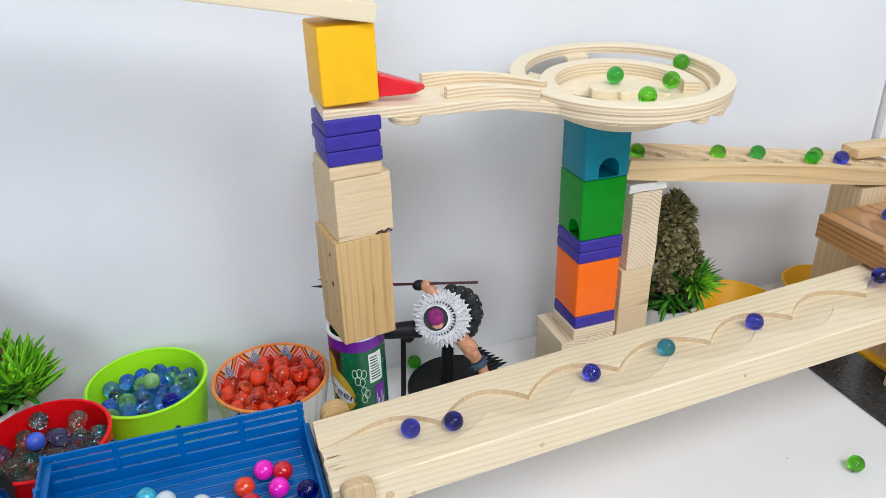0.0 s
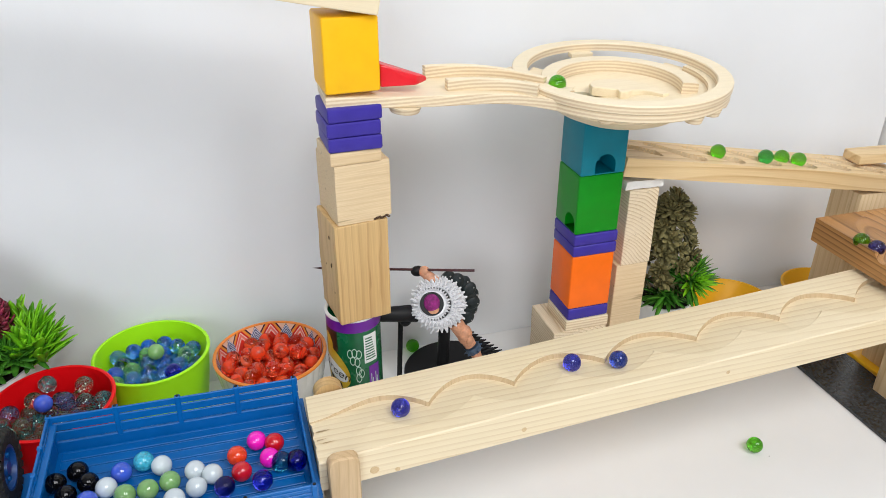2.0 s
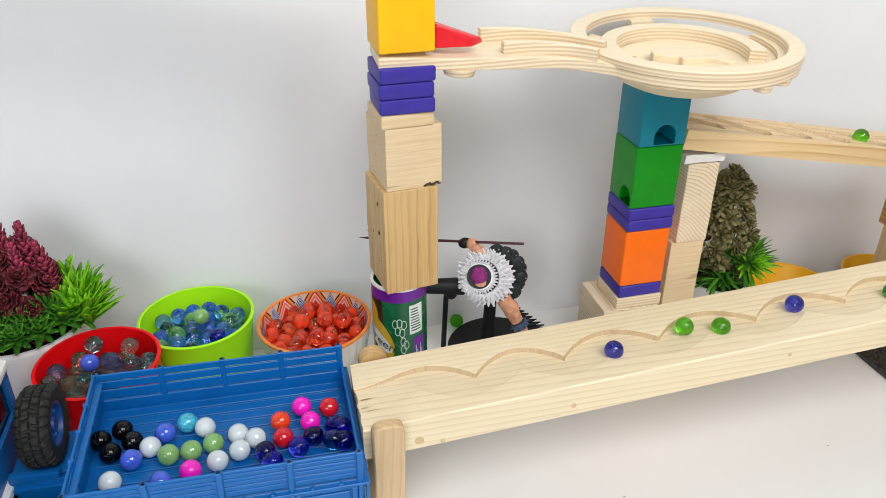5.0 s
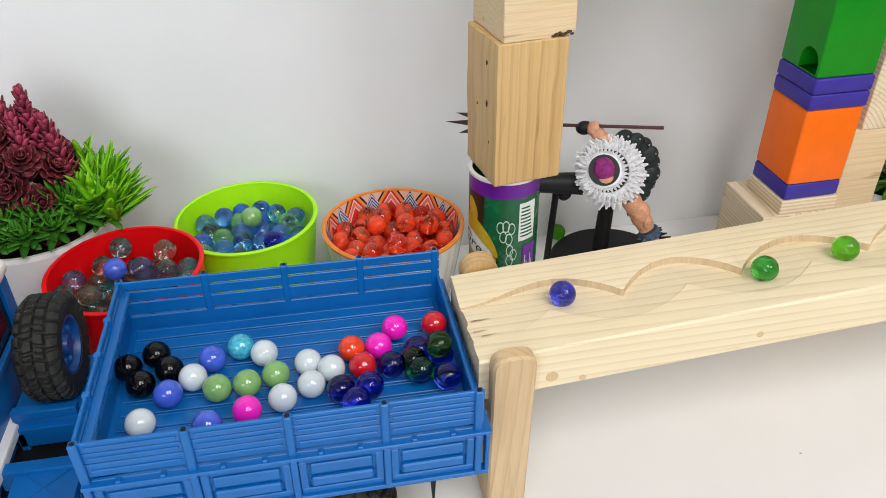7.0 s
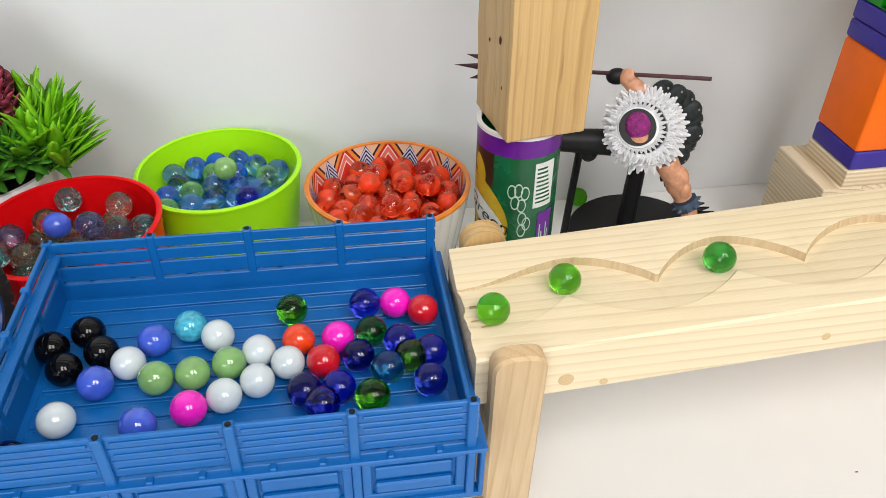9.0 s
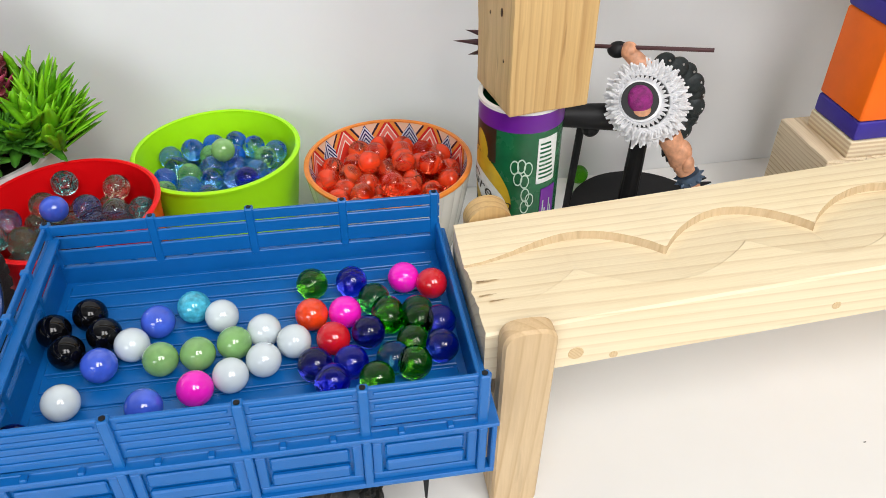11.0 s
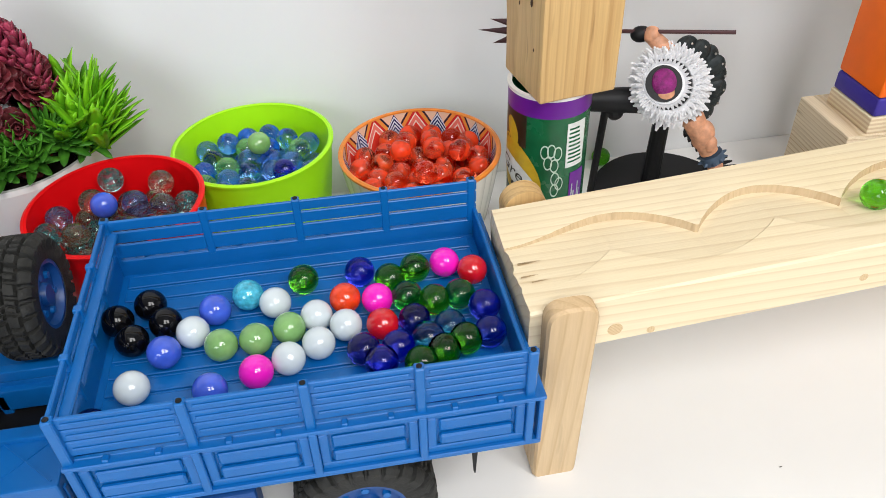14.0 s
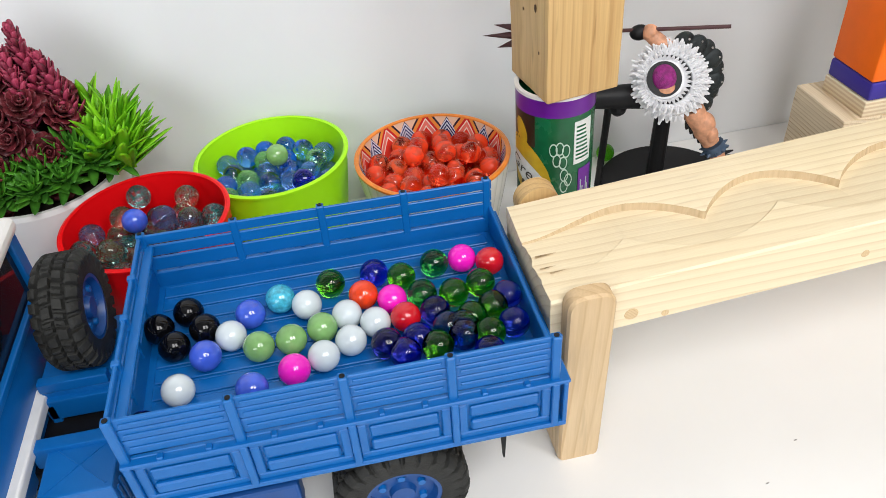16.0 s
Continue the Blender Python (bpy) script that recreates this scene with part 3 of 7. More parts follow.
part("data_panel", can_patch(280, 311, 0.099, 0.131, 0.0005), CAN_WHITE, can)
for i in range(9):
    part("print_line", can_patch(283, 307 - (i * 37) % 9, 0.1025 + i * 0.003, 0.1037 + i * 0.003, 0.0007), CAN_GREEN, can)
part("purple_panel", can_patch(289, 316, 0.03, 0.094, 0.0005), CAN_PURPLE, can)
for i in range(5):
    part("print_line", can_patch(293 + i * 3.8, 294.8 + i * 3.8, 0.045, 0.085 - (i % 3) * 0.006, 0.0007), CAN_PALE, can)
part("dark_panel", can_patch(170, 222, 0.112, 0.1355, 0.0004), CAN_BROWN, can)


def wrap(points, rad):
    """Points (angle, height) laid round the can."""
    return [(rad * math.cos(radians(a)), rad * math.sin(radians(a)), z) for a, z in points]


def can_shape(centre, wa, hz, tilt, steps=24, lift=0.0005):
    bm = B()
    loops = []
    for ring in range(1, 7):
        size = ring / 6
        pts = []
        for k in range(steps):
            q = 2 * math.pi * k / steps
            u, v = wa * size * math.cos(q), hz * size * math.sin(q)
            pts.append((centre[0] + u, centre[1] + v - tilt * u))
        loops.append([bm.verts.new(p) for p in wrap(pts, CR + lift)])
    c = bm.verts.new(wrap([centre], CR + lift)[0])
    for k in range(steps):
        bm.faces.new((c, loops[0][k], loops[0][(k + 1) % steps]))
        for p, q in zip(loops, loops[1:]):
            bm.faces.new((p[k], q[k], q[(k + 1) % steps], p[(k + 1) % steps]))
    return bm


part("emblem", can_shape((206, 0.0930), 42, 0.0215, 0.00024), CAN_YELLOW, can)
part("emblem_centre", can_shape((207, 0.0905), 36, 0.0095, 0.00024, 24, 0.0008), CAN_WHITE, can)


def can_word(text, angle, z, size, slope):
    """A printed word wrapped round the can."""
    cu = bpy.data.curves.new("word", "FONT")
    cu.body, cu.size, cu.align_x, cu.shear = text, size, "CENTER", 0.25
    tmp = bpy.data.objects.new("word", cu)
    scene.collection.objects.link(tmp)
    bpy.context.view_layer.update()
    me = bpy.data.meshes.new_from_object(tmp.evaluated_get(bpy.context.evaluated_depsgraph_get()))
    bpy.data.objects.remove(tmp)
    bm = B()
    bm.from_mesh(me)
    bmesh.ops.subdivide_edges(bm, edges=[e for e in bm.edges if e.calc_length() > 0.003], cuts=2)
    for v in bm.verts:
        a = angle + math.degrees(v.co.x / CR)
        v.co = Vector((*wrap([(a, z + v.co.y - slope * v.co.x)], CR + 0.0011)[0],))
    return bm


part("lettering", can_word("Green", 209, 0.0862, 0.0138, 0.42), CAN_BROWN, can, "dark slanted printed word")
for a0, w in ((203, 5), (214, 4), (224, 5)):
    part("lettering_bar", can_shape((a0, 0.0795 - (a0 - 205) * 0.0003), w, 0.0034, 0.0003, 12, 0.0011), CAN_BROWN, can)
part("fruit_print", can_shape((196, 0.121), 13, 0.0085, 0.0003), CAN_YELLOW, can)
for i, (a, z) in enumerate(((250, 0.108), (259, 0.109), (268, 0.107), (255, 0.1), (264, 0.098), (266, 0.088), (272, 0.084), (266, 0.079))):
    bm = B()
    outer = [(a + 6 * math.cos(q * math.pi / 9), z + 0.004 + 0.0052 * math.sin(q * math.pi / 9)) for q in range(18)]
    inner = [(a + 4.7 * math.cos(q * math.pi / 9), z + 0.004 + 0.0041 * math.sin(q * math.pi / 9)) for q in range(18)]
    o, n_ = [bm.verts.new(p) for p in wrap(outer, CR + 0.0006)], [bm.verts.new(p) for p in wrap(inner, CR + 0.0006)]
    for k in range(18):
        bm.faces.new((o[k], o[(k + 1) % 18], n_[(k + 1) % 18], n_[k]))
    part("leaf_outline", bm, CAN_PALE, can)

# ---- plywood funnel with its feeding board ----
FC = Vector((0.4035, 0.6695, 0.3585))
funnel = thing("marble_funnel", "round birch plywood marble funnel with a curved feeding board", "marble run", Matrix.Translation(FC) @ Euler((0.052, 0.0, 0)).to_matrix().to_4x4())
part("outer_ring", lathe(B(), [(0.0868, -0.0078), (0.1005, -0.0078), (0.1012, -0.0070), (0.1012, -0.001), (0.1002, 0.0), (0.0875, 0.0), (0.0868, -0.001)], 96), PLY, funnel)
IN = (-0.008, -0.013, 0)
part("front_layer", lathe(B(), [(0.0800, -0.0155), (0.0990, -0.0155), (0.1004, -0.0145), (0.1004, -0.0080), (0.0800, -0.0080)], 72, 172, 372), PLY, funnel)
part("inner_ring", lathe(B(), [(0.0572, -0.0165), (0.0715, -0.0165), (0.0715, -0.0052), (0.0707, -0.0045), (0.0580, -0.0045), (0.0572, -0.0052)], 72, -26, 200, IN), PLY, funnel)
part("apron", lathe(B(), [(0.058, -0.0150), (0.0868, -0.0122), (0.0868, -0.0158), (0.058, -0.0195)], 64, 135, 390), BEECH, funnel)
HOLE_AT, HOLE_R = (-0.034, 0.006), 0.0120
db = B()
rims = []
for k in range(72):
    q = 2 * math.pi * k / 72
    column = []
    for u, z in ((0.0, -0.0255), (0.10, -0.0232), (0.5, -0.0190), (1.0, -0.0140), (1.0, -0.0190), (0.5, -0.0240), (0.0, -0.0300)):
        x = HOLE_AT[0] + HOLE_R * math.cos(q) + u * (IN[0] + 0.069 * math.cos(q) - HOLE_AT[0] - HOLE_R * math.cos(q))
        y = HOLE_AT[1] + HOLE_R * math.sin(q) + u * (IN[1] + 0.069 * math.sin(q) - HOLE_AT[1] - HOLE_R * math.sin(q))
        column.append(db.verts.new((x, y, z)))
    rims.append(column)
for p, q in zip(rims, rims[1:] + rims[:1]):
    for j in range(7):
        db.faces.new((p[j], q[j], q[(j + 1) % 7], p[(j + 1) % 7]))
bmesh.ops.recalc_face_normals(db, faces=db.faces)
part("dish", db, BEECH, funnel)
part("base_disc", lathe(B(), [(0.044, -0.0365), (0.046, -0.0365), (0.058, -0.031), (0.067, -0.0235), (0.067, -0.0195), (0.044, -0.0225)], 72, centre=IN), PLY, funnel)
for a in (236, 286, 303, 320):
    q = radians(a)
    part("peg", cyl(B(), (0.092 * math.cos(q), 0.092 * math.sin(q), -0.0215 if a > 250 else -0.0185), (0.092 * math.cos(q), 0.092 * math.sin(q), -0.0155), 0.0070, 0.0085, 24), PLY, funnel)
part("bridge_lug", box(B(), -0.012, 0.012, 0.079, 0.089, -0.0125, -0.0078, 0.001), BEECH, funnel)
fb = B()
edge_f = [(-0.281, -0.0335), (-0.20, -0.034), (-0.160, -0.031), (-0.130, -0.030), (-0.108, -0.037), (-0.0875, -0.050), (-0.070, -0.069)]
edge_b = [(-0.090, 0.05), (-0.115, 0.034), (-0.15, 0.0235), (-0.19, 0.0200), (-0.281, 0.0115)]


def smooth_line(pts, k=8):
    out = []
    for i in range(len(pts) - 1):
        p0, p1, p2, p3 = (Vector(pts[max(0, min(len(pts) - 1, i + d))]) for d in (-1, 0, 1, 2))
        for s in range(k):
            u = s / k
            out.append(tuple(0.5 * ((2 * p1) + (p2 - p0) * u + (2 * p0 - 5 * p1 + 4 * p2 - p3) * u * u + (3 * p1 - p0 - 3 * p2 + p3) * u ** 3)))
    return out + [tuple(pts[-1])]


curl_back = smooth_line([(-0.0275, -0.001), (-0.0250, 0.010), (-0.0136, 0.0165), (0.003, 0.0155), (0.018, 0.006), (0.030, -0.014), (0.034, -0.034)])
curl_front = smooth_line([(0.026, -0.036), (0.016, -0.022), (0.006, -0.0185), (-0.002, -0.0215), (-0.0085, -0.0195), (-0.0085, -0.013), (-0.017, -0.0085)])
part("spiral_lip", prism(B(), curl_back + curl_front, -0.0235, -0.0145, 0.0010), BEECH, funnel)
prism(fb, smooth_line(edge_f) + smooth_line(edge_b), -0.0155, -0.0058, 0.0012)


def lean(bm):
    """The feeding board slopes gently down to the funnel."""
    for v in bm.verts:
        v.co.z += max(0.0, -0.085 - v.co.x) * 0.068
    return bm


part("feeding_board", lean(fb), PLY, funnel)


def rail(pts, width, z0, z1):
    line = smooth_line(pts)
    left, right = [], []
    for i, p in enumerate(line):
        a, b = Vector(line[max(0, i - 1)]), Vector(line[min(len(line) - 1, i + 1)])
        d = (b - a).normalized()
        nrm = Vector((-d.y, d.x)) * width / 2
        left.append(tuple(Vector(p) + nrm))
        right.append(tuple(Vector(p) - nrm))
    return prism(B(), left + right[::-1], z0, z1, 0.0012)


part("guide_rail", lean(rail([(-0.186, 0.0165), (-0.150, 0.0195), (-0.113, 0.006), (-0.085, -0.020)], 0.0065, -0.0062, 0.0052)), PLY, funnel)
part("guide_rail", lean(rail([(-0.176, -0.0190), (-0.150, -0.0170), (-0.120, -0.0235), (-0.099, -0.0380)], 0.0065, -0.0062, 0.0042)), PLY, funnel)
part("peg", lean(cyl(B(), (-0.214, -0.025, -0.021), (-0.214, -0.025, -0.0155), 0.0125, 0.0145, 24)), PLY, funnel)


# ---- right tower ----
def holed_block(name, label, x0, x1, y0, y1, z0, z1, mat, face, at, radius, rise):
    """A cube with an arched bore at the foot of its front ('y') or left ('x') face."""
    w, d, h = x1 - x0, y1 - y0, z1 - z0
    bm = B()
    box(bm, 0, w, 0, d, 0, h, 0.002, 3)
    drop = [f for f in bm.faces if f.normal.dot(Vector((0, -1, 0) if face == "y" else (-1, 0, 0))) > 0.99]
    flat = drop[0]
    us = [v.co.x if face == "y" else v.co.y for v in flat.verts]
    zs = [v.co.z for v in flat.verts]
    u0, u1, w0, w1 = min(us), max(us), min(zs), max(zs)
    bmesh.ops.delete(bm, geom=[flat], context="FACES_ONLY")
    put = (lambda u, z, t=0.0: (u, t, z)) if face == "y" else (lambda u, z, t=0.0: (t, u, z))
    n = 24
    arc = [(at - radius, w0)] + [(at - radius * math.cos(math.pi * k / (n - 2)), rise + radius * math.sin(math.pi * k / (n - 2))) for k in range(n - 1)] + [(at + radius, w0)]
    front = [bm.verts.new(put(u, max(z, w0))) for u, z in arc]
    back = [bm.verts.new(put(u, max(z, w0), 0.03)) for u, z in arc]
    topv = [bm.verts.new(put(u0 + (u1 - u0) * k / n, w1)) for k in range(n + 1)]
    c0, c1 = bm.verts.new(put(u0, w0)), bm.verts.new(put(u1, w0))
    for k in range(n):
        bm.faces.new((front[k], front[k + 1], topv[k + 1], topv[k]))
        bm.faces.new((front[k + 1], front[k], back[k], back[k + 1])).material_index = 1
    bm.faces.new((c0, front[0], topv[0]))
    bm.faces.new((front[-1], c1, topv[-1]))
    bm.faces.new(back).material_index = 1
    bmesh.ops.remove_doubles(bm, verts=bm.verts, dist=0.00002)
    bmesh.ops.recalc_face_normals(bm, faces=bm.faces)
    return thing(name, label, "wooden block", pose(x0, y0, z0), "", "", bm, [mat, mat])


TX0, TX1, TY0, TY1 = 0.3563, 0.4028, 0.64, 0.6865
chipped("wooden_block", "rough sawn pine block standing on the table", 0.3421, 0.4023, 0.6385, 0.6982, 0.0, 0.0926, ROUGH_WOOD, 0, 4.0)
block("plywood_slab", "pale plywood slab under a violet slab", TX0 - 0.001, TX1 + 0.001, TY0 - 0.001, TY1, 0.0926, 0.1049, PLY, 0, 0.001)
block("violet_slab", "violet lacquered square wooden slab", TX0, TX1, TY0, TY1, 0.1050, 0.1186, PURPLE, 1, 0.0022, "wooden block", "violet slabs")
block("orange_block", "orange lacquered wooden cube", TX0, TX1, TY0, TY1, 0.1187, 0.1802, ORANGE, 0, 0.0022)
block("violet_slab", "violet lacquered square wooden slab", TX0 - 0.0005, TX1 + 0.001, TY0 - 0.001, TY1, 0.1803, 0.1924, PURPLE, 0, 0.0022, "wooden block", "violet slabs")
block("violet_slab", "violet lacquered square wooden slab", TX0 - 0.0005, TX1 + 0.001, TY0 - 0.001, TY1, 0.1925, 0.2047, PURPLE, 0.8, 0.0022, "wooden block", "violet slabs")
holed_block("green_block", "green lacquered wooden cube with an arched bore", TX0, TX1, TY0, TY1, 0.2048, 0.2663, GREEN, "x", 0.013, 0.0105, 0.0085)
holed_block("teal_block", "teal lacquered wooden cube with a round bore", TX0 + 0.0005, TX1 + 0.0005, TY0, TY1, 0.2664, 0.3275, TEAL, "y", 0.025, 0.0105, 0.0100)

chipped("wooden_stick", "rough sawn pine stick standing on the table", 0.4195, 0.4565, 0.660, 0.694, 0.0, 0.150, BLOCK_PALE, 0, 11.0)
chipped("wooden_stick", "rough sawn pine stick with wavy end grain", 0.4235, 0.4575, 0.659, 0.695, 0.150, 0.2365, ROUGH_WOOD, 0, 13.0)
pad = box(B(), -0.021, 0.021, -0.019, 0.019, 0, 0.0085)
bmesh.ops.subdivide_edges(pad, edges=pad.edges[:], cuts=5, use_grid_fill=True)
for v in pad.verts:
    v.co += Vector((noise.noise(v.co * 90), noise.noise(v.co * 90 + Vector((5, 0, 0))), 0.6 * noise.noise(v.co * 120))) * 0.0028
thing("foam_pad", "torn white foam pad under the upper ramp", "pad", pose(0.4395, 0.677, 0.238), "", "", pad, FOAM)

# upper ramp with carved pits
UP_A = -math.degrees(math.atan(-0.173))


def upper_board():
    bm = B()
    L, W, T = 0.375, 0.062, 0.0195
    nx, ny = 300, 50
    grid = []
    for i in range(nx + 1):
        line = []
        for j in range(ny + 1):
            x, y = L * i / nx, W * j / ny
            d = 0.0
            for k in range(7):
                for m in range(19):
                    s = m / 18
                    px = 0.052 + k * 0.048 + 0.040 * s
                    py = 0.0500 - 0.0330 * (s * s * (3 - 2 * s))
                    q = ((x - px) ** 2 + (y - py) ** 2) / (0.0050 + 0.0048 * s) ** 2
                    if q < 1:
                        d = max(d, (1 - q) ** 0.5 * (0.0045 + 0.0055 * s))
            if x < 0.05:
                q = abs(y - 0.030 - 0.008 * math.sin(x * 90)) / 0.0085
                d = max(d, max(0.0, 1 - q * q) ** 0.4 * 0.0055)
            line.append(bm.verts.new((x, y, -d)))
        grid.append(line)
    for i in range(nx):
        for j in range(ny):
            f = bm.faces.new((grid[i][j], grid[i + 1][j], grid[i + 1][j + 1], grid[i][j + 1]))
            f.normal_update()
            # steepest pit walls get the darker cut wood, which paints in some shade
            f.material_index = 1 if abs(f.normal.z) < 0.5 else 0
    lo = [bm.verts.new(p) for p in ((0, 0, -T), (L, 0, -T), (L, W, -T), (0, W, -T))]
    bm.faces.new(lo[::-1])
    bm.faces.new([lo[0], lo[1]] + [grid[i][0] for i in range(nx, -1, -1)])
    bm.faces.new([lo[2], lo[3]] + [grid[i][ny] for i in range(nx + 1)])
    bm.faces.new([lo[3], lo[0]] + [grid[0][j] for j in range(ny + 1)])
    bm.faces.new([lo[1], lo[2]] + [grid[nx][j] for j in range(ny, -1, -1)])
    bmesh.ops.recalc_face_normals(bm, faces=bm.faces)
    return bm


upper = thing("upper_ramp", "honey-coloured pine ramp with carved staggered pits", "marble run", pose(0.4125, 0.652, 0.2755, 0, UP_A, 0))
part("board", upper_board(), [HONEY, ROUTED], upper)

# dish block, supports
def dish_board():
    bm = B()
    L, W, T = 0.185, 0.135, 0.026
    nx, ny = 90, 60
    grid = []
    for i in range(nx + 1):
        line = []
        for j in range(ny + 1):
            x, y = L * i / nx, W * j / ny
            r = math.hypot((x - 0.085) / 1.45, y - 0.084)
            d = max(0.0, 1 - (r / 0.046) ** 2) ** 0.5 * 0.0075
            q = abs(y - 0.043 - 0.35 * x) / 0.010
            if x < 0.06:
                d = max(d, max(0.0, 1 - q * q) ** 0.5 * 0.0075)
            line.append(bm.verts.new((x, y, -d)))
        grid.append(line)
    for i in range(nx):
        for j in range(ny):
            bm.faces.new((grid[i][j], grid[i + 1][j], grid[i + 1][j + 1], grid[i][j + 1]))
    lo = [bm.verts.new(p) for p in ((0, 0, -T), (L, 0, -T), (L, W, -T), (0, W, -T))]
    bm.faces.new(lo[::-1])
    bm.faces.new([lo[0], lo[1]] + [grid[i][0] for i in range(nx, -1, -1)])
    bm.faces.new([lo[2], lo[3]] + [grid[i][ny] for i in range(nx + 1)])
    bm.faces.new([lo[3], lo[0]] + [grid[0][j] for j in range(ny + 1)])
    bm.faces.new([lo[1], lo[2]] + [grid[nx][j] for j in range(ny, -1, -1)])
    bmesh.ops.recalc_face_normals(bm, faces=bm.faces)
    return bm


dish = thing("dish_block", "dark stained pine block with a carved round dish", "marble run", pose(0.6330, 0.492, 0.1925, 0, 0, 0))
part("board", dish_board(), DARK_PINE, dish)
block("wooden_post", "pale pine post carrying the ramps", 0.718, 0.764, 0.655, 0.700, 0.0, 0.196, PINE_END, 0, 0.0015, "wooden post")
block("wooden_post", "pale pine post under the dish block", 0.735, 0.785, 0.56, 0.61, 0.0, 0.1652, PINE_END, 0, 0.0015, "wooden post")
block("wooden_post", "pale pine post under the ramp end", 0.700, 0.724, 0.50, 0.555, 0.0, 0.1348, PINE_END, 0, 0.0015, "wooden post")
block("wooden_block", "orange-toned pine block lying on the upper ramp", 0.727, 0.790, 0.676, 0.704, 0.2220, 0.2330, HONEY, -4, 0.0015)

# ---- toy truck ----
truck = thing("toy_truck", "blue plastic toy truck with a slatted cargo bed", "toy truck", pose(-0.03, 0.521, 0, 0, 1.1, 0))
BX0, BX1, BY0, BY1, ZF, ZT, ZL, ZB = -0.0985, 0.1005, -0.064, 0.066, 0.0995, 0.1365, 0.108, 0.079


bed = part("bed_floor", box(B(), BX0, BX1, BY0 + 0.001, BY1 - 0.001, ZF - 0.004, ZF), BLUE, truck)
for k in range(11):
    y = BY0 + 0.008 + k * 0.0108
    part("floor_slat", box(B(), BX0 + 0.006, BX1 - 0.006, y, y + 0.0086, ZF, ZF + 0.0012, 0.0004, 1), BLUE, bed)
    part("slat_ridge", box(B(), BX0 + 0.008, BX1 - 0.008, y + 0.0088, y + 0.0098, ZF, ZF + 0.0010, 0.0002, 1), BLUE, bed)


def side_wall(front):
    """One long side: pegged posts, open slats above, ledge, recessed panels below."""
    s = -1 if front else 1
    yo = BY0 if front else BY1
    wall = part("side_wall", box(B(), BX0, BX1, min(yo, yo - s * 0.0022), max(yo, yo - s * 0.0022), ZB, ZL + 0.002, 0.0004, 1), BLUE, truck)
    sp = lambda d0, d1: (min(yo + s * d0, yo + s * d1), max(yo + s * d0, yo + s * d1))
    xs = [BX0 + 0.0015, BX0 + 0.0515, BX0 + 0.1, BX0 + 0.1475, BX1 - 0.003]
    for k, (z0, z1) in enumerate(((ZL + 0.0045, ZL + 0.0134), (ZL + 0.0141, ZL + 0.0207), (ZL + 0.0214, ZT - 0.0006)) if front else ((ZL + 0.0034, ZL + 0.0124), (ZL + 0.0137, ZL + 0.0207), (ZL + 0.0219, ZT - 0.0006))):
        y0, y1 = sp(-0.0018, 0.0)
        part("slat", box(B(), BX0, BX1, y0, y1, z0, z1, 0.0004, 1), BLUE, wall)
        for a, b in zip(xs, xs[1:]):
            y0, y1 = sp(0.0, 0.0007)
            part("slat_ridge", box(B(), a + 0.004, b - 0.004, y0, y1, (z0 + z1) / 2 - 0.0008, (z0 + z1) / 2 + 0.0008, 0.0003, 1), BLUE, wall)
    y0, y1 = sp(-0.002, 0.0042)
    part("ledge", box(B(), BX0 - 0.001, BX1 + 0.003, y0, y1, ZL - 0.0006, ZL + 0.0016, 0.0005, 1), BLUE, wall)
    y0, y1 = sp(-0.002, 0.0042)
    part("bottom_rail", box(B(), BX0 - 0.001, BX1 + 0.003, y0, y1, ZB - 0.002, ZB + 0.001, 0.0005, 1), BLUE, wall)
    for x in xs:
        y0, y1 = sp(-0.0024, 0.0022)
        part("post", box(B(), x - 0.0022, x + 0.0022, y0, y1, ZL, ZT + 0.0004, 0.0006, 1), BLUE, wall)
        y0, y1 = sp(0.0, 0.0044)
        part("post", box(B(), x - 0.0018, x + 0.0018, y0, y1, ZB, ZL, 0.0005, 1), BLUE, wall)
        part("peg_hole", cyl(B(), (x, yo, ZT + 0.0002), (x, yo, ZT + 0.0008), 0.0013, 0.0013, 12), DARKP, wall)
    for a, b in zip(xs, xs[1:]):
        y0, y1 = sp(0.0, 0.0022)
        part("panel_frame", box(B(), a + 0.0018, b - 0.0018, y0, y1, ZL - 0.0042, ZL - 0.0006, 0.0005, 1), BLUE, wall)
        part("panel_frame", box(B(), a + 0.0018, b - 0.0018, y0, y1, ZB + 0.001, ZB + 0.0050, 0.0005, 1), BLUE, wall)
        for c in (a + 0.0018, b - 0.0062):
            part("panel_frame", box(B(), c, c + 0.0044, y0, y1, ZB + 0.0050, ZL - 0.0042, 0.0005, 1), BLUE, wall)
        y0, y1 = sp(0.0, 0.0012)
        part("panel", box(B(), a + 0.0074, b - 0.0074, y0, y1, ZB + 0.0145, ZL - 0.0072, 0.0008, 1), BLUE, wall)
        y0, y1 = sp(0.0, 0.0030)
        part("panel_ridge", box(B(), a + 0.0074, b - 0.0074, y0, y1, ZB + 0.0066, ZB + 0.0130, 0.0009, 1), BLUE, wall)
        for c in (0.3, 0.72):
            y0, y1 = sp(0.0, 0.0034)
            part("ledge_bump", box(B(), a + (b - a) * c - 0.0014, a + (b - a) * c + 0.0014, y0, y1, ZL + 0.0012, ZL + 0.0030, 0.0004, 1), BLUE, wall)
    y0, y1 = sp(-0.002, 0.0042)
    part("end_column", box(B(), BX1 + 0.0008, BX1 + 0.0030, y0, y1, ZB + 0.001, ZL - 0.0006, 0.0005, 1), BLUE, wall)


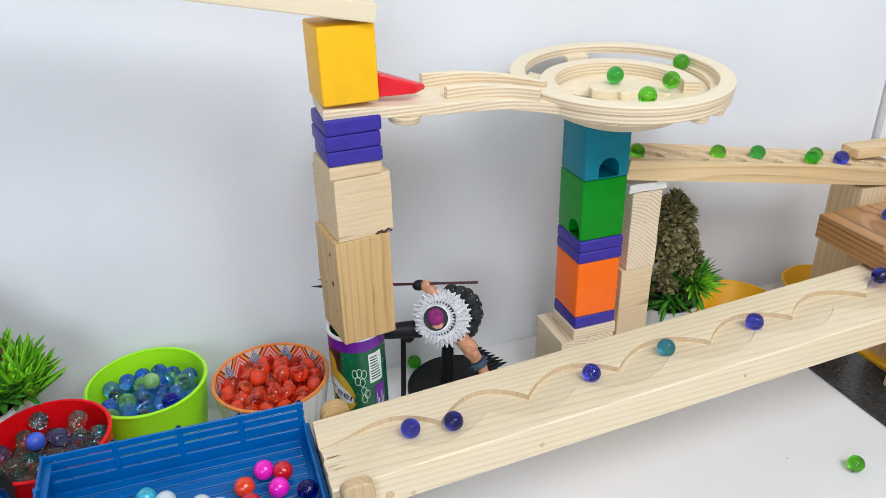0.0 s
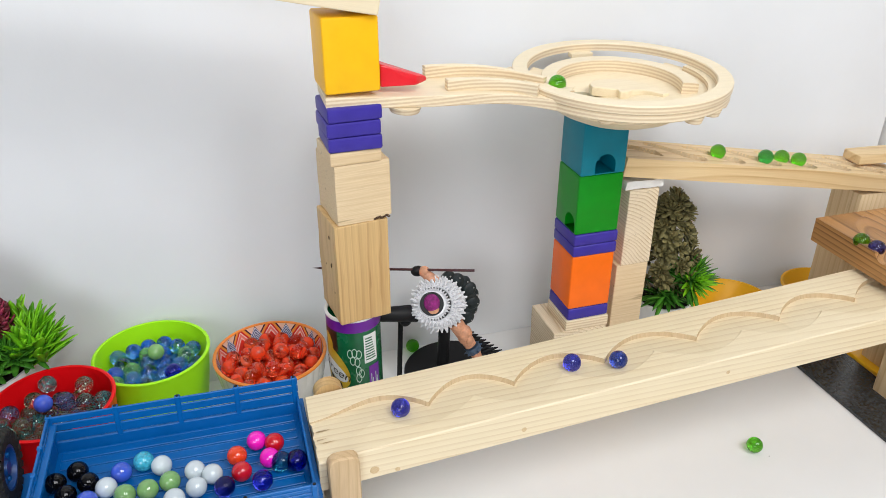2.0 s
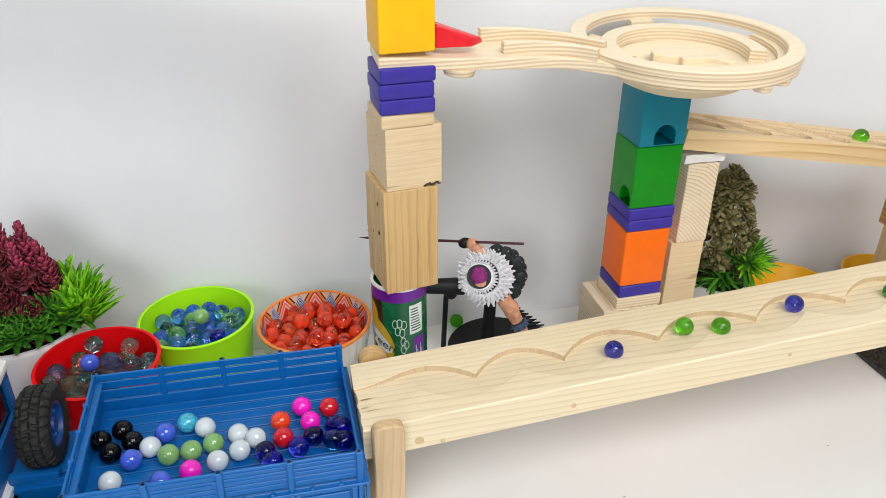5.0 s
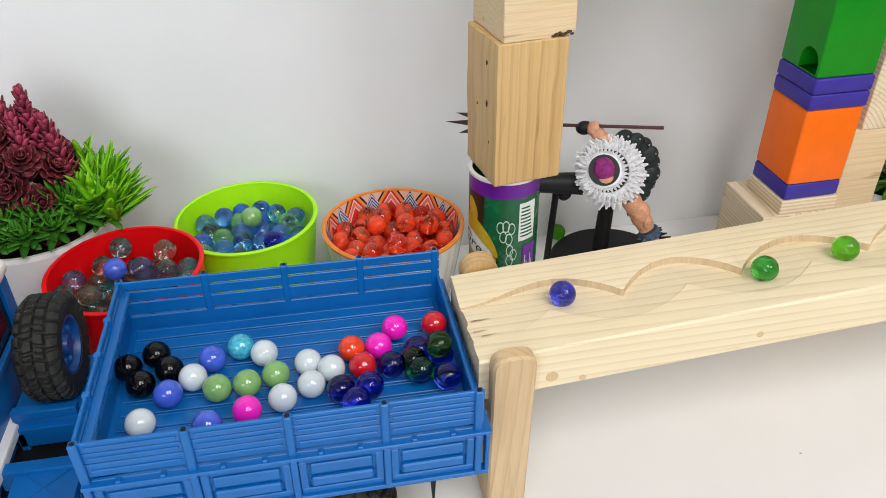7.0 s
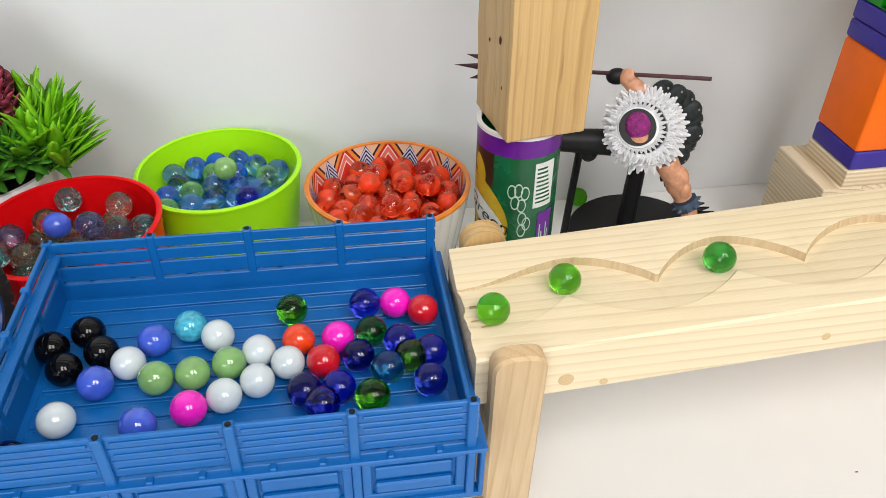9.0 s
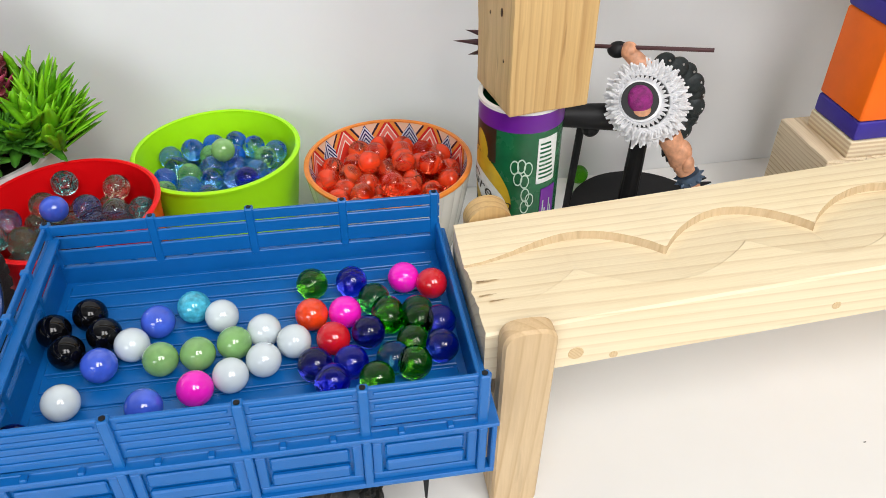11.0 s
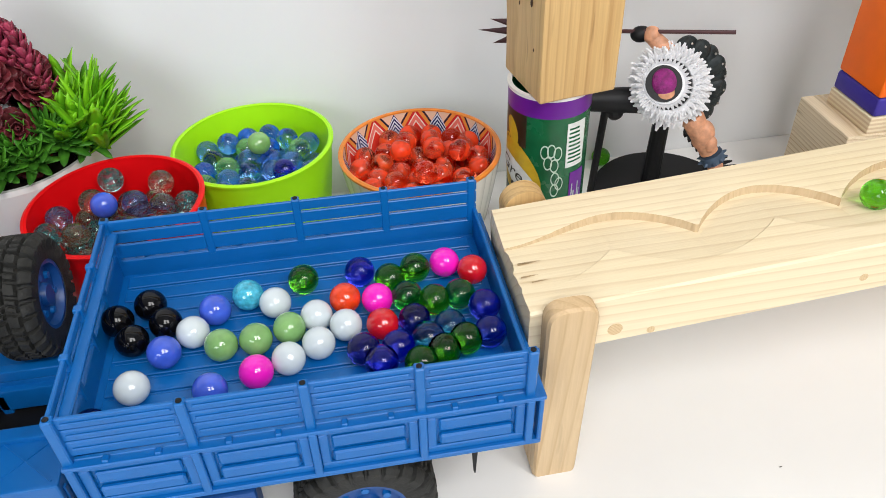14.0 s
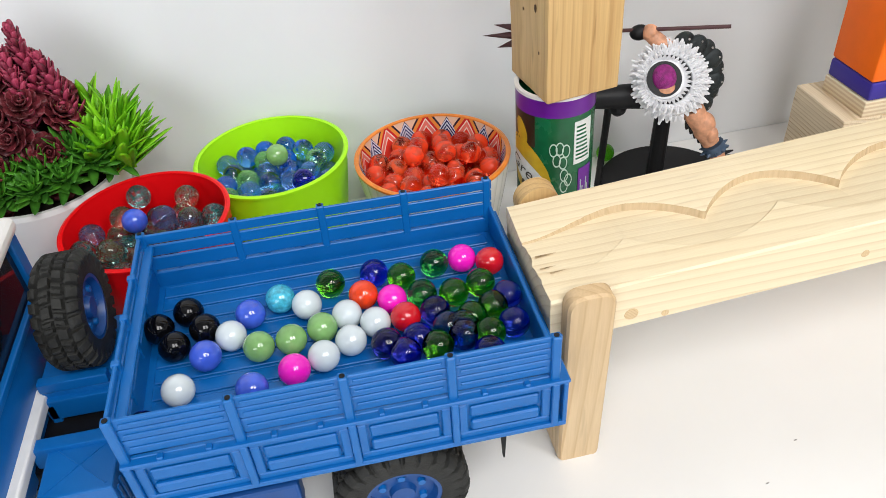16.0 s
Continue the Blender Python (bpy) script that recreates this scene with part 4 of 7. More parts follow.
side_wall(True)
side_wall(False)
tail = part("tailboard", box(B(), BX1 - 0.0022, BX1, BY0 + 0.002, BY1 - 0.002, ZB, ZF + 0.0185, 0.0005, 1), BLUE, truck)
part("tail_ledge", box(B(), BX1, BX1 + 0.004, BY0 - 0.004, BY1 + 0.004, ZL - 0.0006, ZL + 0.0016, 0.0005, 1), BLUE, tail)
part("tail_panel", box(B(), BX1, BX1 + 0.0012, BY0 + 0.01, BY1 - 0.01, ZB + 0.005, ZL - 0.005, 0.0008, 1), BLUE, tail)
head = part("headboard", box(B(), BX0, BX0 + 0.0022, BY0 + 0.002, BY1 - 0.002, ZB, ZL + 0.006, 0.0005, 1), BLUE, truck)
for z in (ZL + 0.009, ZL + 0.0165, ZL + 0.0238):
    part("slat", box(B(), BX0, BX0 + 0.002, BY0 + 0.002, BY1 - 0.002, z, z + 0.0042, 0.0005, 1), BLUE, head)
for y in (-0.03, 0.0, 0.03):
    part("post", box(B(), BX0 - 0.001, BX0 + 0.003, y - 0.0018, y + 0.0018, ZL, ZT, 0.0005, 1), BLUE, head)
part("inner_rail", box(B(), BX0 + 0.0024, BX0 + 0.0075, BY0 + 0.004, BY1 - 0.004, ZL + 0.02, ZL + 0.0225, 0.0006, 1), BLUE, head)
chassis = part("chassis", box(B(), -0.30, 0.085, -0.02, 0.02, 0.045, 0.06, 0.002), DARKP, truck)
part("rear_beam", box(B(), 0.05, 0.075, -0.05, 0.05, 0.06, 0.079, 0.002), DARKP, chassis)
for y in (-0.016, 0.016):
    part("chassis_rail", box(B(), -0.16, 0.09, y - 0.004, y + 0.004, 0.062, 0.0765, 0.001), BLUE, chassis)
mud = B()
prism(mud, [(0.0725, -0.056), (0.0775, -0.056), (0.0775, -0.054), (0.0725, -0.054)], 0.043, 0.079)
for v in mud.verts:
    if v.co.z < 0.06:
        v.co.x = 0.0752 + (v.co.x - 0.075) * 0.15
part("mud_spike", mud, DARKP, truck)


def wheel(axis_pose, name, radius=0.036, width=0.027):
    """A chunky tyre with staggered lugs and a bolted blue rim, axis along local x."""
    rot = Matrix.Rotation(radians(90), 4, "Y")
    bm = B()
    lugs, m = 25, 40
    n = lugs * 16
    edges = (-1.01, -0.56, -0.02, 0.54, 1.01)
    rings = []
    for i in range(n):
        a = 2 * math.pi * i / n
        ring = [bm.verts.new((radius * 0.56 * math.cos(a), radius * 0.56 * math.sin(a), -0.48 * width)), bm.verts.new((radius * 0.74 * math.cos(a), radius * 0.74 * math.sin(a), -0.515 * width))]
        for j in range(m + 1):
            s = -1 + 2 * j / m
            row = sum(1 for e in edges[1:-1] if s > e)
            cell = lugs * a / (2 * math.pi) + (0.0, 0.45, 0.1, 0.6)[row] + (0.30 if row % 2 else -0.30) * (s - edges[row])
            whole = math.floor(cell)
            part_of = cell - whole
            rnd = noise.noise((whole % lugs * 1.7, row * 3.1, 0.5))
            up = max(0.0, min(1.0, (min(part_of, 1 - part_of) - 0.10 - 0.05 * rnd) / 0.06))
            if row in (1, 2) and 0.42 < part_of < 0.56 and whole % 2 == row % 2:
                up *= 0.45
            gap = min(abs(s - e - 0.07 * math.sin(math.pi * (whole + row))) for e in edges[1:-1])
            up *= max(0.0, min(1.0, (gap - 0.03) / 0.035))
            shoulder = max(0.0, abs(s) - 0.66) / 0.34
            k = radius * (0.912 - 0.11 * shoulder ** 2 + (0.078 + 0.014 * rnd) * up + 0.006 * noise.noise((a * 40, s * 9, 0)))
            ring.append(bm.verts.new((k * math.cos(a), k * math.sin(a), 0.5 * width * s * (1 + 0.06 * up * shoulder))))
        ring += [bm.verts.new((radius * 0.74 * math.cos(a), radius * 0.74 * math.sin(a), 0.515 * width)), bm.verts.new((radius * 0.56 * math.cos(a), radius * 0.56 * math.sin(a), 0.48 * width))]
        rings.append(ring)
    for i in range(n):
        p, q = rings[i], rings[(i + 1) % n]
        for k in range(len(p)):
            bm.faces.new((p[k], q[k], q[(k + 1) % len(p)], p[(k + 1) % len(p)]))
    bmesh.ops.recalc_face_normals(bm, faces=bm.faces)
    bmesh.ops.transform(bm, matrix=axis_pose @ rot, verts=bm.verts)
    w = part(name, bm, RUBBER, truck)
    bm = lathe(B(), [(0.0, -width * 0.2), (radius * 0.57, -width * 0.45), (radius * 0.57, width * 0.46), (radius * 0.50, width * 0.46), (radius * 0.46, width * 0.28), (radius * 0.2, width * 0.30), (radius * 0.17, width * 0.42), (0.0, width * 0.42)], 40)
    bmesh.ops.transform(bm, matrix=axis_pose @ rot, verts=bm.verts)
    part("rim", bm, BLUED, w, "blue plastic rim")
    for i in range(6):
        a = i * math.pi / 3
        bm = cyl(B(), (radius * 0.33 * math.cos(a), radius * 0.33 * math.sin(a), width * 0.28), (radius * 0.33 * math.cos(a), radius * 0.33 * math.sin(a), width * 0.37), radius * 0.065, radius * 0.055, 10)
        bmesh.ops.transform(bm, matrix=axis_pose @ rot, verts=bm.verts)
        part("bolt", bm, BLUE, w)
    return w


wheel(pose(0.020, -0.050, 0.036, 0, 0, -90), "rear_wheel")
wheel(pose(0.020, 0.050, 0.036, 0, 0, 90), "rear_wheel")
wheel(pose(-0.205, -0.050, 0.036, 0, 0, -90), "front_wheel")
wheel(pose(-0.205, 0.050, 0.036, 0, 0, 90), "front_wheel")
wheel(pose(-0.1345, 0.040, 0.1135, 0, 0, 0), "spare_wheel", 0.0320, 0.0225)
carrier = part("spare_carrier", box(B(), -0.160, -0.101, 0.020, 0.066, 0.0800, 0.0832, 0.001), BLUE, truck)
part("carrier_lip", box(B(), -0.160, -0.124, 0.0150, 0.0210, 0.0800, 0.0868, 0.0008), BLUE, carrier)
part("carrier_bar", box(B(), -0.1595, -0.101, 0.0155, 0.0205, 0.0735, 0.0798, 0.0008), BLUE, carrier)
part("carrier_leg", box(B(), -0.1595, -0.1545, 0.0120, 0.0180, 0.040, 0.0735, 0.0008), BLUE, carrier)
part("carrier_shelf", box(B(), -0.158, -0.130, 0.024, 0.060, 0.046, 0.060, 0.0006), DARKP, carrier)
tank = part("tool_box", box(B(), -0.152, -0.1165, -0.048, -0.014, 0.038, 0.0735, 0.0012), BLUE, truck)
for a in (1, -1):
    bm = box(B(), -0.020, 0.020, -0.0004, 0.0004, 0, 0.0005)
    bmesh.ops.transform(bm, matrix=Matrix.Translation((-0.1342, -0.031, 0.0735)) @ Matrix.Rotation(a * 0.76, 4, "Z"), verts=bm.verts)
    part("cross_ridge", bm, BLUE, tank)
for k in range(6):
    part("vent_rib", box(B(), -0.1165, -0.1155, -0.045 + k * 0.005, -0.0425 + k * 0.005, 0.045, 0.068, 0.0003, 1), BLUE, tank)
part("side_step", box(B(), -0.108, -0.030, -0.060, -0.046, 0.038, 0.062, 0.002), BLUED, truck)
# cab
cab = part("cab", box(B(), -0.2940, -0.1630, -0.066, 0.078, 0.05, 0.108, 0.005, 3), BLUE, truck)
part("cab_roof", box(B(), -0.2940, -0.1600, -0.064, 0.082, 0.1425, 0.1525, 0.0045, 3), WHITEP, cab, "white plastic roof")
for x, y in ((-0.167, -0.060), (-0.167, 0.074), (-0.276, -0.060), (-0.276, 0.074)):
    part("pillar", box(B(), x - 0.0045, x + 0.0045, y - 0.005, y + 0.005, 0.106, 0.144, 0.001), BLUE, cab)
part("rear_window", box(B(), -0.1675, -0.1655, -0.055, 0.069, 0.106, 0.143), SMOKE, cab, "dark tinted rear window")
part("side_window", box(B(), -0.2810, -0.1730, -0.0625, -0.0605, 0.106, 0.143), SMOKE, cab, "dark tinted side window")
part("window_sill", box(B(), -0.1650, -0.1615, -0.066, 0.078, 0.104, 0.1085, 0.001), BLUE, cab)
part("white_fender", box(B(), -0.3010, -0.1580, -0.076, -0.045, 0.045, 0.0785, 0.006, 3), WHITEP, cab, "white plastic wheel guard")
part("grab_rail", box(B(), -0.1780, -0.1575, -0.072, 0.026, 0.0715, 0.0790, 0.0015), WHITEP, cab, "white grab rail")

# ---- bowls ----
def bowl(name, label, centre, r, rz, base_r, outer, inner, rim=None, flute=0.0):
    ob = thing(name, label, "bowl", pose(centre[0], centre[1], 0))
    t = 0.0022
    wob = (lambda a: 1.0 + flute * abs(math.sin(a * 16))) if flute else None
    curve = [(base_r + (r - base_r) * (s / 8) ** 0.62, rz * (s / 8) ** 1.15) for s in range(9)]
    bm = lathe(B(), [(x * 0.998, z) for x, z in curve] + [(x - 0.0010, z + 0.0004) for x, z in curve[::-1]], 96, wob=wob)
    part("shell", bm, outer, ob)
    bm = lathe(B(), [(x - 0.0012, z + 0.0002) for x, z in curve] + [(x - t, z + 0.0004) for x, z in curve[::-1]], 96)
    part("lining", bm, inner, ob)
    part("base", lathe(B(), [(0.0, 0.0), (base_r, 0.0), (base_r, 0.003), (0.0, 0.003)], 48), outer, ob)
    part("rim", lathe(B(), [(r - 0.0024, rz - 0.0004), (r + 0.0008, rz - 0.0012), (r + 0.0009, rz + 0.0004), (r - 0.0008, rz + 0.0011), (r - 0.0024, rz + 0.0006)], 96), rim or outer, ob)
    return ob


def painted_lining():
    """Glazed lining: pointed arches in navy and cream on coral."""
    m = material("painted_glaze", (0.72, 0.10, 0.05), 0.2, var=0.0, coat=0.4)
    n, l = m.node_tree.nodes, m.node_tree.links
    b = n["Principled BSDF"]
    tc = n.new("ShaderNodeTexCoord")
    sep = n.new("ShaderNodeSeparateXYZ")
    l.new(tc.outputs["Object"], sep.inputs[0])

    def op(kind, a, b2=None, c=None):
        q = n.new("ShaderNodeMath")
        q.operation = kind
        for i, v in enumerate((a, b2, c)):
            if v is None:
                continue
            if isinstance(v, (int, float)):
                q.inputs[i].default_value = v
            else:
                l.new(v, q.inputs[i])
        return q.outputs[0]

    ang = op("ARCTAN2", sep.outputs["Y"], sep.outputs["X"])
    tri = op("DIVIDE", op("PINGPONG", op("ADD", ang, 7.0), math.pi / 10), math.pi / 10)
    height = op("DIVIDE", op("SUBTRACT", sep.outputs["Z"], 0.0705), 0.0210)
    v = op("ADD", op("MULTIPLY", op("SUBTRACT", 1.0, tri), 1.15), height)
    chevron = op("GREATER_THAN", op("FRACT", op("MULTIPLY", op("SUBTRACT", height, op("MULTIPLY", tri, -1.1)), 6.5)), 0.5)
    leaf = op("MULTIPLY", op("LESS_THAN", tri, 0.40), op("LESS_THAN", op("ADD", height, op("MULTIPLY", tri, 1.3)), 0.98))
    ramp = n.new("ShaderNodeValToRGB")
    ramp.color_ramp.interpolation = "CONSTANT"
    cols = [(0.0, (0.72, 0.05, 0.03)), (0.30, (0.85, 0.72, 0.62)), (0.335, (0.80, 0.20, 0.16)), (0.44, (0.85, 0.72, 0.62)), (0.475, (0.62, 0.03, 0.03)), (0.55, (0.80, 0.30, 0.06)), (0.66, (0.03, 0.02, 0.04)), (0.72, (0.80, 0.55, 0.40))]
    els = ramp.color_ramp.elements
    els[0].position, els[0].color = cols[0][0], (*cols[0][1], 1)
    els[1].position, els[1].color = cols[1][0], (*cols[1][1], 1)
    for p, c in cols[2:]:
        els.new(p).color = (*c, 1)
    l.new(op("DIVIDE", v, 2.0), ramp.inputs["Fac"])
    pair = n.new("ShaderNodeMix")
    pair.data_type = "RGBA"
    pair.inputs[6].default_value, pair.inputs[7].default_value = (0.012, 0.02, 0.11, 1), (0.62, 0.68, 0.80, 1)
    l.new(chevron, pair.inputs[0])
    both = n.new("ShaderNodeMix")
    both.data_type = "RGBA"
    l.new(leaf, both.inputs[0])
    l.new(ramp.outputs[0], both.inputs[6])
    l.new(pair.outputs[2], both.inputs[7])
    l.new(both.outputs[2], b.inputs["Base Color"])
    return m


bowl("plastic_bowl", "lime green plastic bowl full of blue marbles", (-0.0585, 0.7235), 0.0555, 0.0945, 0.036, LIME, LIME)
bowl("ceramic_bowl", "fluted white ceramic bowl with a painted coral lining", (0.0555, 0.6930), 0.0555, 0.0915, 0.030, CERAMIC, painted_lining(), RIMRED, 0.02)
bowl("plastic_bowl", "shallow red plastic bowl holding mottled marbles", (-0.1375, 0.6500), 0.0525, 0.107, 0.038, REDP, REDP)
bowl("plastic_bowl", "yellow plastic bowl standing near the wall", (0.624, 0.719), 0.054, 0.036, 0.030, YELP, YELP)
bowl("plastic_bowl", "yellow plastic bowl standing near the wall", (0.768, 0.722), 0.050, 0.030, 0.030, YELP, YELP)

# ---- marbles at rest ----
MR = 0.008
marble_mesh = {}


def marble(colour, x, y, z, group, r=MR):
    if colour not in marble_mesh:
        bm = B()
        bmesh.ops.create_icosphere(bm, subdivisions=4, radius=MR)
        marble_mesh[colour] = mesh_of("marble", bm, GL[colour], 180)
    ob = new("marble", marble_mesh[colour])
    ob.matrix_world = pose(x, y, z, *(random.uniform(-180, 180) for _ in range(3)))
    return tagged(ob, MARBLE_WORDS[colour], "marble", group)


def fill_bowl(centre, r, level, colours, group, dome=0.0, layers=2, seed=1):
    rnd = random.Random(seed)
    step = 0.0162
    for layer in range(layers):
        z = level - layer * 0.0128
        ox, oy = (layer % 2) * step / 2, (layer % 2) * step * 0.29
        rr = r - layer * 0.004
        for i in range(-5, 6):
            for j in range(-5, 6):
                x = (i + 0.5 * (j % 2)) * step + ox
                y = j * step * 0.866 + oy
                q = math.hypot(x, y)
                if q > rr - MR - 0.001:
                    continue
                zz = z + dome * (1 - (q / r) ** 2) + rnd.uniform(-0.0022, 0.0022)
                marble(rnd.choice(colours), centre[0] + x + rnd.uniform(-0.0005, 0.0005), centre[1] + y + rnd.uniform(-0.0005, 0.0005), zz, group)


def settle_bowl(centre, r, rz, base_r, low, count, colours, group, seed):
    """Marbles dropped into a bowl and pushed apart until they lie at rest on one another."""
    rng = np.random.default_rng(seed)
    rnd = random.Random(seed)
    q = np.column_stack([rng.uniform(-0.03, 0.03, count), rng.uniform(-0.03, 0.03, count), low + rng.uniform(0, 0.07, count)])

    def inside(p):
        p[:, 2] = np.maximum(p[:, 2], low)
        wall = base_r + (r - base_r) * np.clip(p[:, 2] / rz, 0.0, 1.2) ** 0.54 - MR - 0.003
        rho = np.hypot(p[:, 0], p[:, 1])
        k = np.where(rho > wall, wall / np.maximum(rho, 1e-6), 1.0)
        p[:, :2] *= k[:, None]

    for step in range(700):
        if step < 560:
            q[:, 2] -= 0.0005
        gap = q[:, None, :] - q[None, :, :]
        d = np.linalg.norm(gap, axis=2) + np.eye(count)
        push = np.clip(2 * MR * 1.005 - d, 0, None) * (1 - np.eye(count))
        q += (gap / d[:, :, None] * push[:, :, None]).sum(1) * 0.32
        inside(q)
    for x, y, z in q:
        marble(rnd.choice(colours), centre[0] + float(x), centre[1] + float(y), float(z), group)


settle_bowl((-0.0585, 0.7235), 0.0555, 0.0945, 0.036, 0.0650, 56, ["clear_blue"] * 5 + ["clear_blue_two"] * 4 + ["clear_lime"], "marbles in the lime bowl", 3)
settle_bowl((0.0555, 0.6930), 0.0555, 0.0915, 0.030, 0.0625, 64, ["clear_red"] * 2 + ["clear_orange"], "marbles in the painted bowl", 5)
fill_bowl((-0.1375, 0.6500), 0.0505, 0.0860, ["smoke", "smoke_teal", "smoke_blue"], "marbles in the red bowl", 0.002, 2, 8)
for k, (x, y, z) in enumerate(((-0.1549, 0.714, 0.086), (-0.122, 0.7035, 0.086), (-0.1362, 0.6855, 0.085), (-0.1189, 0.680, 0.084), (-0.1035, 0.679, 0.084), (-0.1637, 0.694, 0.084), (-0.1827, 0.6841, 0.081), (-0.1686, 0.6639, 0.081), (-0.1856, 0.6672, 0.081), (-0.135, 0.662, 0.082))):
    marble(("smoke_teal", "smoke", "smoke_blue", "smoke")[k % 4], x + 0.007, y - 0.0265, z + 0.0145, "marbles in the red bowl")
marble("navy", -0.0375, 0.6885, 0.0905, "marbles in the lime bowl")
marble("mint", -0.0545, 0.7230, 0.0935, "marbles in the lime bowl")
marble("blue", -0.1455, 0.6535, 0.1040, "marbles in the red bowl")
marble("green", 0.2240, 0.7770, MR, "loose marbles")
BED = "marbles in the truck bed"
AT_REST = {
    "white": ((-0.1053, 0.4936), (-0.0808, 0.5245), (-0.0412, 0.5380)),
    "mint": ((-0.0668, 0.5132), (-0.0505, 0.5140), (-0.0345, 0.5185)),
    "black": ((-0.1183, 0.5393), (-0.1093, 0.5241), (-0.1035, 0.5482), (-0.0945, 0.5335)),
    "blue": ((-0.0933, 0.5135), (-0.0709, 0.5385), (-0.0704, 0.4859)),
    "sky": ((-0.0550, 0.5465),),
    "pink": ((-0.0500, 0.4930),),
    "navy_dark": ((-0.1195, 0.4745),),
}
for colour, spots in AT_REST.items():
    for x, y in spots:
        marble(colour, x, y, 0.1085 - 0.0192 * (x + 0.03), BED)

# ---- plants ----
STRAP = ((0.0, 0.45), (0.45, 1.0), (0.86, 0.55), (1.0, 0.10))
SPOON = ((0.0, 0.30), (0.40, 0.78), (0.74, 1.0), (0.92, 0.72), (1.0, 0.25))


def leaf_blade(verts, faces, base, way, up, length, width, curl, shape=STRAP, cup=0.10):
    """One thick folded leaf."""
    side = way.cross(up).normalized()
    up = side.cross(way).normalized()
    i0 = len(verts)
    for s, w in shape:
        c = base + way * (length * s) + up * (curl * length * s * s)
        verts.append(c + side * (width * w / 2) + up * (width * cup * w))
        verts.append(c - up * (width * 0.20 * w))
        verts.append(c - side * (width * w / 2) + up * (width * cup * w))
        verts.append(c + up * (width * 0.04 * w))
    for k in range(0, 4 * (len(shape) - 1), 4):
        for j in range(4):
            faces.append((i0 + k + j, i0 + k + (j + 1) % 4, i0 + k + 4 + (j + 1) % 4, i0 + k + 4 + j))
    e = i0 + 4 * (len(shape) - 1)
    faces.append((e, e + 1, e + 2, e + 3))


def foliage(name, verts, faces, mats, parent, label):
    me = bpy.data.meshes.new(name)
    me.from_pydata([tuple(v) for v in verts], [], faces)
    for m in mats:
        me.materials.append(m)
    for p in me.polygons:
        p.use_smooth = True
    me.update()
    ob = new(name, me)
    ob.parent = parent
    return tagged(ob, label, "", "", "stuff")


def rosette(verts, faces, rnd, c, out, n, length, width, shape=SPOON):
    """Whorls of leaves about one bud, the outer ones spread wide and the inner ones closed."""
    ref = Vector((0, 0, 1)) if abs(out.z) < 0.9 else Vector((1, 0, 0))
    u = out.cross(ref).normalized()
    v = out.cross(u)
    for ring, (lift, k, size) in enumerate(((-0.15, n, 1.0), (0.25, n, 0.95), (0.65, n - 1, 0.85), (1.2, max(3, n - 2), 0.70), (2.4, max(3, n - 4), 0.52))):
        for i in range(k):
            a = 2 * math.pi * (i + 0.5 * ring) / k + rnd.uniform(-0.15, 0.15)
            way = (u * math.cos(a) + v * math.sin(a) + out * lift).normalized()
            leaf_blade(verts, faces, c + out * (0.0012 * ring), way, out, length * size * rnd.uniform(0.88, 1.12), width * size, 0.30, shape, 0.16)


def spire(verts, faces, rnd, c, height, length, width):
    """An upright shoot with leaves in whorls up its stem."""
    lean = Vector((rnd.uniform(-0.12, 0.12), rnd.uniform(-0.12, 0.12), 1)).normalized()
    k = int(height / 0.0040)
    for i in range(k):
        s = i / k
        for j in range(5):
            a = 2 * math.pi * (j + 0.5 * i) / 5 + rnd.uniform(-0.25, 0.25)
            way = (Vector((math.cos(a), math.sin(a), 0)) * (1.15 - 0.75 * s) + lean).normalized()
            leaf_blade(verts, faces, c + lean * (height * s), way, lean, length * (1.0 - 0.35 * s) * rnd.uniform(0.85, 1.15), width * (1 - 0.3 * s), 0.12, SPOON, 0.16)


def pot(parent, r, h):
    part("pot", lathe(B(), [(0.0, 0.0), (r * 0.78, 0.0), (r * 0.95, h * 0.6), (r, h * 0.97), (r * 0.98, h), (r * 0.93, h), (r * 0.9, h * 0.85), (0.0, h * 0.85)], 64), POT, parent, "smooth white pot")
    part("soil", lathe(B(), [(0.0, h * 0.86), (r * 0.9, h * 0.86), (r * 0.6, h * 0.93), (0.0, h * 0.96)], 32), SOIL, parent)


def cone_of_rosettes(parent, name, mats, label, r, z0, z1, count, seed, n, length, width, centre=(0, 0)):
    rnd = random.Random(seed)
    verts, faces = [], []
    for i in range(count):
        s = (i + 0.5) / count
        a = i * 2.39996 + rnd.uniform(-0.3, 0.3)
        z = z0 + (z1 - z0) * s
        q = r * math.sqrt(max(0.03, 1 - s ** 1.5)) * rnd.uniform(0.86, 1.1)
        out = Vector((math.cos(a), math.sin(a), 0.25 + 1.4 * s ** 2)).normalized()
        rosette(verts, faces, rnd, Vector((centre[0] + q * math.cos(a), centre[1] + q * math.sin(a), z)), out, n, length, width)
    return foliage(name, verts, faces, mats, parent, label)


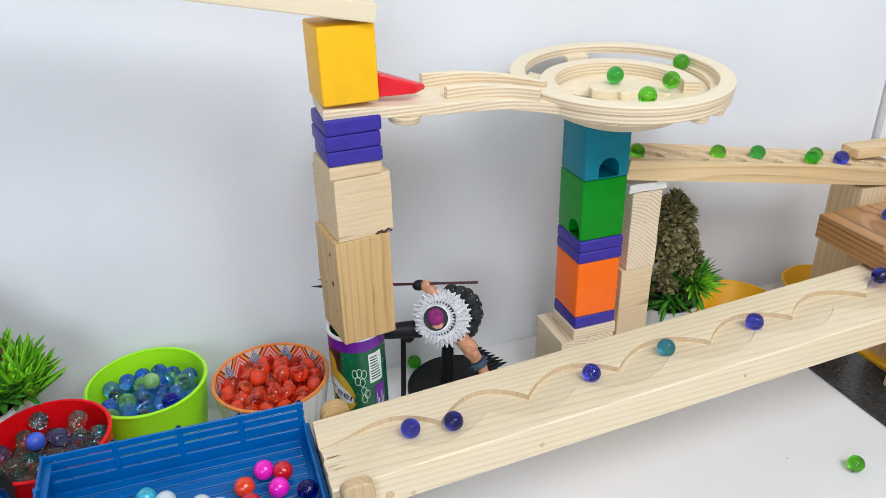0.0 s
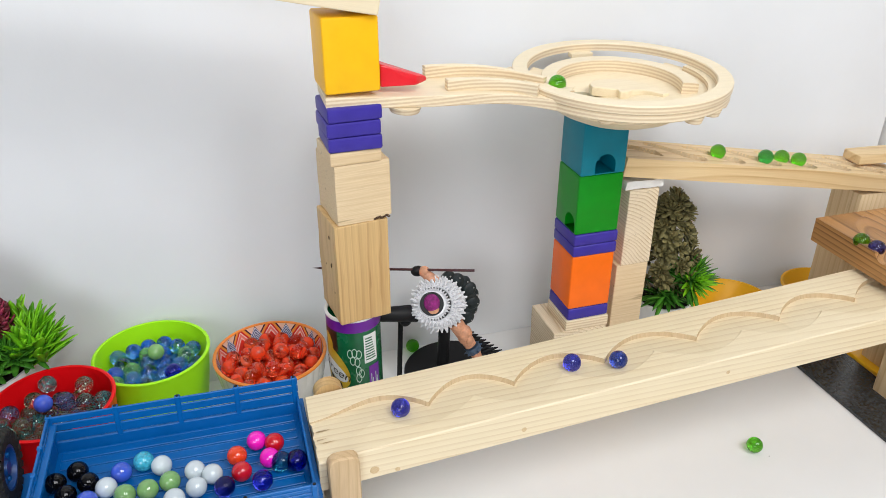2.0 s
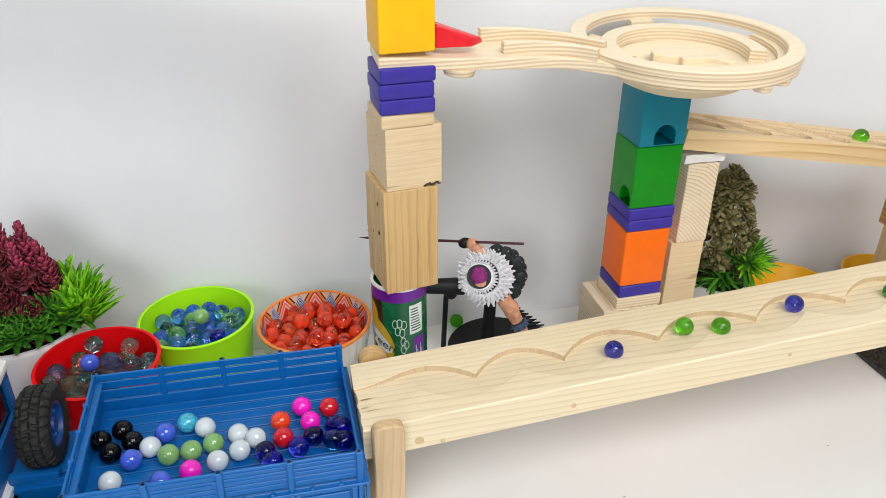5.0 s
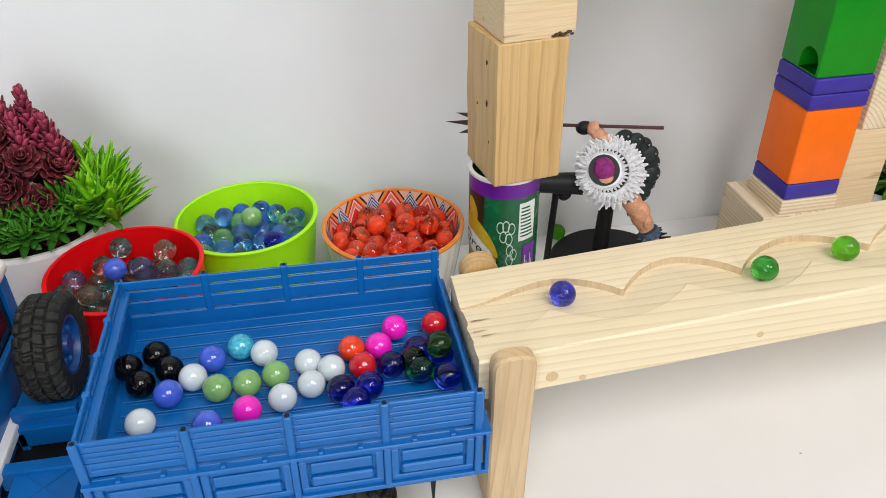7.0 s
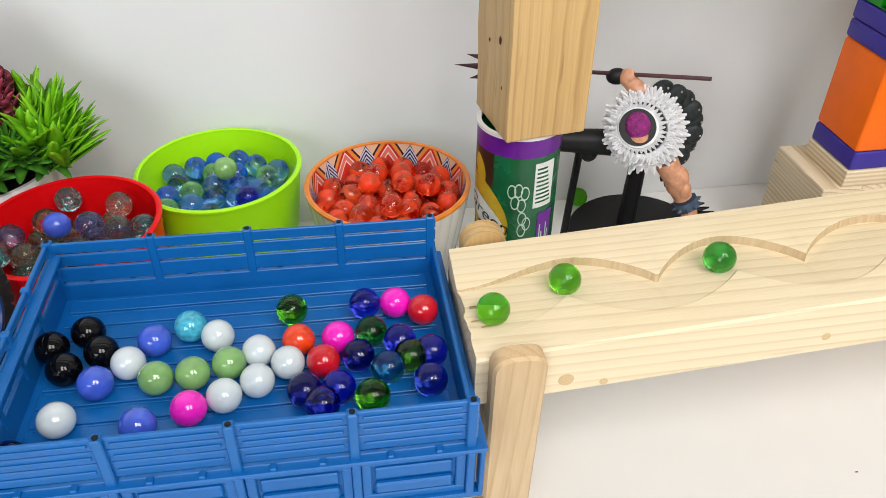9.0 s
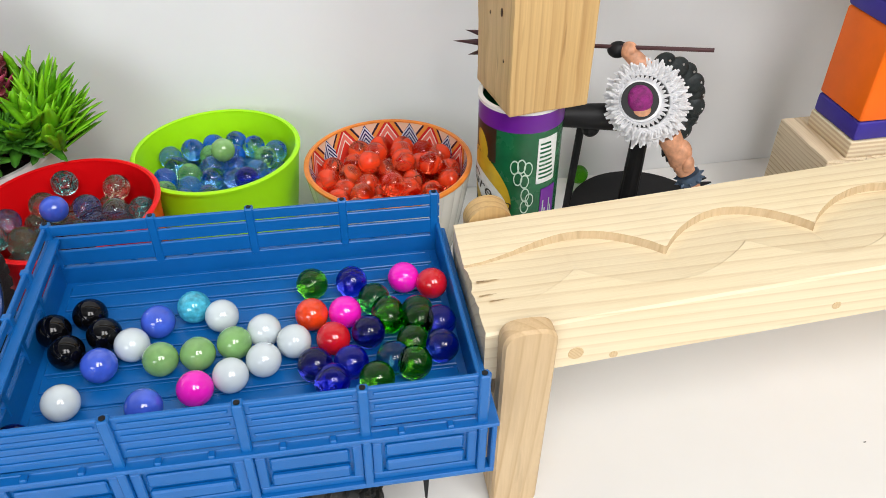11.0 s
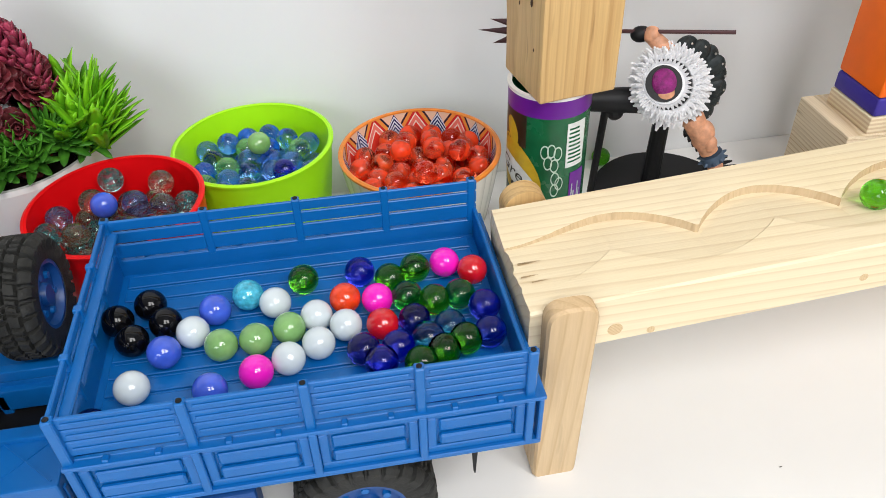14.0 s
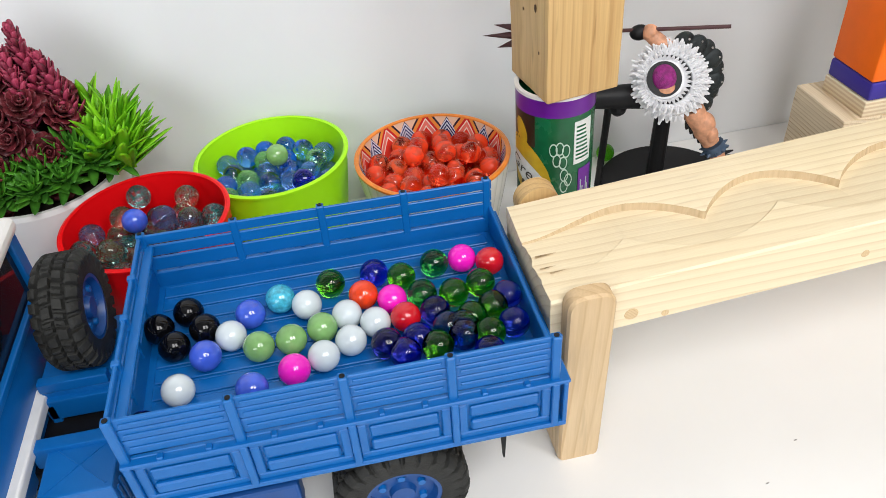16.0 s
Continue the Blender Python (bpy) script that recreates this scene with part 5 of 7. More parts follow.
def spikes(parent, name, mats, label, centre, count, length, width, seed, low, high, curl, aim=None, spread=0.22):
    rnd = random.Random(seed)
    verts, faces = [], []
    for i in range(count):
        a = rnd.uniform(0, 2 * math.pi)
        e = radians(rnd.uniform(low, high))
        way = Vector((math.cos(a) * math.cos(e), math.sin(a) * math.cos(e), math.sin(e)))
        if aim:
            way = (way + Vector(aim)).normalized()
        base = Vector(centre) + Vector((rnd.uniform(-1, 1), rnd.uniform(-1, 1), rnd.uniform(-0.6, 0.9))) * length * spread
        leaf_blade(verts, faces, base, way, Vector((0, 0, 1)), length * rnd.uniform(0.7, 1.1), width * rnd.uniform(0.8, 1.2), curl)
    return foliage(name, verts, faces, mats, parent, label)


def star(parent, label, mats, centre, out, seed, n=9, length=0.021, width=0.0062):
    verts, faces = [], []
    rosette(verts, faces, random.Random(seed), Vector(centre), Vector(out).normalized(), n, length, width, STRAP)
    return foliage("leaf_star", verts, faces, mats, parent, label)


left_plant = thing("potted_plant", "artificial burgundy and green succulent plant in a white pot", "plant", pose(-0.2165, 0.7285, 0))
pot(left_plant, 0.056, 0.108)
cone_of_rosettes(left_plant, "burgundy_crown", [LEAF_B], "burgundy rosette leaves", 0.031, 0.110, 0.188, 32, 4, 8, 0.0130, 0.0102, (0.010, 0.0))
cone_of_rosettes(left_plant, "burgundy_crown", [LEAF_B], "burgundy rosette leaves", 0.028, 0.108, 0.178, 26, 5, 8, 0.0130, 0.0102, (-0.028, -0.010))
for k, (x, y, z) in enumerate(((0.024, -0.006, 0.190), (0.008, 0.0, 0.198), (0.038, -0.006, 0.172), (-0.010, -0.008, 0.188), (-0.030, -0.01, 0.180), (0.016, -0.018, 0.176), (-0.020, -0.020, 0.172))):
    verts, faces = [], []
    spire(verts, faces, random.Random(30 + k), Vector((x, y, z - 0.026)), 0.046, 0.0165, 0.0066)
    foliage("burgundy_spire", verts, faces, [LEAF_P], left_plant, "rose red leaf spire")
spikes(left_plant, "grass_tuft", [LEAF], "bright green strap leaves", (0.054, -0.008, 0.116), 120, 0.043, 0.0088, 9, 20, 88, -0.12, (0.28, -0.12, 0.45), 0.30)
spikes(left_plant, "grass_tuft", [LEAF], "bright green strap leaves", (0.046, 0.006, 0.114), 60, 0.044, 0.0088, 10, 35, 88, -0.12, (0.10, -0.05, 0.5), 0.30)
for k, (x, y, z) in enumerate(((0.044, -0.030, 0.121), (0.026, -0.040, 0.116), (0.008, -0.047, 0.115), (-0.012, -0.047, 0.115), (-0.032, -0.042, 0.114), (0.034, -0.024, 0.126), (0.014, -0.034, 0.121), (-0.008, -0.036, 0.120), (-0.028, -0.032, 0.119), (0.054, -0.016, 0.117))):
    star(left_plant, "deep green pointed leaf star", [LEAF_D], (x, y + 0.004, z + 0.002), (0.25 * x / 0.05, -0.35, 0.95), 80 + k, 8, 0.019 if k < 5 else 0.025, 0.0072)
right_plant = thing("potted_plant", "artificial grey-olive and green succulent plant in a white pot", "plant", pose(0.530, 0.727, 0))
pot(right_plant, 0.036, 0.056)
cone_of_rosettes(right_plant, "olive_crown", [LEAF_G], "grey-olive rosette leaves", 0.028, 0.074, 0.186, 46, 14, 7, 0.0135, 0.0058, (-0.004, 0.0))
spikes(right_plant, "green_tuft", [LEAF_D], "bright green spiky leaves", (0.014, -0.022, 0.084), 90, 0.041, 0.0062, 19, -10, 80, -0.15)
star(right_plant, "bright green leaf star", [LEAF], (0.016, -0.030, 0.090), (0.2, -0.7, 0.6), 22, 11, 0.026, 0.0060)
spikes(right_plant, "green_tuft", [LEAF_D], "dark green spiky leaves", (-0.010, -0.020, 0.070), 60, 0.033, 0.0066, 21, -25, 60, -0.2)

# ---- toy figure: one plain mesh ----
fg = B()
COAT = material("dark_scaled_coat", (0.016, 0.022, 0.023), 0.45, spec=0.35, var=0.4, scale=240, bump=0.5, bscale=700)
BAND = material("blue_grey_band", (0.05, 0.085, 0.14), 0.45, var=0.2, scale=200)
MATS = [DARKP, FUR, MAGENTA, SKIN, ROD, METAL, COAT, BAND]


def add(index, maker, *args, **kw):
    before = set(fg.faces)
    maker(fg, *args, **kw)
    for f in fg.faces:
        if f not in before:
            f.material_index = index


FX, FY = 0.258, 0.724
add(0, lathe, [(0.0, 0.0), (0.056, 0.0), (0.056, 0.004), (0.0545, 0.006), (0.0, 0.006)], 64, centre=(FX, FY, 0))
add(0, cyl, (FX - 0.012, FY, 0.004), (FX - 0.006, FY + 0.006, 0.098), 0.0075, 0.006, 16)
add(0, cyl, (0.193, 0.718, 0.004), (0.195, 0.708, 0.104), 0.0028, 0.0028, 12)
# cloak and reaching arm
add(0, ball, (0.243, 0.708, 0.100), 0.022, 20, (1.0, 0.7, 1.0))
add(0, cyl, (0.225, 0.692, 0.108), (0.168, 0.698, 0.112), 0.010, 0.0075, 32)
add(0, ball, (0.197, 0.697, 0.1), 0.0065, 12)
for k in range(9):
    q = radians(-52 + 16.5 * k)
    add(6, ball, (0.2405 + 0.0325 * math.cos(q), 0.703 - 0.002 * (k % 2), 0.108 + 0.0325 * math.sin(q)), 0.0085, 24, (1, 0.55, 1))
for k in range(9):
    q = radians(-52 + 16.5 * k)
    add(5, ball, (0.2405 + 0.0375 * math.cos(q), 0.6975, 0.108 + 0.0375 * math.sin(q)), 0.0009, 8)
for k in range(9):
    add(0, cyl, (0.268 + 0.004 * k, 0.722, 0.058 - 0.005 * k), (0.276 + 0.005 * k, 0.716, 0.061 - 0.0045 * k), 0.004, 0.0006, 8)
# ruffed collar, facing the front and up
FACE = Matrix.Translation((0.2222, 0.681, 0.1252)) @ Vector((-0.10, -0.80, 0.62)).to_track_quat("Z", "Y").to_matrix().to_4x4()


def ruff(bm, r0, r1, z, n, lift, shift=(0, 0)):
    for i in range(n):
        a = 2 * math.pi * i / n
        jag = 1.0 + 0.13 * noise.noise((i * 1.37, r0 * 900, z * 500))
        a += 0.5 / n * noise.noise((i * 2.11, r1 * 800, 4.0))
        c, s, half = math.cos(a), math.sin(a), 1.35 * math.pi / n
        tip, r1j = 0.24 * half * r0 / r1, r1 * jag
        mid = 0.5 * (r0 + r1j)
        pts = [(r0 * math.cos(a - half), r0 * math.sin(a - half), z), (r0 * math.cos(a + half), r0 * math.sin(a + half), z), (r1j * math.cos(a + tip), r1j * math.sin(a + tip), z + lift), (r1j * math.cos(a - tip), r1j * math.sin(a - tip), z + lift), (mid * c, mid * s, z + 0.0022 + lift * 0.6), (0.94 * r0 * c, 0.94 * r0 * s, z - 0.004)]
        vs = [bm.verts.new(FACE @ Vector((p[0] + shift[0], p[1] + shift[1], p[2]))) for p in pts]
        for f in ((0, 3, 4), (3, 2, 4), (2, 1, 4), (1, 0, 4), (0, 5, 3), (3, 5, 2), (2, 5, 1), (1, 5, 0)):
            bm.faces.new([vs[k] for k in f])


def facing(bm, prof, seg, shift=(0, 0)):
    before = set(bm.verts)
    lathe(bm, prof, seg)
    bmesh.ops.transform(bm, matrix=FACE @ Matrix.Translation((shift[0], shift[1], 0)), verts=[v for v in bm.verts if v not in before])


add(1, facing, [(0.0, -0.012), (0.0245, -0.010), (0.0235, -0.003), (0.0, -0.003)], 40, (0.006, -0.001))
add(1, ruff, 0.0225, 0.0296, -0.0085, 32, -0.001, (0.0085, -0.0005))
add(1, ruff, 0.0225, 0.0288, -0.005, 34, 0.000, (0.0068, 0.0015))
add(1, ruff, 0.0205, 0.0272, -0.002, 32, 0.001, (0.0062, 0.0018))
add(1, ruff, 0.0185, 0.0250, 0.0005, 30, 0.001, (0.0048, 0.001))
add(0, facing, [(0.0, 0.001), (0.0172, 0.001), (0.0172, 0.0025), (0.0, 0.0025)], 36, (0.002, 0.0))
add(1, ruff, 0.0190, 0.0238, 0.0016, 38, 0.0022, (0.0038, 0.0006))
add(1, ruff, 0.0172, 0.0228, 0.0022, 32, 0.0008, (0.003, 0.0))
add(1, ruff, 0.0142, 0.0182, 0.0036, 34, 0.0012, (0.0, 0.0))
add(1, facing, [(0.0, 0.002), (0.0142, 0.002), (0.0136, 0.0048), (0.0, 0.0048)], 36)
add(0, facing, [(0.0, 0.0048), (0.0123, 0.0048), (0.0123, 0.0064), (0.0, 0.0064)], 32, (-0.001, 0.0))
before = set(fg.verts)
add(2, ball, (0, 0, 0), 0.0090, 24, (0.95, 1.05, 0.75))
bmesh.ops.transform(fg, matrix=FACE @ Matrix.Translation((-0.001, 0.001, 0.0055)), verts=[v for v in fg.verts if v not in before])
before = set(fg.verts)
add(3, ball, (0, 0, 0), 0.0062, 20, (1.0, 0.8, 0.6))
bmesh.ops.transform(fg, matrix=FACE @ Matrix.Translation((0.0, -0.0060, 0.0052)), verts=[v for v in fg.verts if v not in before])
# limbs and staff
add(3, cyl, (0.2310, 0.699, 0.1400), (0.2215, 0.706, 0.1490), 0.0062, 0.0052, 32)
add(3, ball, (0.2210, 0.7065, 0.1503), 0.0060, 24)
add(0, ball, (0.2150, 0.7110, 0.1496), 0.0056, 24, (1.3, 1, 1))
add(3, cyl, (0.247, 0.680, 0.099), (0.262, 0.672, 0.072), 0.0083, 0.0064, 32)
add(3, ball, (0.256, 0.675, 0.085), 0.0096, 28, (0.85, 0.8, 1.2))
add(7, cyl, (0.263, 0.6715, 0.071), (0.266, 0.670, 0.065), 0.0082, 0.0082, 20)
for k in range(10):
    q = 2 * math.pi * k / 10
    hub, out = Vector((0.2645, 0.6707, 0.068)), Vector((0.92 * math.cos(q), math.sin(q), 0.45 * math.cos(q)))
    add(7, cyl, hub + out * 0.0072, hub + out * 0.0108, 0.0018, 0.0004, 8)
add(3, ball, (0.2515, 0.6745, 0.0905), 0.0062, 20, (0.8, 0.8, 1.3))
add(3, ball, (0.2600, 0.6690, 0.0800), 0.0058, 20, (0.8, 0.7, 1.2))
add(3, cyl, (0.266, 0.670, 0.066), (0.270, 0.667, 0.052), 0.0058, 0.005, 28)
add(4, cyl, (0.130, 0.752, 0.1445), (0.2676, 0.6812, 0.1577), 0.0014, 0.0014, 10)
for dz, l0 in ((0.006, 0.014), (0.0, 0.022), (-0.006, 0.012)):
    add(4, cyl, (0.134, 0.750, 0.1445 + dz), (0.134 - l0, 0.750 + l0 * 0.5, 0.143 + dz * 1.5), 0.0032, 0.0001, 8)
thing("toy_figure", "black cloaked toy figure with a white ruff on a round stand", "figurine", None, "", "", fg, MATS)

# ---- side slab ----
thing("stone_slab", "black speckled stone strip lying on the table", "slab", pose(0, 0, 0), "", "", box(B(), 0.650, 0.7215, -0.2, 0.648, 0.0, 0.004, 0.0008), STONE)
thing("yellow_tray", "yellow plastic tray beside a black stone strip", "tray", pose(0, 0, 0), "", "", box(B(), 0.7245, 0.93, -0.2, 0.648, 0.0, 0.006, 0.002), YELP)
marks = B()
for x, y, a in ((0.3039, 0.4864, 0.4), (0.5225, 0.5, 0.3), (0.19, 0.44, 1.0), (0.22, 0.462, 0.4)):
    box(marks, x - 0.0008, x + 0.0008, y - 0.0002, y + 0.0002, 0.0002, 0.0005)
thing("table_specks", "tiny dark dirt specks on the tabletop", "dirt", None, "", "stuff", marks, SOIL)


# ---- motion of the marbles ----
def motions():
    for colour, rows in JOURNEYS:
        ob = marble(colour, *rows[0][1:], "rolling marbles")
        walk(ob, [(t, pose(x, y, z)) for t, x, y, z in rows])


JOURNEYS = [
    ('navy', [(0.00, 0.1480, 0.5227, 0.1341), (0.20, 0.1070, 0.5199, 0.1315), (0.36, 0.0755, 0.5160, 0.1275), (0.46, 0.0580, 0.5160, 0.1160), (0.53, 0.0500, 0.5160, 0.1085), (0.96, 0.0341, 0.4993, 0.1085), (1.06, 0.0341, 0.4993, 0.1085), (1.50, 0.0341, 0.4993, 0.1085), (2.40, 0.0341, 0.4993, 0.1085), (3.20, 0.0294, 0.5002, 0.1085), (4.70, 0.0294, 0.5002, 0.1085), (5.50, 0.0273, 0.4996, 0.1085), (6.20, 0.0273, 0.4996, 0.1085), (7.00, 0.0173, 0.4990, 0.1085), (7.36, 0.0173, 0.4990, 0.1085), (7.75, 0.0176, 0.4962, 0.1085), (8.24, 0.0176, 0.4962, 0.1085), (8.52, 0.0159, 0.4959, 0.1085), (9.15, 0.0159, 0.4959, 0.1085), (9.50, 0.0116, 0.4975, 0.1085), (9.86, 0.0116, 0.4975, 0.1085), (10.08, 0.0181, 0.4971, 0.1085), (11.20, 0.0181, 0.4971, 0.1085), (12.00, 0.0168, 0.4979, 0.1085), (12.50, 0.0168, 0.4979, 0.1085), (12.78, 0.0162, 0.4957, 0.1085), (15.18, 0.0162, 0.4957, 0.1085), (15.50, 0.0121, 0.4981, 0.1085), (16.00, 0.0121, 0.4981, 0.1085)]),
    ('navy_dark', [(0.00, 0.1820, 0.5167, 0.1362), (0.20, 0.1410, 0.5256, 0.1336), (0.40, 0.1060, 0.5194, 0.1314), (0.56, 0.0755, 0.5160, 0.1275), (0.66, 0.0580, 0.5160, 0.1160), (0.73, 0.0500, 0.5160, 0.1085), (1.16, 0.0057, 0.5009, 0.1085), (2.40, 0.0057, 0.5009, 0.1085), (3.20, 0.0033, 0.5005, 0.1085), (4.70, 0.0033, 0.5005, 0.1085), (5.50, 0.0043, 0.5005, 0.1085), (6.20, 0.0043, 0.5005, 0.1085), (7.00, 0.0013, 0.4995, 0.1085), (7.36, 0.0013, 0.4995, 0.1085), (7.75, 0.0022, 0.4974, 0.1085), (8.24, 0.0022, 0.4974, 0.1085), (8.52, 0.0006, 0.4965, 0.1085), (9.15, 0.0006, 0.4965, 0.1085), (9.50, -0.0041, 0.4982, 0.1085), (9.86, -0.0041, 0.4982, 0.1085), (10.08, 0.0020, 0.4985, 0.1085), (11.20, 0.0020, 0.4985, 0.1085), (12.00, 0.0014, 0.4995, 0.1085), (12.50, 0.0014, 0.4995, 0.1085), (12.78, -0.0001, 0.4971, 0.1085), (15.18, -0.0001, 0.4971, 0.1085), (15.50, -0.0036, 0.4985, 0.1085), (16.00, -0.0036, 0.4985, 0.1085)]),
    ('navy', [(0.00, 0.3090, 0.5243, 0.1442), (0.20, 0.2680, 0.5192, 0.1416), (0.40, 0.2330, 0.5208, 0.1394), (0.60, 0.1940, 0.5221, 0.1370), (0.80, 0.1680, 0.5155, 0.1353), (1.00, 0.1390, 0.5264, 0.1335), (1.20, 0.1130, 0.5236, 0.1319), (1.40, 0.0780, 0.5127, 0.1297), (1.52, 0.0580, 0.5160, 0.1160), (1.59, 0.0500, 0.5160, 0.1085), (2.02, 0.0624, 0.5145, 0.1085), (2.40, 0.0624, 0.5145, 0.1085), (3.20, 0.0624, 0.5145, 0.1085), (4.70, 0.0624, 0.5145, 0.1085), (5.50, 0.0484, 0.5229, 0.1085), (6.20, 0.0484, 0.5229, 0.1085), (7.00, 0.0479, 0.5235, 0.1085), (7.36, 0.0479, 0.5235, 0.1085), (7.75, 0.0334, 0.5364, 0.1085), (8.24, 0.0334, 0.5364, 0.1085), (8.52, 0.0312, 0.5516, 0.1085), (9.15, 0.0312, 0.5516, 0.1085), (9.50, 0.0315, 0.5530, 0.1085), (9.86, 0.0315, 0.5530, 0.1085), (10.08, 0.0221, 0.5526, 0.1085), (11.20, 0.0221, 0.5526, 0.1085), (12.00, -0.0035, 0.5544, 0.1085), (12.50, -0.0035, 0.5544, 0.1085), (12.78, -0.0106, 0.5527, 0.1085), (13.05, -0.0106, 0.5527, 0.1085), (13.35, 0.0030, 0.5531, 0.1085), (15.18, 0.0020, 0.5525, 0.1085), (15.50, -0.0030, 0.5533, 0.1085), (16.00, -0.0030, 0.5533, 0.1085)]),
    ('teal', [(0.00, 0.3840, 0.5278, 0.1490), (0.20, 0.3490, 0.5165, 0.1467), (0.40, 0.3320, 0.5152, 0.1457), (0.60, 0.2920, 0.5277, 0.1432), (0.80, 0.2560, 0.5156, 0.1409), (1.00, 0.2210, 0.5261, 0.1387), (1.20, 0.1860, 0.5176, 0.1365), (1.40, 0.1500, 0.5218, 0.1342), (1.60, 0.1130, 0.5236, 0.1319), (1.80, 0.0755, 0.5160, 0.1275), (1.90, 0.0580, 0.5160, 0.1160), (1.97, 0.0500, 0.5160, 0.1085), (2.40, 0.0585, 0.4993, 0.1085), (2.50, 0.0585, 0.4993, 0.1085), (3.20, 0.0585, 0.4993, 0.1085), (4.70, 0.0585, 0.4993, 0.1085), (5.50, 0.0481, 0.5066, 0.1085), (6.20, 0.0481, 0.5066, 0.1085), (7.00, 0.0473, 0.5054, 0.1085), (7.36, 0.0473, 0.5054, 0.1085), (7.75, 0.0433, 0.5023, 0.1085), (8.24, 0.0433, 0.5023, 0.1085), (8.52, 0.0390, 0.5051, 0.1085), (9.15, 0.0390, 0.5051, 0.1085), (9.50, 0.0398, 0.4976, 0.1085), (9.86, 0.0398, 0.4976, 0.1085), (10.08, 0.0371, 0.4963, 0.1085), (11.20, 0.0371, 0.4963, 0.1085), (12.00, 0.0320, 0.4947, 0.1085), (12.50, 0.0320, 0.4947, 0.1085), (12.78, 0.0311, 0.4984, 0.1085), (15.18, 0.0311, 0.4984, 0.1085), (15.50, 0.0283, 0.5021, 0.1085), (16.00, 0.0283, 0.5021, 0.1085)]),
    ('navy', [(0.00, 0.4760, 0.5274, 0.1547), (0.20, 0.4300, 0.5147, 0.1519), (0.40, 0.4130, 0.5173, 0.1508), (0.60, 0.3720, 0.5266, 0.1482), (0.80, 0.3410, 0.5151, 0.1462), (1.00, 0.3230, 0.5172, 0.1451), (1.20, 0.2790, 0.5246, 0.1423), (1.40, 0.2480, 0.5154, 0.1404), (1.60, 0.2120, 0.5276, 0.1381), (1.80, 0.1770, 0.5155, 0.1359), (2.00, 0.1500, 0.5218, 0.1342), (2.20, 0.1210, 0.5265, 0.1324), (2.40, 0.0900, 0.5137, 0.1304), (2.53, 0.0755, 0.5160, 0.1275), (2.63, 0.0580, 0.5160, 0.1160), (2.70, 0.0500, 0.5160, 0.1085), (3.13, 0.0089, 0.4887, 0.1085), (7.00, 0.0089, 0.4887, 0.1085), (7.36, 0.0089, 0.4887, 0.1085), (7.75, 0.0094, 0.4880, 0.1085), (8.24, 0.0094, 0.4880, 0.1085), (8.52, 0.0083, 0.4873, 0.1085), (9.15, 0.0083, 0.4873, 0.1085), (9.50, 0.0035, 0.4873, 0.1085), (9.86, 0.0035, 0.4873, 0.1085), (10.08, 0.0091, 0.4875, 0.1085), (11.20, 0.0091, 0.4875, 0.1085), (12.00, 0.0086, 0.4898, 0.1085), (12.50, 0.0086, 0.4898, 0.1085), (12.78, 0.0073, 0.4877, 0.1085), (15.18, 0.0073, 0.4877, 0.1085), (15.50, 0.0044, 0.4895, 0.1085), (16.00, 0.0044, 0.4895, 0.1085)]),
    ('navy', [(0.00, 0.6220, 0.5320, 0.1700), (0.20, 0.6020, 0.5147, 0.1627), (0.40, 0.5730, 0.5244, 0.1609), (0.60, 0.5180, 0.5149, 0.1574), (0.80, 0.4990, 0.5187, 0.1562), (1.00, 0.4590, 0.5258, 0.1537), (1.20, 0.4290, 0.5145, 0.1518), (1.40, 0.4070, 0.5202, 0.1504), (1.60, 0.3600, 0.5218, 0.1474), (1.80, 0.3340, 0.5147, 0.1458), (2.00, 0.3050, 0.5260, 0.1440), (2.20, 0.2770, 0.5237, 0.1422), (2.40, 0.2490, 0.5151, 0.1404), (2.60, 0.2190, 0.5266, 0.1386), (2.80, 0.1790, 0.5160, 0.1360), (3.00, 0.1540, 0.5200, 0.1345), (3.55, 0.0755, 0.5160, 0.1275), (3.65, 0.0580, 0.5160, 0.1160), (3.72, 0.0500, 0.5160, 0.1085), (4.15, 0.0626, 0.5143, 0.1085), (4.70, 0.0626, 0.5143, 0.1085), (5.50, 0.0626, 0.5143, 0.1085), (6.20, 0.0626, 0.5143, 0.1085), (7.00, 0.0604, 0.5159, 0.1085), (7.36, 0.0604, 0.5159, 0.1085), (7.75, 0.0614, 0.5120, 0.1085), (8.24, 0.0614, 0.5120, 0.1085), (8.52, 0.0605, 0.5127, 0.1085), (9.15, 0.0605, 0.5127, 0.1085), (9.50, 0.0622, 0.5156, 0.1085), (9.86, 0.0622, 0.5156, 0.1085), (10.08, 0.0614, 0.5165, 0.1085), (11.20, 0.0614, 0.5165, 0.1085), (12.00, 0.0622, 0.5142, 0.1085), (12.50, 0.0622, 0.5142, 0.1085), (12.78, 0.0619, 0.5147, 0.1085), (15.18, 0.0619, 0.5147, 0.1085), (15.50, 0.0629, 0.5161, 0.1085), (16.00, 0.0629, 0.5161, 0.1085)]),
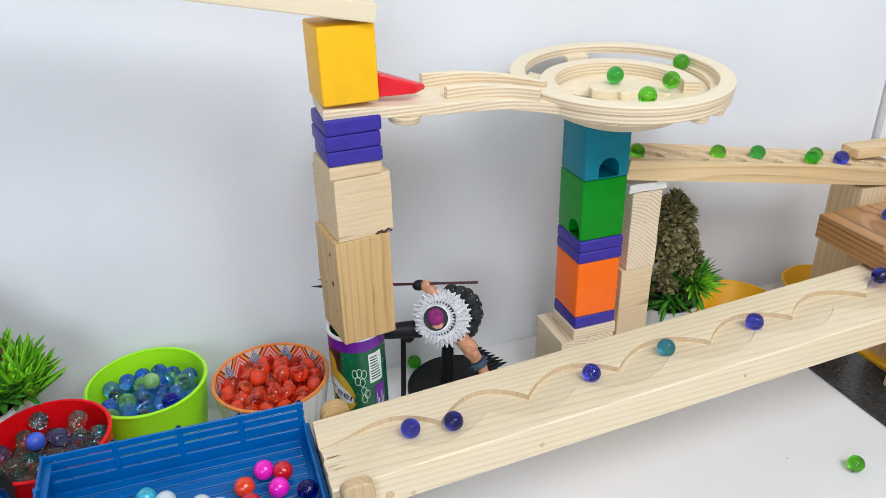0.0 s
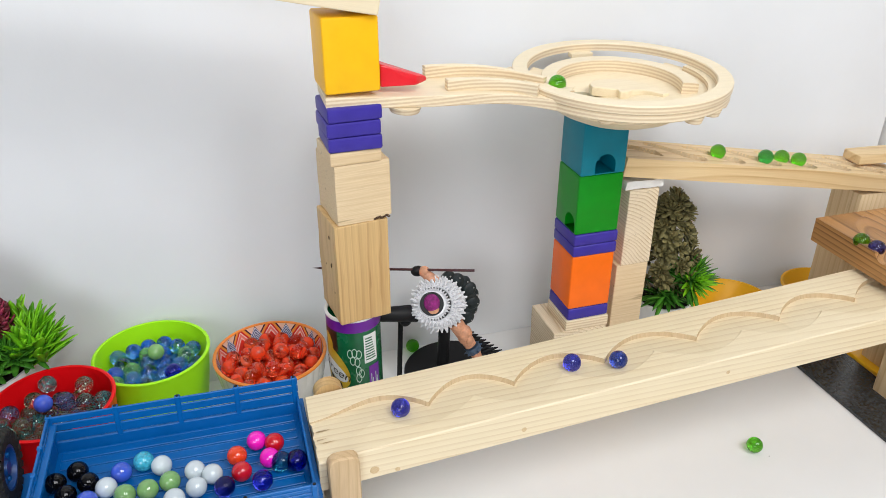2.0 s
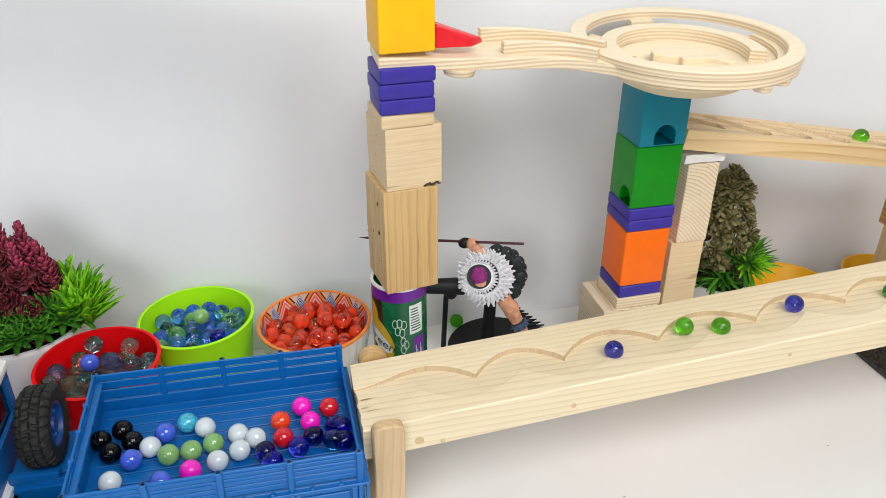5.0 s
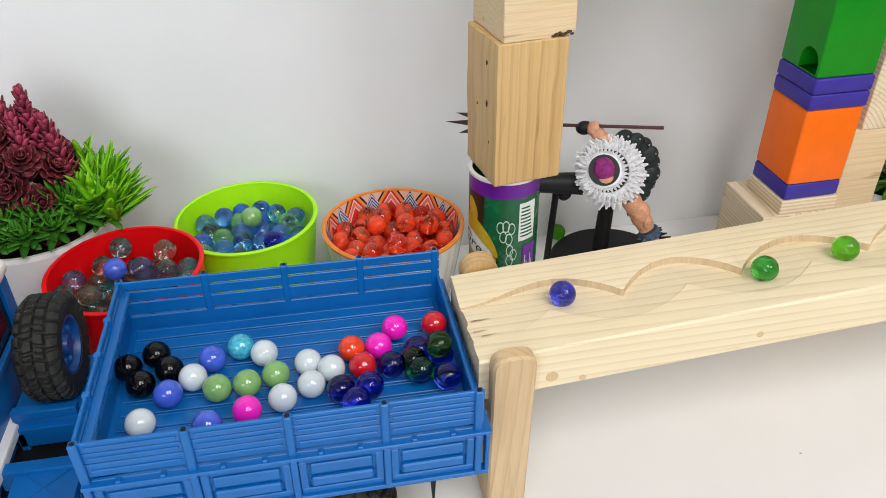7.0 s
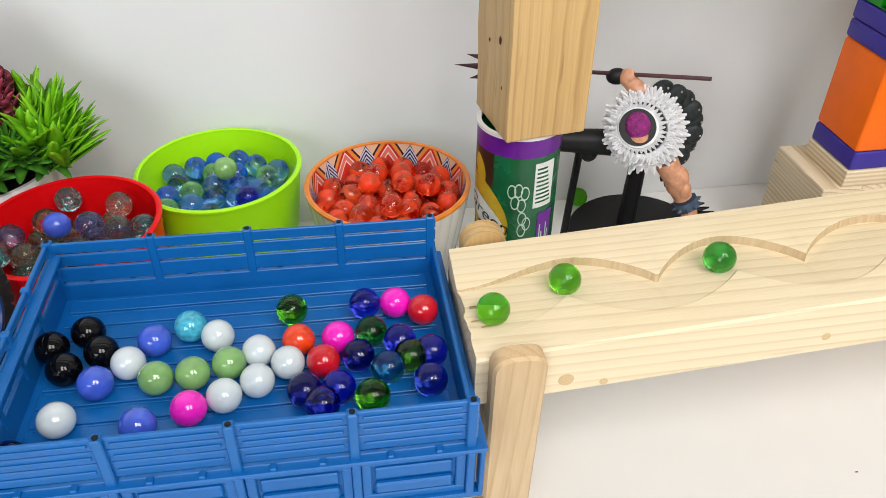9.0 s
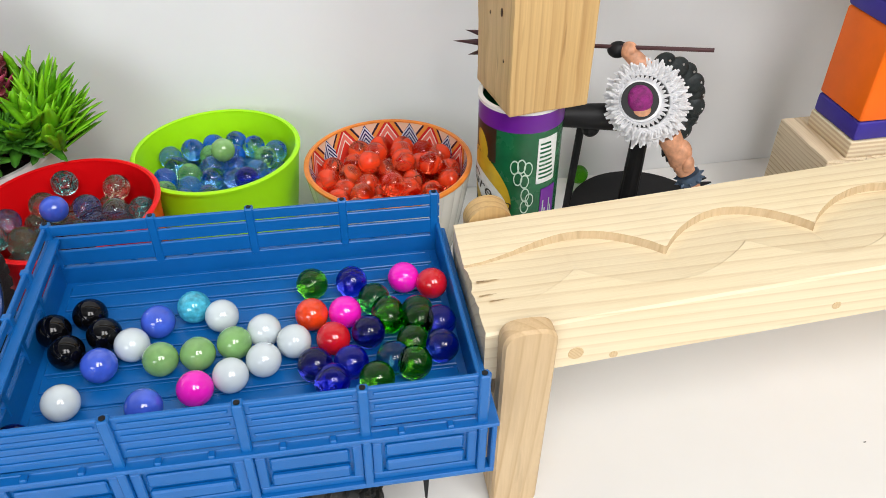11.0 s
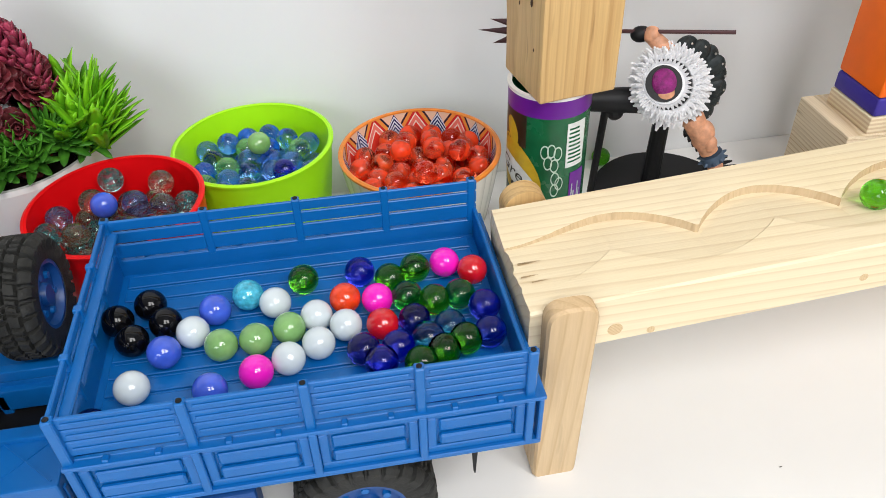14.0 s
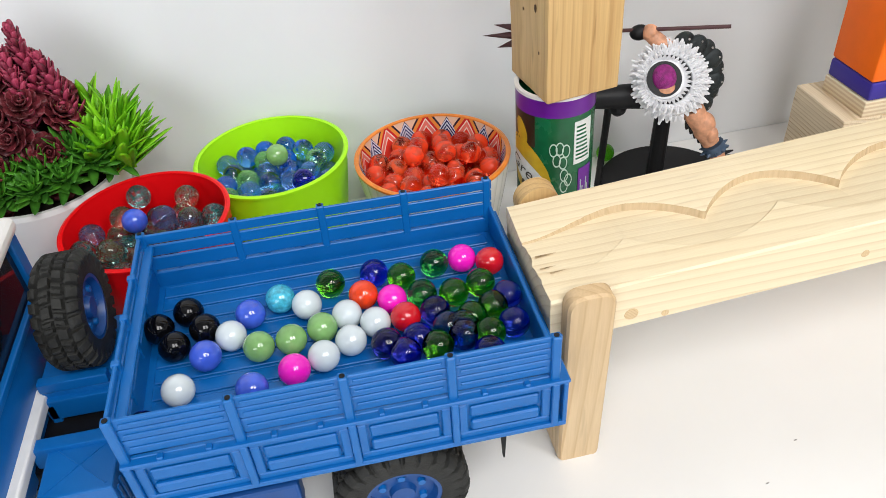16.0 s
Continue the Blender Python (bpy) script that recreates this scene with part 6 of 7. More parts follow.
    ('cobalt', [(0.00, 0.7000, 0.6000, 0.1920), (0.20, 0.6550, 0.5850, 0.1920), (0.30, 0.6280, 0.5450, 0.1780), (0.40, 0.6040, 0.5151, 0.1628), (0.60, 0.5860, 0.5179, 0.1617), (0.80, 0.5360, 0.5211, 0.1585), (1.00, 0.5110, 0.5152, 0.1570), (1.20, 0.4830, 0.5261, 0.1552), (1.40, 0.4370, 0.5160, 0.1523), (1.60, 0.4190, 0.5156, 0.1512), (1.80, 0.3820, 0.5280, 0.1488), (2.00, 0.3440, 0.5155, 0.1464), (2.20, 0.3170, 0.5204, 0.1447), (2.40, 0.2820, 0.5258, 0.1425), (2.60, 0.2550, 0.5154, 0.1408), (2.80, 0.2240, 0.5254, 0.1389), (3.00, 0.1860, 0.5176, 0.1365), (3.80, 0.0755, 0.5160, 0.1275), (3.90, 0.0580, 0.5160, 0.1160), (3.97, 0.0500, 0.5160, 0.1085), (4.40, 0.0628, 0.4988, 0.1085), (4.70, 0.0628, 0.4988, 0.1085), (5.50, 0.0628, 0.4988, 0.1085), (6.20, 0.0628, 0.4988, 0.1085), (7.00, 0.0613, 0.4978, 0.1085), (7.36, 0.0613, 0.4978, 0.1085), (7.75, 0.0579, 0.4957, 0.1085), (8.24, 0.0579, 0.4957, 0.1085), (8.52, 0.0578, 0.4948, 0.1085), (9.15, 0.0578, 0.4948, 0.1085), (9.50, 0.0614, 0.4982, 0.1085), (9.86, 0.0614, 0.4982, 0.1085), (10.08, 0.0598, 0.5005, 0.1085), (11.20, 0.0598, 0.5005, 0.1085), (12.00, 0.0622, 0.4952, 0.1085), (12.50, 0.0622, 0.4952, 0.1085), (12.78, 0.0607, 0.4961, 0.1085), (15.18, 0.0607, 0.4961, 0.1085), (15.50, 0.0611, 0.4957, 0.1085), (16.00, 0.0611, 0.4957, 0.1085)]),
    ('navy', [(0.00, 0.6970, 0.6739, 0.2301), (0.20, 0.7350, 0.6700, 0.2235), (0.26, 0.7450, 0.6760, 0.2218), (0.41, 0.7570, 0.6400, 0.2250), (0.56, 0.7550, 0.6000, 0.1920), (0.81, 0.7410, 0.5660, 0.1920), (1.50, 0.6550, 0.5660, 0.1920), (2.00, 0.6425, 0.5535, 0.1920), (2.50, 0.7410, 0.5660, 0.1920), (2.65, 0.6650, 0.5920, 0.1920), (2.85, 0.6400, 0.5520, 0.1880), (3.00, 0.6120, 0.5300, 0.1710), (3.58, 0.5110, 0.5152, 0.1570), (4.15, 0.4220, 0.5152, 0.1513), (4.72, 0.3330, 0.5150, 0.1457), (5.30, 0.2440, 0.5163, 0.1401), (5.40, 0.2280, 0.5235, 0.1391), (5.50, 0.2070, 0.5268, 0.1378), (5.60, 0.1880, 0.5186, 0.1366), (5.70, 0.1730, 0.5150, 0.1357), (5.80, 0.1580, 0.5181, 0.1347), (5.90, 0.1440, 0.5244, 0.1338), (6.00, 0.1250, 0.5271, 0.1326), (6.10, 0.1030, 0.5182, 0.1312), (6.20, 0.0800, 0.5127, 0.1298), (6.24, 0.0755, 0.5160, 0.1275), (6.34, 0.0580, 0.5160, 0.1160), (6.41, 0.0500, 0.5160, 0.1085), (6.84, 0.0490, 0.5226, 0.1085), (7.00, 0.0490, 0.5226, 0.1085), (7.36, 0.0490, 0.5226, 0.1085), (7.75, 0.0481, 0.5215, 0.1085), (8.24, 0.0481, 0.5215, 0.1085), (8.52, 0.0464, 0.5224, 0.1085), (9.15, 0.0464, 0.5224, 0.1085), (9.50, 0.0524, 0.5277, 0.1085), (9.86, 0.0524, 0.5277, 0.1085), (10.08, 0.0300, 0.4690, 0.1085), (11.20, 0.0300, 0.4690, 0.1085), (12.00, 0.0300, 0.4690, 0.1085), (12.50, 0.0300, 0.4690, 0.1085), (12.78, 0.0300, 0.4690, 0.1085), (15.18, 0.0300, 0.4690, 0.1085), (15.50, 0.0350, 0.4941, 0.1085), (16.00, 0.0350, 0.4941, 0.1085)]),
    ('green', [(0.00, 0.6540, 0.6727, 0.2375), (0.20, 0.6630, 0.6824, 0.2360), (0.40, 0.6830, 0.6704, 0.2325), (0.60, 0.6990, 0.6763, 0.2297), (0.80, 0.7550, 0.6827, 0.2200), (0.95, 0.7570, 0.6400, 0.2250), (1.10, 0.7550, 0.6000, 0.1920), (1.35, 0.7050, 0.5840, 0.1920), (2.00, 0.6400, 0.5705, 0.1920), (2.50, 0.7050, 0.5840, 0.1920), (2.65, 0.7050, 0.5840, 0.1920), (3.00, 0.6650, 0.5920, 0.1920), (3.20, 0.6400, 0.5520, 0.1880), (3.35, 0.6120, 0.5300, 0.1710), (3.83, 0.5268, 0.5165, 0.1579), (4.32, 0.4535, 0.5233, 0.1533), (4.81, 0.3803, 0.5279, 0.1487), (5.30, 0.3070, 0.5252, 0.1441), (5.40, 0.2810, 0.5256, 0.1425), (5.50, 0.2740, 0.5222, 0.1420), (5.60, 0.2570, 0.5157, 0.1410), (5.70, 0.2390, 0.5174, 0.1398), (5.80, 0.2180, 0.5267, 0.1385), (5.90, 0.1990, 0.5247, 0.1373), (6.00, 0.1830, 0.5170, 0.1363), (6.10, 0.1710, 0.5152, 0.1355), (6.20, 0.1570, 0.5186, 0.1347), (6.30, 0.1380, 0.5266, 0.1335), (6.40, 0.1220, 0.5267, 0.1324), (6.50, 0.1140, 0.5241, 0.1319), (6.60, 0.1000, 0.5170, 0.1311), (6.76, 0.0755, 0.5160, 0.1275), (6.86, 0.0580, 0.5160, 0.1160), (6.93, 0.0500, 0.5160, 0.1085), (7.36, 0.0325, 0.4919, 0.1085), (7.75, 0.0326, 0.4898, 0.1085), (8.24, 0.0326, 0.4898, 0.1085), (8.52, 0.0308, 0.4888, 0.1085), (9.15, 0.0308, 0.4888, 0.1085), (9.50, 0.0232, 0.4869, 0.1085), (9.86, 0.0232, 0.4869, 0.1085), (10.08, 0.0286, 0.4855, 0.1085), (11.20, 0.0286, 0.4855, 0.1085), (12.00, 0.0258, 0.4862, 0.1085), (12.50, 0.0258, 0.4862, 0.1085), (12.78, 0.0254, 0.4833, 0.1085), (15.18, 0.0254, 0.4833, 0.1085), (15.50, 0.0206, 0.4901, 0.1085), (16.00, 0.0206, 0.4901, 0.1085)]),
    ('green', [(0.00, 0.6690, 0.6838, 0.2349), (0.20, 0.7140, 0.6820, 0.2271), (0.40, 0.7440, 0.6799, 0.2219), (0.56, 0.7570, 0.6400, 0.2250), (0.71, 0.7550, 0.6000, 0.1920), (0.96, 0.7410, 0.6020, 0.1920), (2.92, 0.7410, 0.6020, 0.1920), (3.27, 0.6650, 0.5920, 0.1920), (3.47, 0.6400, 0.5520, 0.1880), (3.62, 0.6120, 0.5300, 0.1710), (4.04, 0.5370, 0.5216, 0.1586), (4.46, 0.4740, 0.5277, 0.1546), (4.88, 0.4110, 0.5183, 0.1507), (5.30, 0.3480, 0.5159, 0.1467), (5.40, 0.3400, 0.5149, 0.1462), (5.50, 0.3310, 0.5154, 0.1456), (5.60, 0.3150, 0.5214, 0.1446), (5.70, 0.2970, 0.5274, 0.1435), (5.80, 0.2780, 0.5241, 0.1423), (5.90, 0.2630, 0.5166, 0.1413), (6.00, 0.2550, 0.5154, 0.1408), (6.10, 0.2410, 0.5170, 0.1399), (6.20, 0.2250, 0.5250, 0.1389), (6.30, 0.1980, 0.5242, 0.1372), (6.40, 0.1800, 0.5163, 0.1361), (6.50, 0.1630, 0.5159, 0.1350), (6.60, 0.1500, 0.5218, 0.1342), (6.80, 0.1120, 0.5231, 0.1318), (6.93, 0.0755, 0.5160, 0.1275), (6.99, 0.0600, 0.5170, 0.1160), (7.04, 0.0520, 0.5185, 0.1085), (7.36, 0.0470, 0.5225, 0.1085), (7.58, 0.0301, 0.5377, 0.1085), (7.75, 0.0107, 0.5510, 0.1085), (8.24, 0.0107, 0.5510, 0.1085), (8.52, -0.0057, 0.5521, 0.1085), (9.15, -0.0057, 0.5521, 0.1085), (9.50, 0.0069, 0.5526, 0.1085), (9.86, 0.0069, 0.5526, 0.1085), (10.08, 0.0023, 0.5543, 0.1085), (11.20, 0.0023, 0.5543, 0.1085), (12.00, -0.0199, 0.5530, 0.1085), (12.50, -0.0199, 0.5530, 0.1085), (12.78, -0.0266, 0.5531, 0.1085), (15.18, -0.0266, 0.5531, 0.1085), (15.50, -0.0274, 0.5517, 0.1085), (16.00, -0.0274, 0.5517, 0.1085)]),
    ('green_dark', [(0.00, 0.5880, 0.6823, 0.2489), (0.20, 0.6240, 0.6838, 0.2427), (0.40, 0.6370, 0.6747, 0.2404), (0.60, 0.6650, 0.6835, 0.2356), (0.80, 0.6930, 0.6699, 0.2308), (1.00, 0.7020, 0.6797, 0.2292), (1.20, 0.7540, 0.6833, 0.2202), (1.35, 0.7570, 0.6400, 0.2250), (1.50, 0.7550, 0.6000, 0.1920), (1.75, 0.7410, 0.5660, 0.1920), (4.03, 0.7410, 0.5660, 0.1920), (4.38, 0.6650, 0.5920, 0.1920), (4.58, 0.6400, 0.5520, 0.1880), (4.73, 0.6120, 0.5300, 0.1710), (5.30, 0.5140, 0.5147, 0.1571), (5.40, 0.5090, 0.5155, 0.1568), (5.50, 0.5010, 0.5176, 0.1563), (5.60, 0.4840, 0.5258, 0.1553), (5.70, 0.4570, 0.5249, 0.1536), (5.80, 0.4390, 0.5163, 0.1524), (5.90, 0.4240, 0.5149, 0.1515), (6.00, 0.4210, 0.5153, 0.1513), (6.10, 0.4090, 0.5193, 0.1505), (6.20, 0.3890, 0.5271, 0.1493), (6.30, 0.3630, 0.5232, 0.1476), (6.40, 0.3450, 0.5156, 0.1465), (6.50, 0.3360, 0.5142, 0.1459), (6.60, 0.3280, 0.5159, 0.1454), (6.80, 0.2960, 0.5275, 0.1434), (7.00, 0.2600, 0.5161, 0.1411), (7.20, 0.2390, 0.5174, 0.1398), (7.40, 0.2010, 0.5256, 0.1374), (7.60, 0.1710, 0.5152, 0.1355), (7.80, 0.1400, 0.5260, 0.1336), (8.00, 0.1130, 0.5236, 0.1319), (8.20, 0.0810, 0.5127, 0.1299), (8.24, 0.0755, 0.5160, 0.1275), (8.30, 0.0600, 0.5170, 0.1160), (8.35, 0.0520, 0.5185, 0.1085), (8.52, 0.0331, 0.5302, 0.1085), (9.15, 0.0331, 0.5302, 0.1085), (9.50, 0.0324, 0.5307, 0.1085), (9.86, 0.0324, 0.5307, 0.1085), (10.08, 0.0321, 0.5378, 0.1085), (11.20, 0.0321, 0.5378, 0.1085), (12.00, 0.0282, 0.5287, 0.1085), (12.50, 0.0282, 0.5287, 0.1085), (12.78, 0.0250, 0.5293, 0.1085), (15.18, 0.0250, 0.5293, 0.1085), (15.50, 0.0199, 0.5295, 0.1085), (16.00, 0.0199, 0.5295, 0.1085)]),
    ('green', [(0.00, 0.5330, 0.6781, 0.2584), (0.20, 0.5770, 0.6804, 0.2508), (0.40, 0.5910, 0.6795, 0.2484), (0.60, 0.6210, 0.6823, 0.2432), (0.80, 0.6430, 0.6690, 0.2394), (1.00, 0.6580, 0.6773, 0.2368), (1.20, 0.7080, 0.6839, 0.2282), (1.40, 0.7280, 0.6684, 0.2247), (1.51, 0.7450, 0.6760, 0.2218), (1.66, 0.7570, 0.6400, 0.2250), (1.81, 0.7550, 0.6000, 0.1920), (2.06, 0.7050, 0.5840, 0.1920), (4.25, 0.7050, 0.5840, 0.1920), (4.60, 0.6650, 0.5920, 0.1920), (4.80, 0.6400, 0.5520, 0.1880), (4.95, 0.6120, 0.5300, 0.1710), (5.22, 0.5607, 0.5275, 0.1601), (5.48, 0.5215, 0.5156, 0.1576), (5.74, 0.4823, 0.5263, 0.1551), (6.00, 0.4430, 0.5182, 0.1527), (6.20, 0.4220, 0.5152, 0.1513), (6.40, 0.3990, 0.5239, 0.1499), (6.60, 0.3690, 0.5258, 0.1480), (6.80, 0.3400, 0.5149, 0.1462), (7.00, 0.3160, 0.5209, 0.1447), (7.20, 0.2820, 0.5258, 0.1425), (7.40, 0.2500, 0.5148, 0.1405), (7.60, 0.2170, 0.5269, 0.1384), (7.80, 0.1800, 0.5163, 0.1361), (8.00, 0.1560, 0.5191, 0.1346), (8.20, 0.1200, 0.5264, 0.1323), (8.40, 0.0830, 0.5128, 0.1300), (8.44, 0.0755, 0.5160, 0.1275), (8.50, 0.0600, 0.5170, 0.1160), (8.55, 0.0520, 0.5185, 0.1085), (8.72, 0.0503, 0.5112, 0.1085), (9.15, 0.0503, 0.5112, 0.1085), (9.50, 0.0470, 0.4901, 0.1085), (9.86, 0.0470, 0.4901, 0.1085), (10.08, 0.0462, 0.4922, 0.1085), (11.20, 0.0462, 0.4922, 0.1085), (12.00, 0.0484, 0.4890, 0.1085), (12.50, 0.0484, 0.4890, 0.1085), (12.78, 0.0484, 0.4940, 0.1085), (15.18, 0.0484, 0.4940, 0.1085), (15.50, 0.0415, 0.5055, 0.1085), (16.00, 0.0415, 0.5055, 0.1085)]),
    ('green', [(0.00, 0.4310, 0.6710, 0.2761), (0.20, 0.4590, 0.6839, 0.2712), (0.40, 0.4680, 0.6765, 0.2697), (0.60, 0.4920, 0.6791, 0.2655), (0.80, 0.4990, 0.6839, 0.2643), (1.00, 0.5360, 0.6813, 0.2579), (1.20, 0.5430, 0.6838, 0.2567), (1.40, 0.5740, 0.6771, 0.2513), (1.60, 0.5820, 0.6838, 0.2500), (1.80, 0.6230, 0.6835, 0.2429), (2.00, 0.6370, 0.6747, 0.2404), (2.20, 0.6660, 0.6838, 0.2354), (2.40, 0.6990, 0.6763, 0.2297), (2.60, 0.7260, 0.6695, 0.2251), (2.72, 0.7450, 0.6760, 0.2218), (2.87, 0.7570, 0.6400, 0.2250), (3.02, 0.7550, 0.6000, 0.1920), (3.27, 0.7410, 0.6020, 0.1920), (4.97, 0.7410, 0.6020, 0.1920), (5.32, 0.6650, 0.5920, 0.1920), (5.52, 0.6400, 0.5520, 0.1880), (5.67, 0.6120, 0.5300, 0.1710), (6.20, 0.5200, 0.5153, 0.1575), (6.73, 0.4400, 0.5166, 0.1525), (7.27, 0.3600, 0.5218, 0.1474), (7.80, 0.2800, 0.5251, 0.1424), (8.00, 0.2530, 0.5151, 0.1407), (8.20, 0.2210, 0.5261, 0.1387), (8.40, 0.1790, 0.5160, 0.1360), (8.60, 0.1520, 0.5209, 0.1343), (8.80, 0.1200, 0.5264, 0.1323), (9.00, 0.0900, 0.5137, 0.1304), (9.07, 0.0755, 0.5160, 0.1275), (9.13, 0.0600, 0.5170, 0.1160), (9.18, 0.0520, 0.5185, 0.1085), (9.50, 0.0489, 0.5062, 0.1085), (9.86, 0.0489, 0.5062, 0.1085), (10.08, 0.0474, 0.5052, 0.1085), (11.20, 0.0474, 0.5052, 0.1085), (12.00, 0.0468, 0.5013, 0.1085), (12.50, 0.0468, 0.5013, 0.1085), (12.78, 0.0372, 0.4890, 0.1085), (15.18, 0.0372, 0.4890, 0.1085), (15.50, 0.0363, 0.5256, 0.1085), (16.00, 0.0363, 0.5256, 0.1085)]),
    ('green', [(0.00, 0.4020, 0.6760, 0.2840), (0.25, 0.4050, 0.6760, 0.2840), (0.40, 0.4440, 0.6721, 0.2738), (0.60, 0.4640, 0.6809, 0.2704), (0.80, 0.4900, 0.6768, 0.2659), (1.00, 0.4950, 0.6820, 0.2650), (1.20, 0.5320, 0.6769, 0.2586), (1.40, 0.5390, 0.6834, 0.2574), (1.60, 0.5740, 0.6771, 0.2513), (1.80, 0.5840, 0.6840, 0.2496), (2.00, 0.6180, 0.6795, 0.2437), (2.20, 0.6440, 0.6685, 0.2392), (2.40, 0.6600, 0.6796, 0.2365), (2.60, 0.7060, 0.6831, 0.2285), (2.84, 0.7450, 0.6760, 0.2218), (2.99, 0.7570, 0.6400, 0.2250), (3.14, 0.7550, 0.6000, 0.1920), (3.39, 0.7050, 0.5480, 0.1920), (5.25, 0.7050, 0.5480, 0.1920), (5.60, 0.6650, 0.5920, 0.1920), (5.80, 0.6400, 0.5520, 0.1880), (5.95, 0.6120, 0.5300, 0.1710), (6.46, 0.5232, 0.5159, 0.1577), (6.98, 0.4465, 0.5200, 0.1529), (7.49, 0.3698, 0.5261, 0.1481), (8.00, 0.2930, 0.5278, 0.1432), (8.20, 0.2600, 0.5161, 0.1411), (8.40, 0.2370, 0.5184, 0.1397), (8.60, 0.1930, 0.5215, 0.1369), (8.80, 0.1620, 0.5162, 0.1350), (9.00, 0.1280, 0.5272, 0.1328), (9.20, 0.0950, 0.5152, 0.1307), (9.27, 0.0755, 0.5160, 0.1275), (9.33, 0.0600, 0.5170, 0.1160), (9.38, 0.0520, 0.5185, 0.1085), (9.55, 0.0400, 0.5204, 0.1085), (9.86, 0.0400, 0.5204, 0.1085), (10.08, 0.0377, 0.5231, 0.1085), (11.20, 0.0377, 0.5231, 0.1085), (12.00, 0.0413, 0.5201, 0.1085), (12.50, 0.0413, 0.5201, 0.1085), (12.78, 0.0382, 0.5236, 0.1085), (15.18, 0.0382, 0.5236, 0.1085), (15.50, 0.0112, 0.5462, 0.1085), (16.00, 0.0112, 0.5462, 0.1085)]),
    ('green_dark', [(0.00, 0.4034, 0.6772, 0.3525), (0.20, 0.3728, 0.6711, 0.3525), (0.32, 0.3740, 0.6700, 0.3400), (0.40, 0.3770, 0.6700, 0.3000), (0.48, 0.4020, 0.6760, 0.2840), (0.60, 0.4310, 0.6710, 0.2761), (0.80, 0.4740, 0.6700, 0.2686), (1.00, 0.4880, 0.6744, 0.2662), (1.20, 0.5020, 0.6836, 0.2638), (1.40, 0.5320, 0.6769, 0.2586), (1.60, 0.5390, 0.6834, 0.2574), (1.80, 0.5670, 0.6697, 0.2526), (2.00, 0.5940, 0.6760, 0.2479), (2.20, 0.6070, 0.6686, 0.2456), (2.40, 0.6480, 0.6682, 0.2385), (2.60, 0.6550, 0.6738, 0.2373), (2.80, 0.7000, 0.6775, 0.2295), (3.08, 0.7450, 0.6760, 0.2218), (3.23, 0.7570, 0.6400, 0.2250), (3.38, 0.7550, 0.6000, 0.1920), (3.63, 0.7410, 0.5660, 0.1920), (5.73, 0.7410, 0.5660, 0.1920), (6.08, 0.6650, 0.5920, 0.1920), (6.28, 0.6400, 0.5520, 0.1880), (6.43, 0.6120, 0.5300, 0.1710), (6.97, 0.5185, 0.5150, 0.1574), (7.51, 0.4370, 0.5160, 0.1523), (8.06, 0.3555, 0.5197, 0.1472), (8.60, 0.2740, 0.5222, 0.1420), (8.80, 0.2470, 0.5156, 0.1403), (9.00, 0.2060, 0.5267, 0.1377), (9.20, 0.1770, 0.5155, 0.1359), (9.40, 0.1500, 0.5218, 0.1342), (9.60, 0.1180, 0.5255, 0.1322), (9.80, 0.0860, 0.5129, 0.1302), (9.87, 0.0755, 0.5160, 0.1275), (9.93, 0.0600, 0.5170, 0.1160), (9.98, 0.0520, 0.5185, 0.1085), (10.15, 0.0519, 0.5252, 0.1085), (11.20, 0.0519, 0.5252, 0.1085), (12.00, 0.0534, 0.5233, 0.1085), (12.50, 0.0534, 0.5233, 0.1085), (12.78, 0.0514, 0.5249, 0.1085), (15.18, 0.0514, 0.5249, 0.1085), (15.50, 0.0308, 0.5523, 0.1085), (16.00, 0.0308, 0.5523, 0.1085)]),
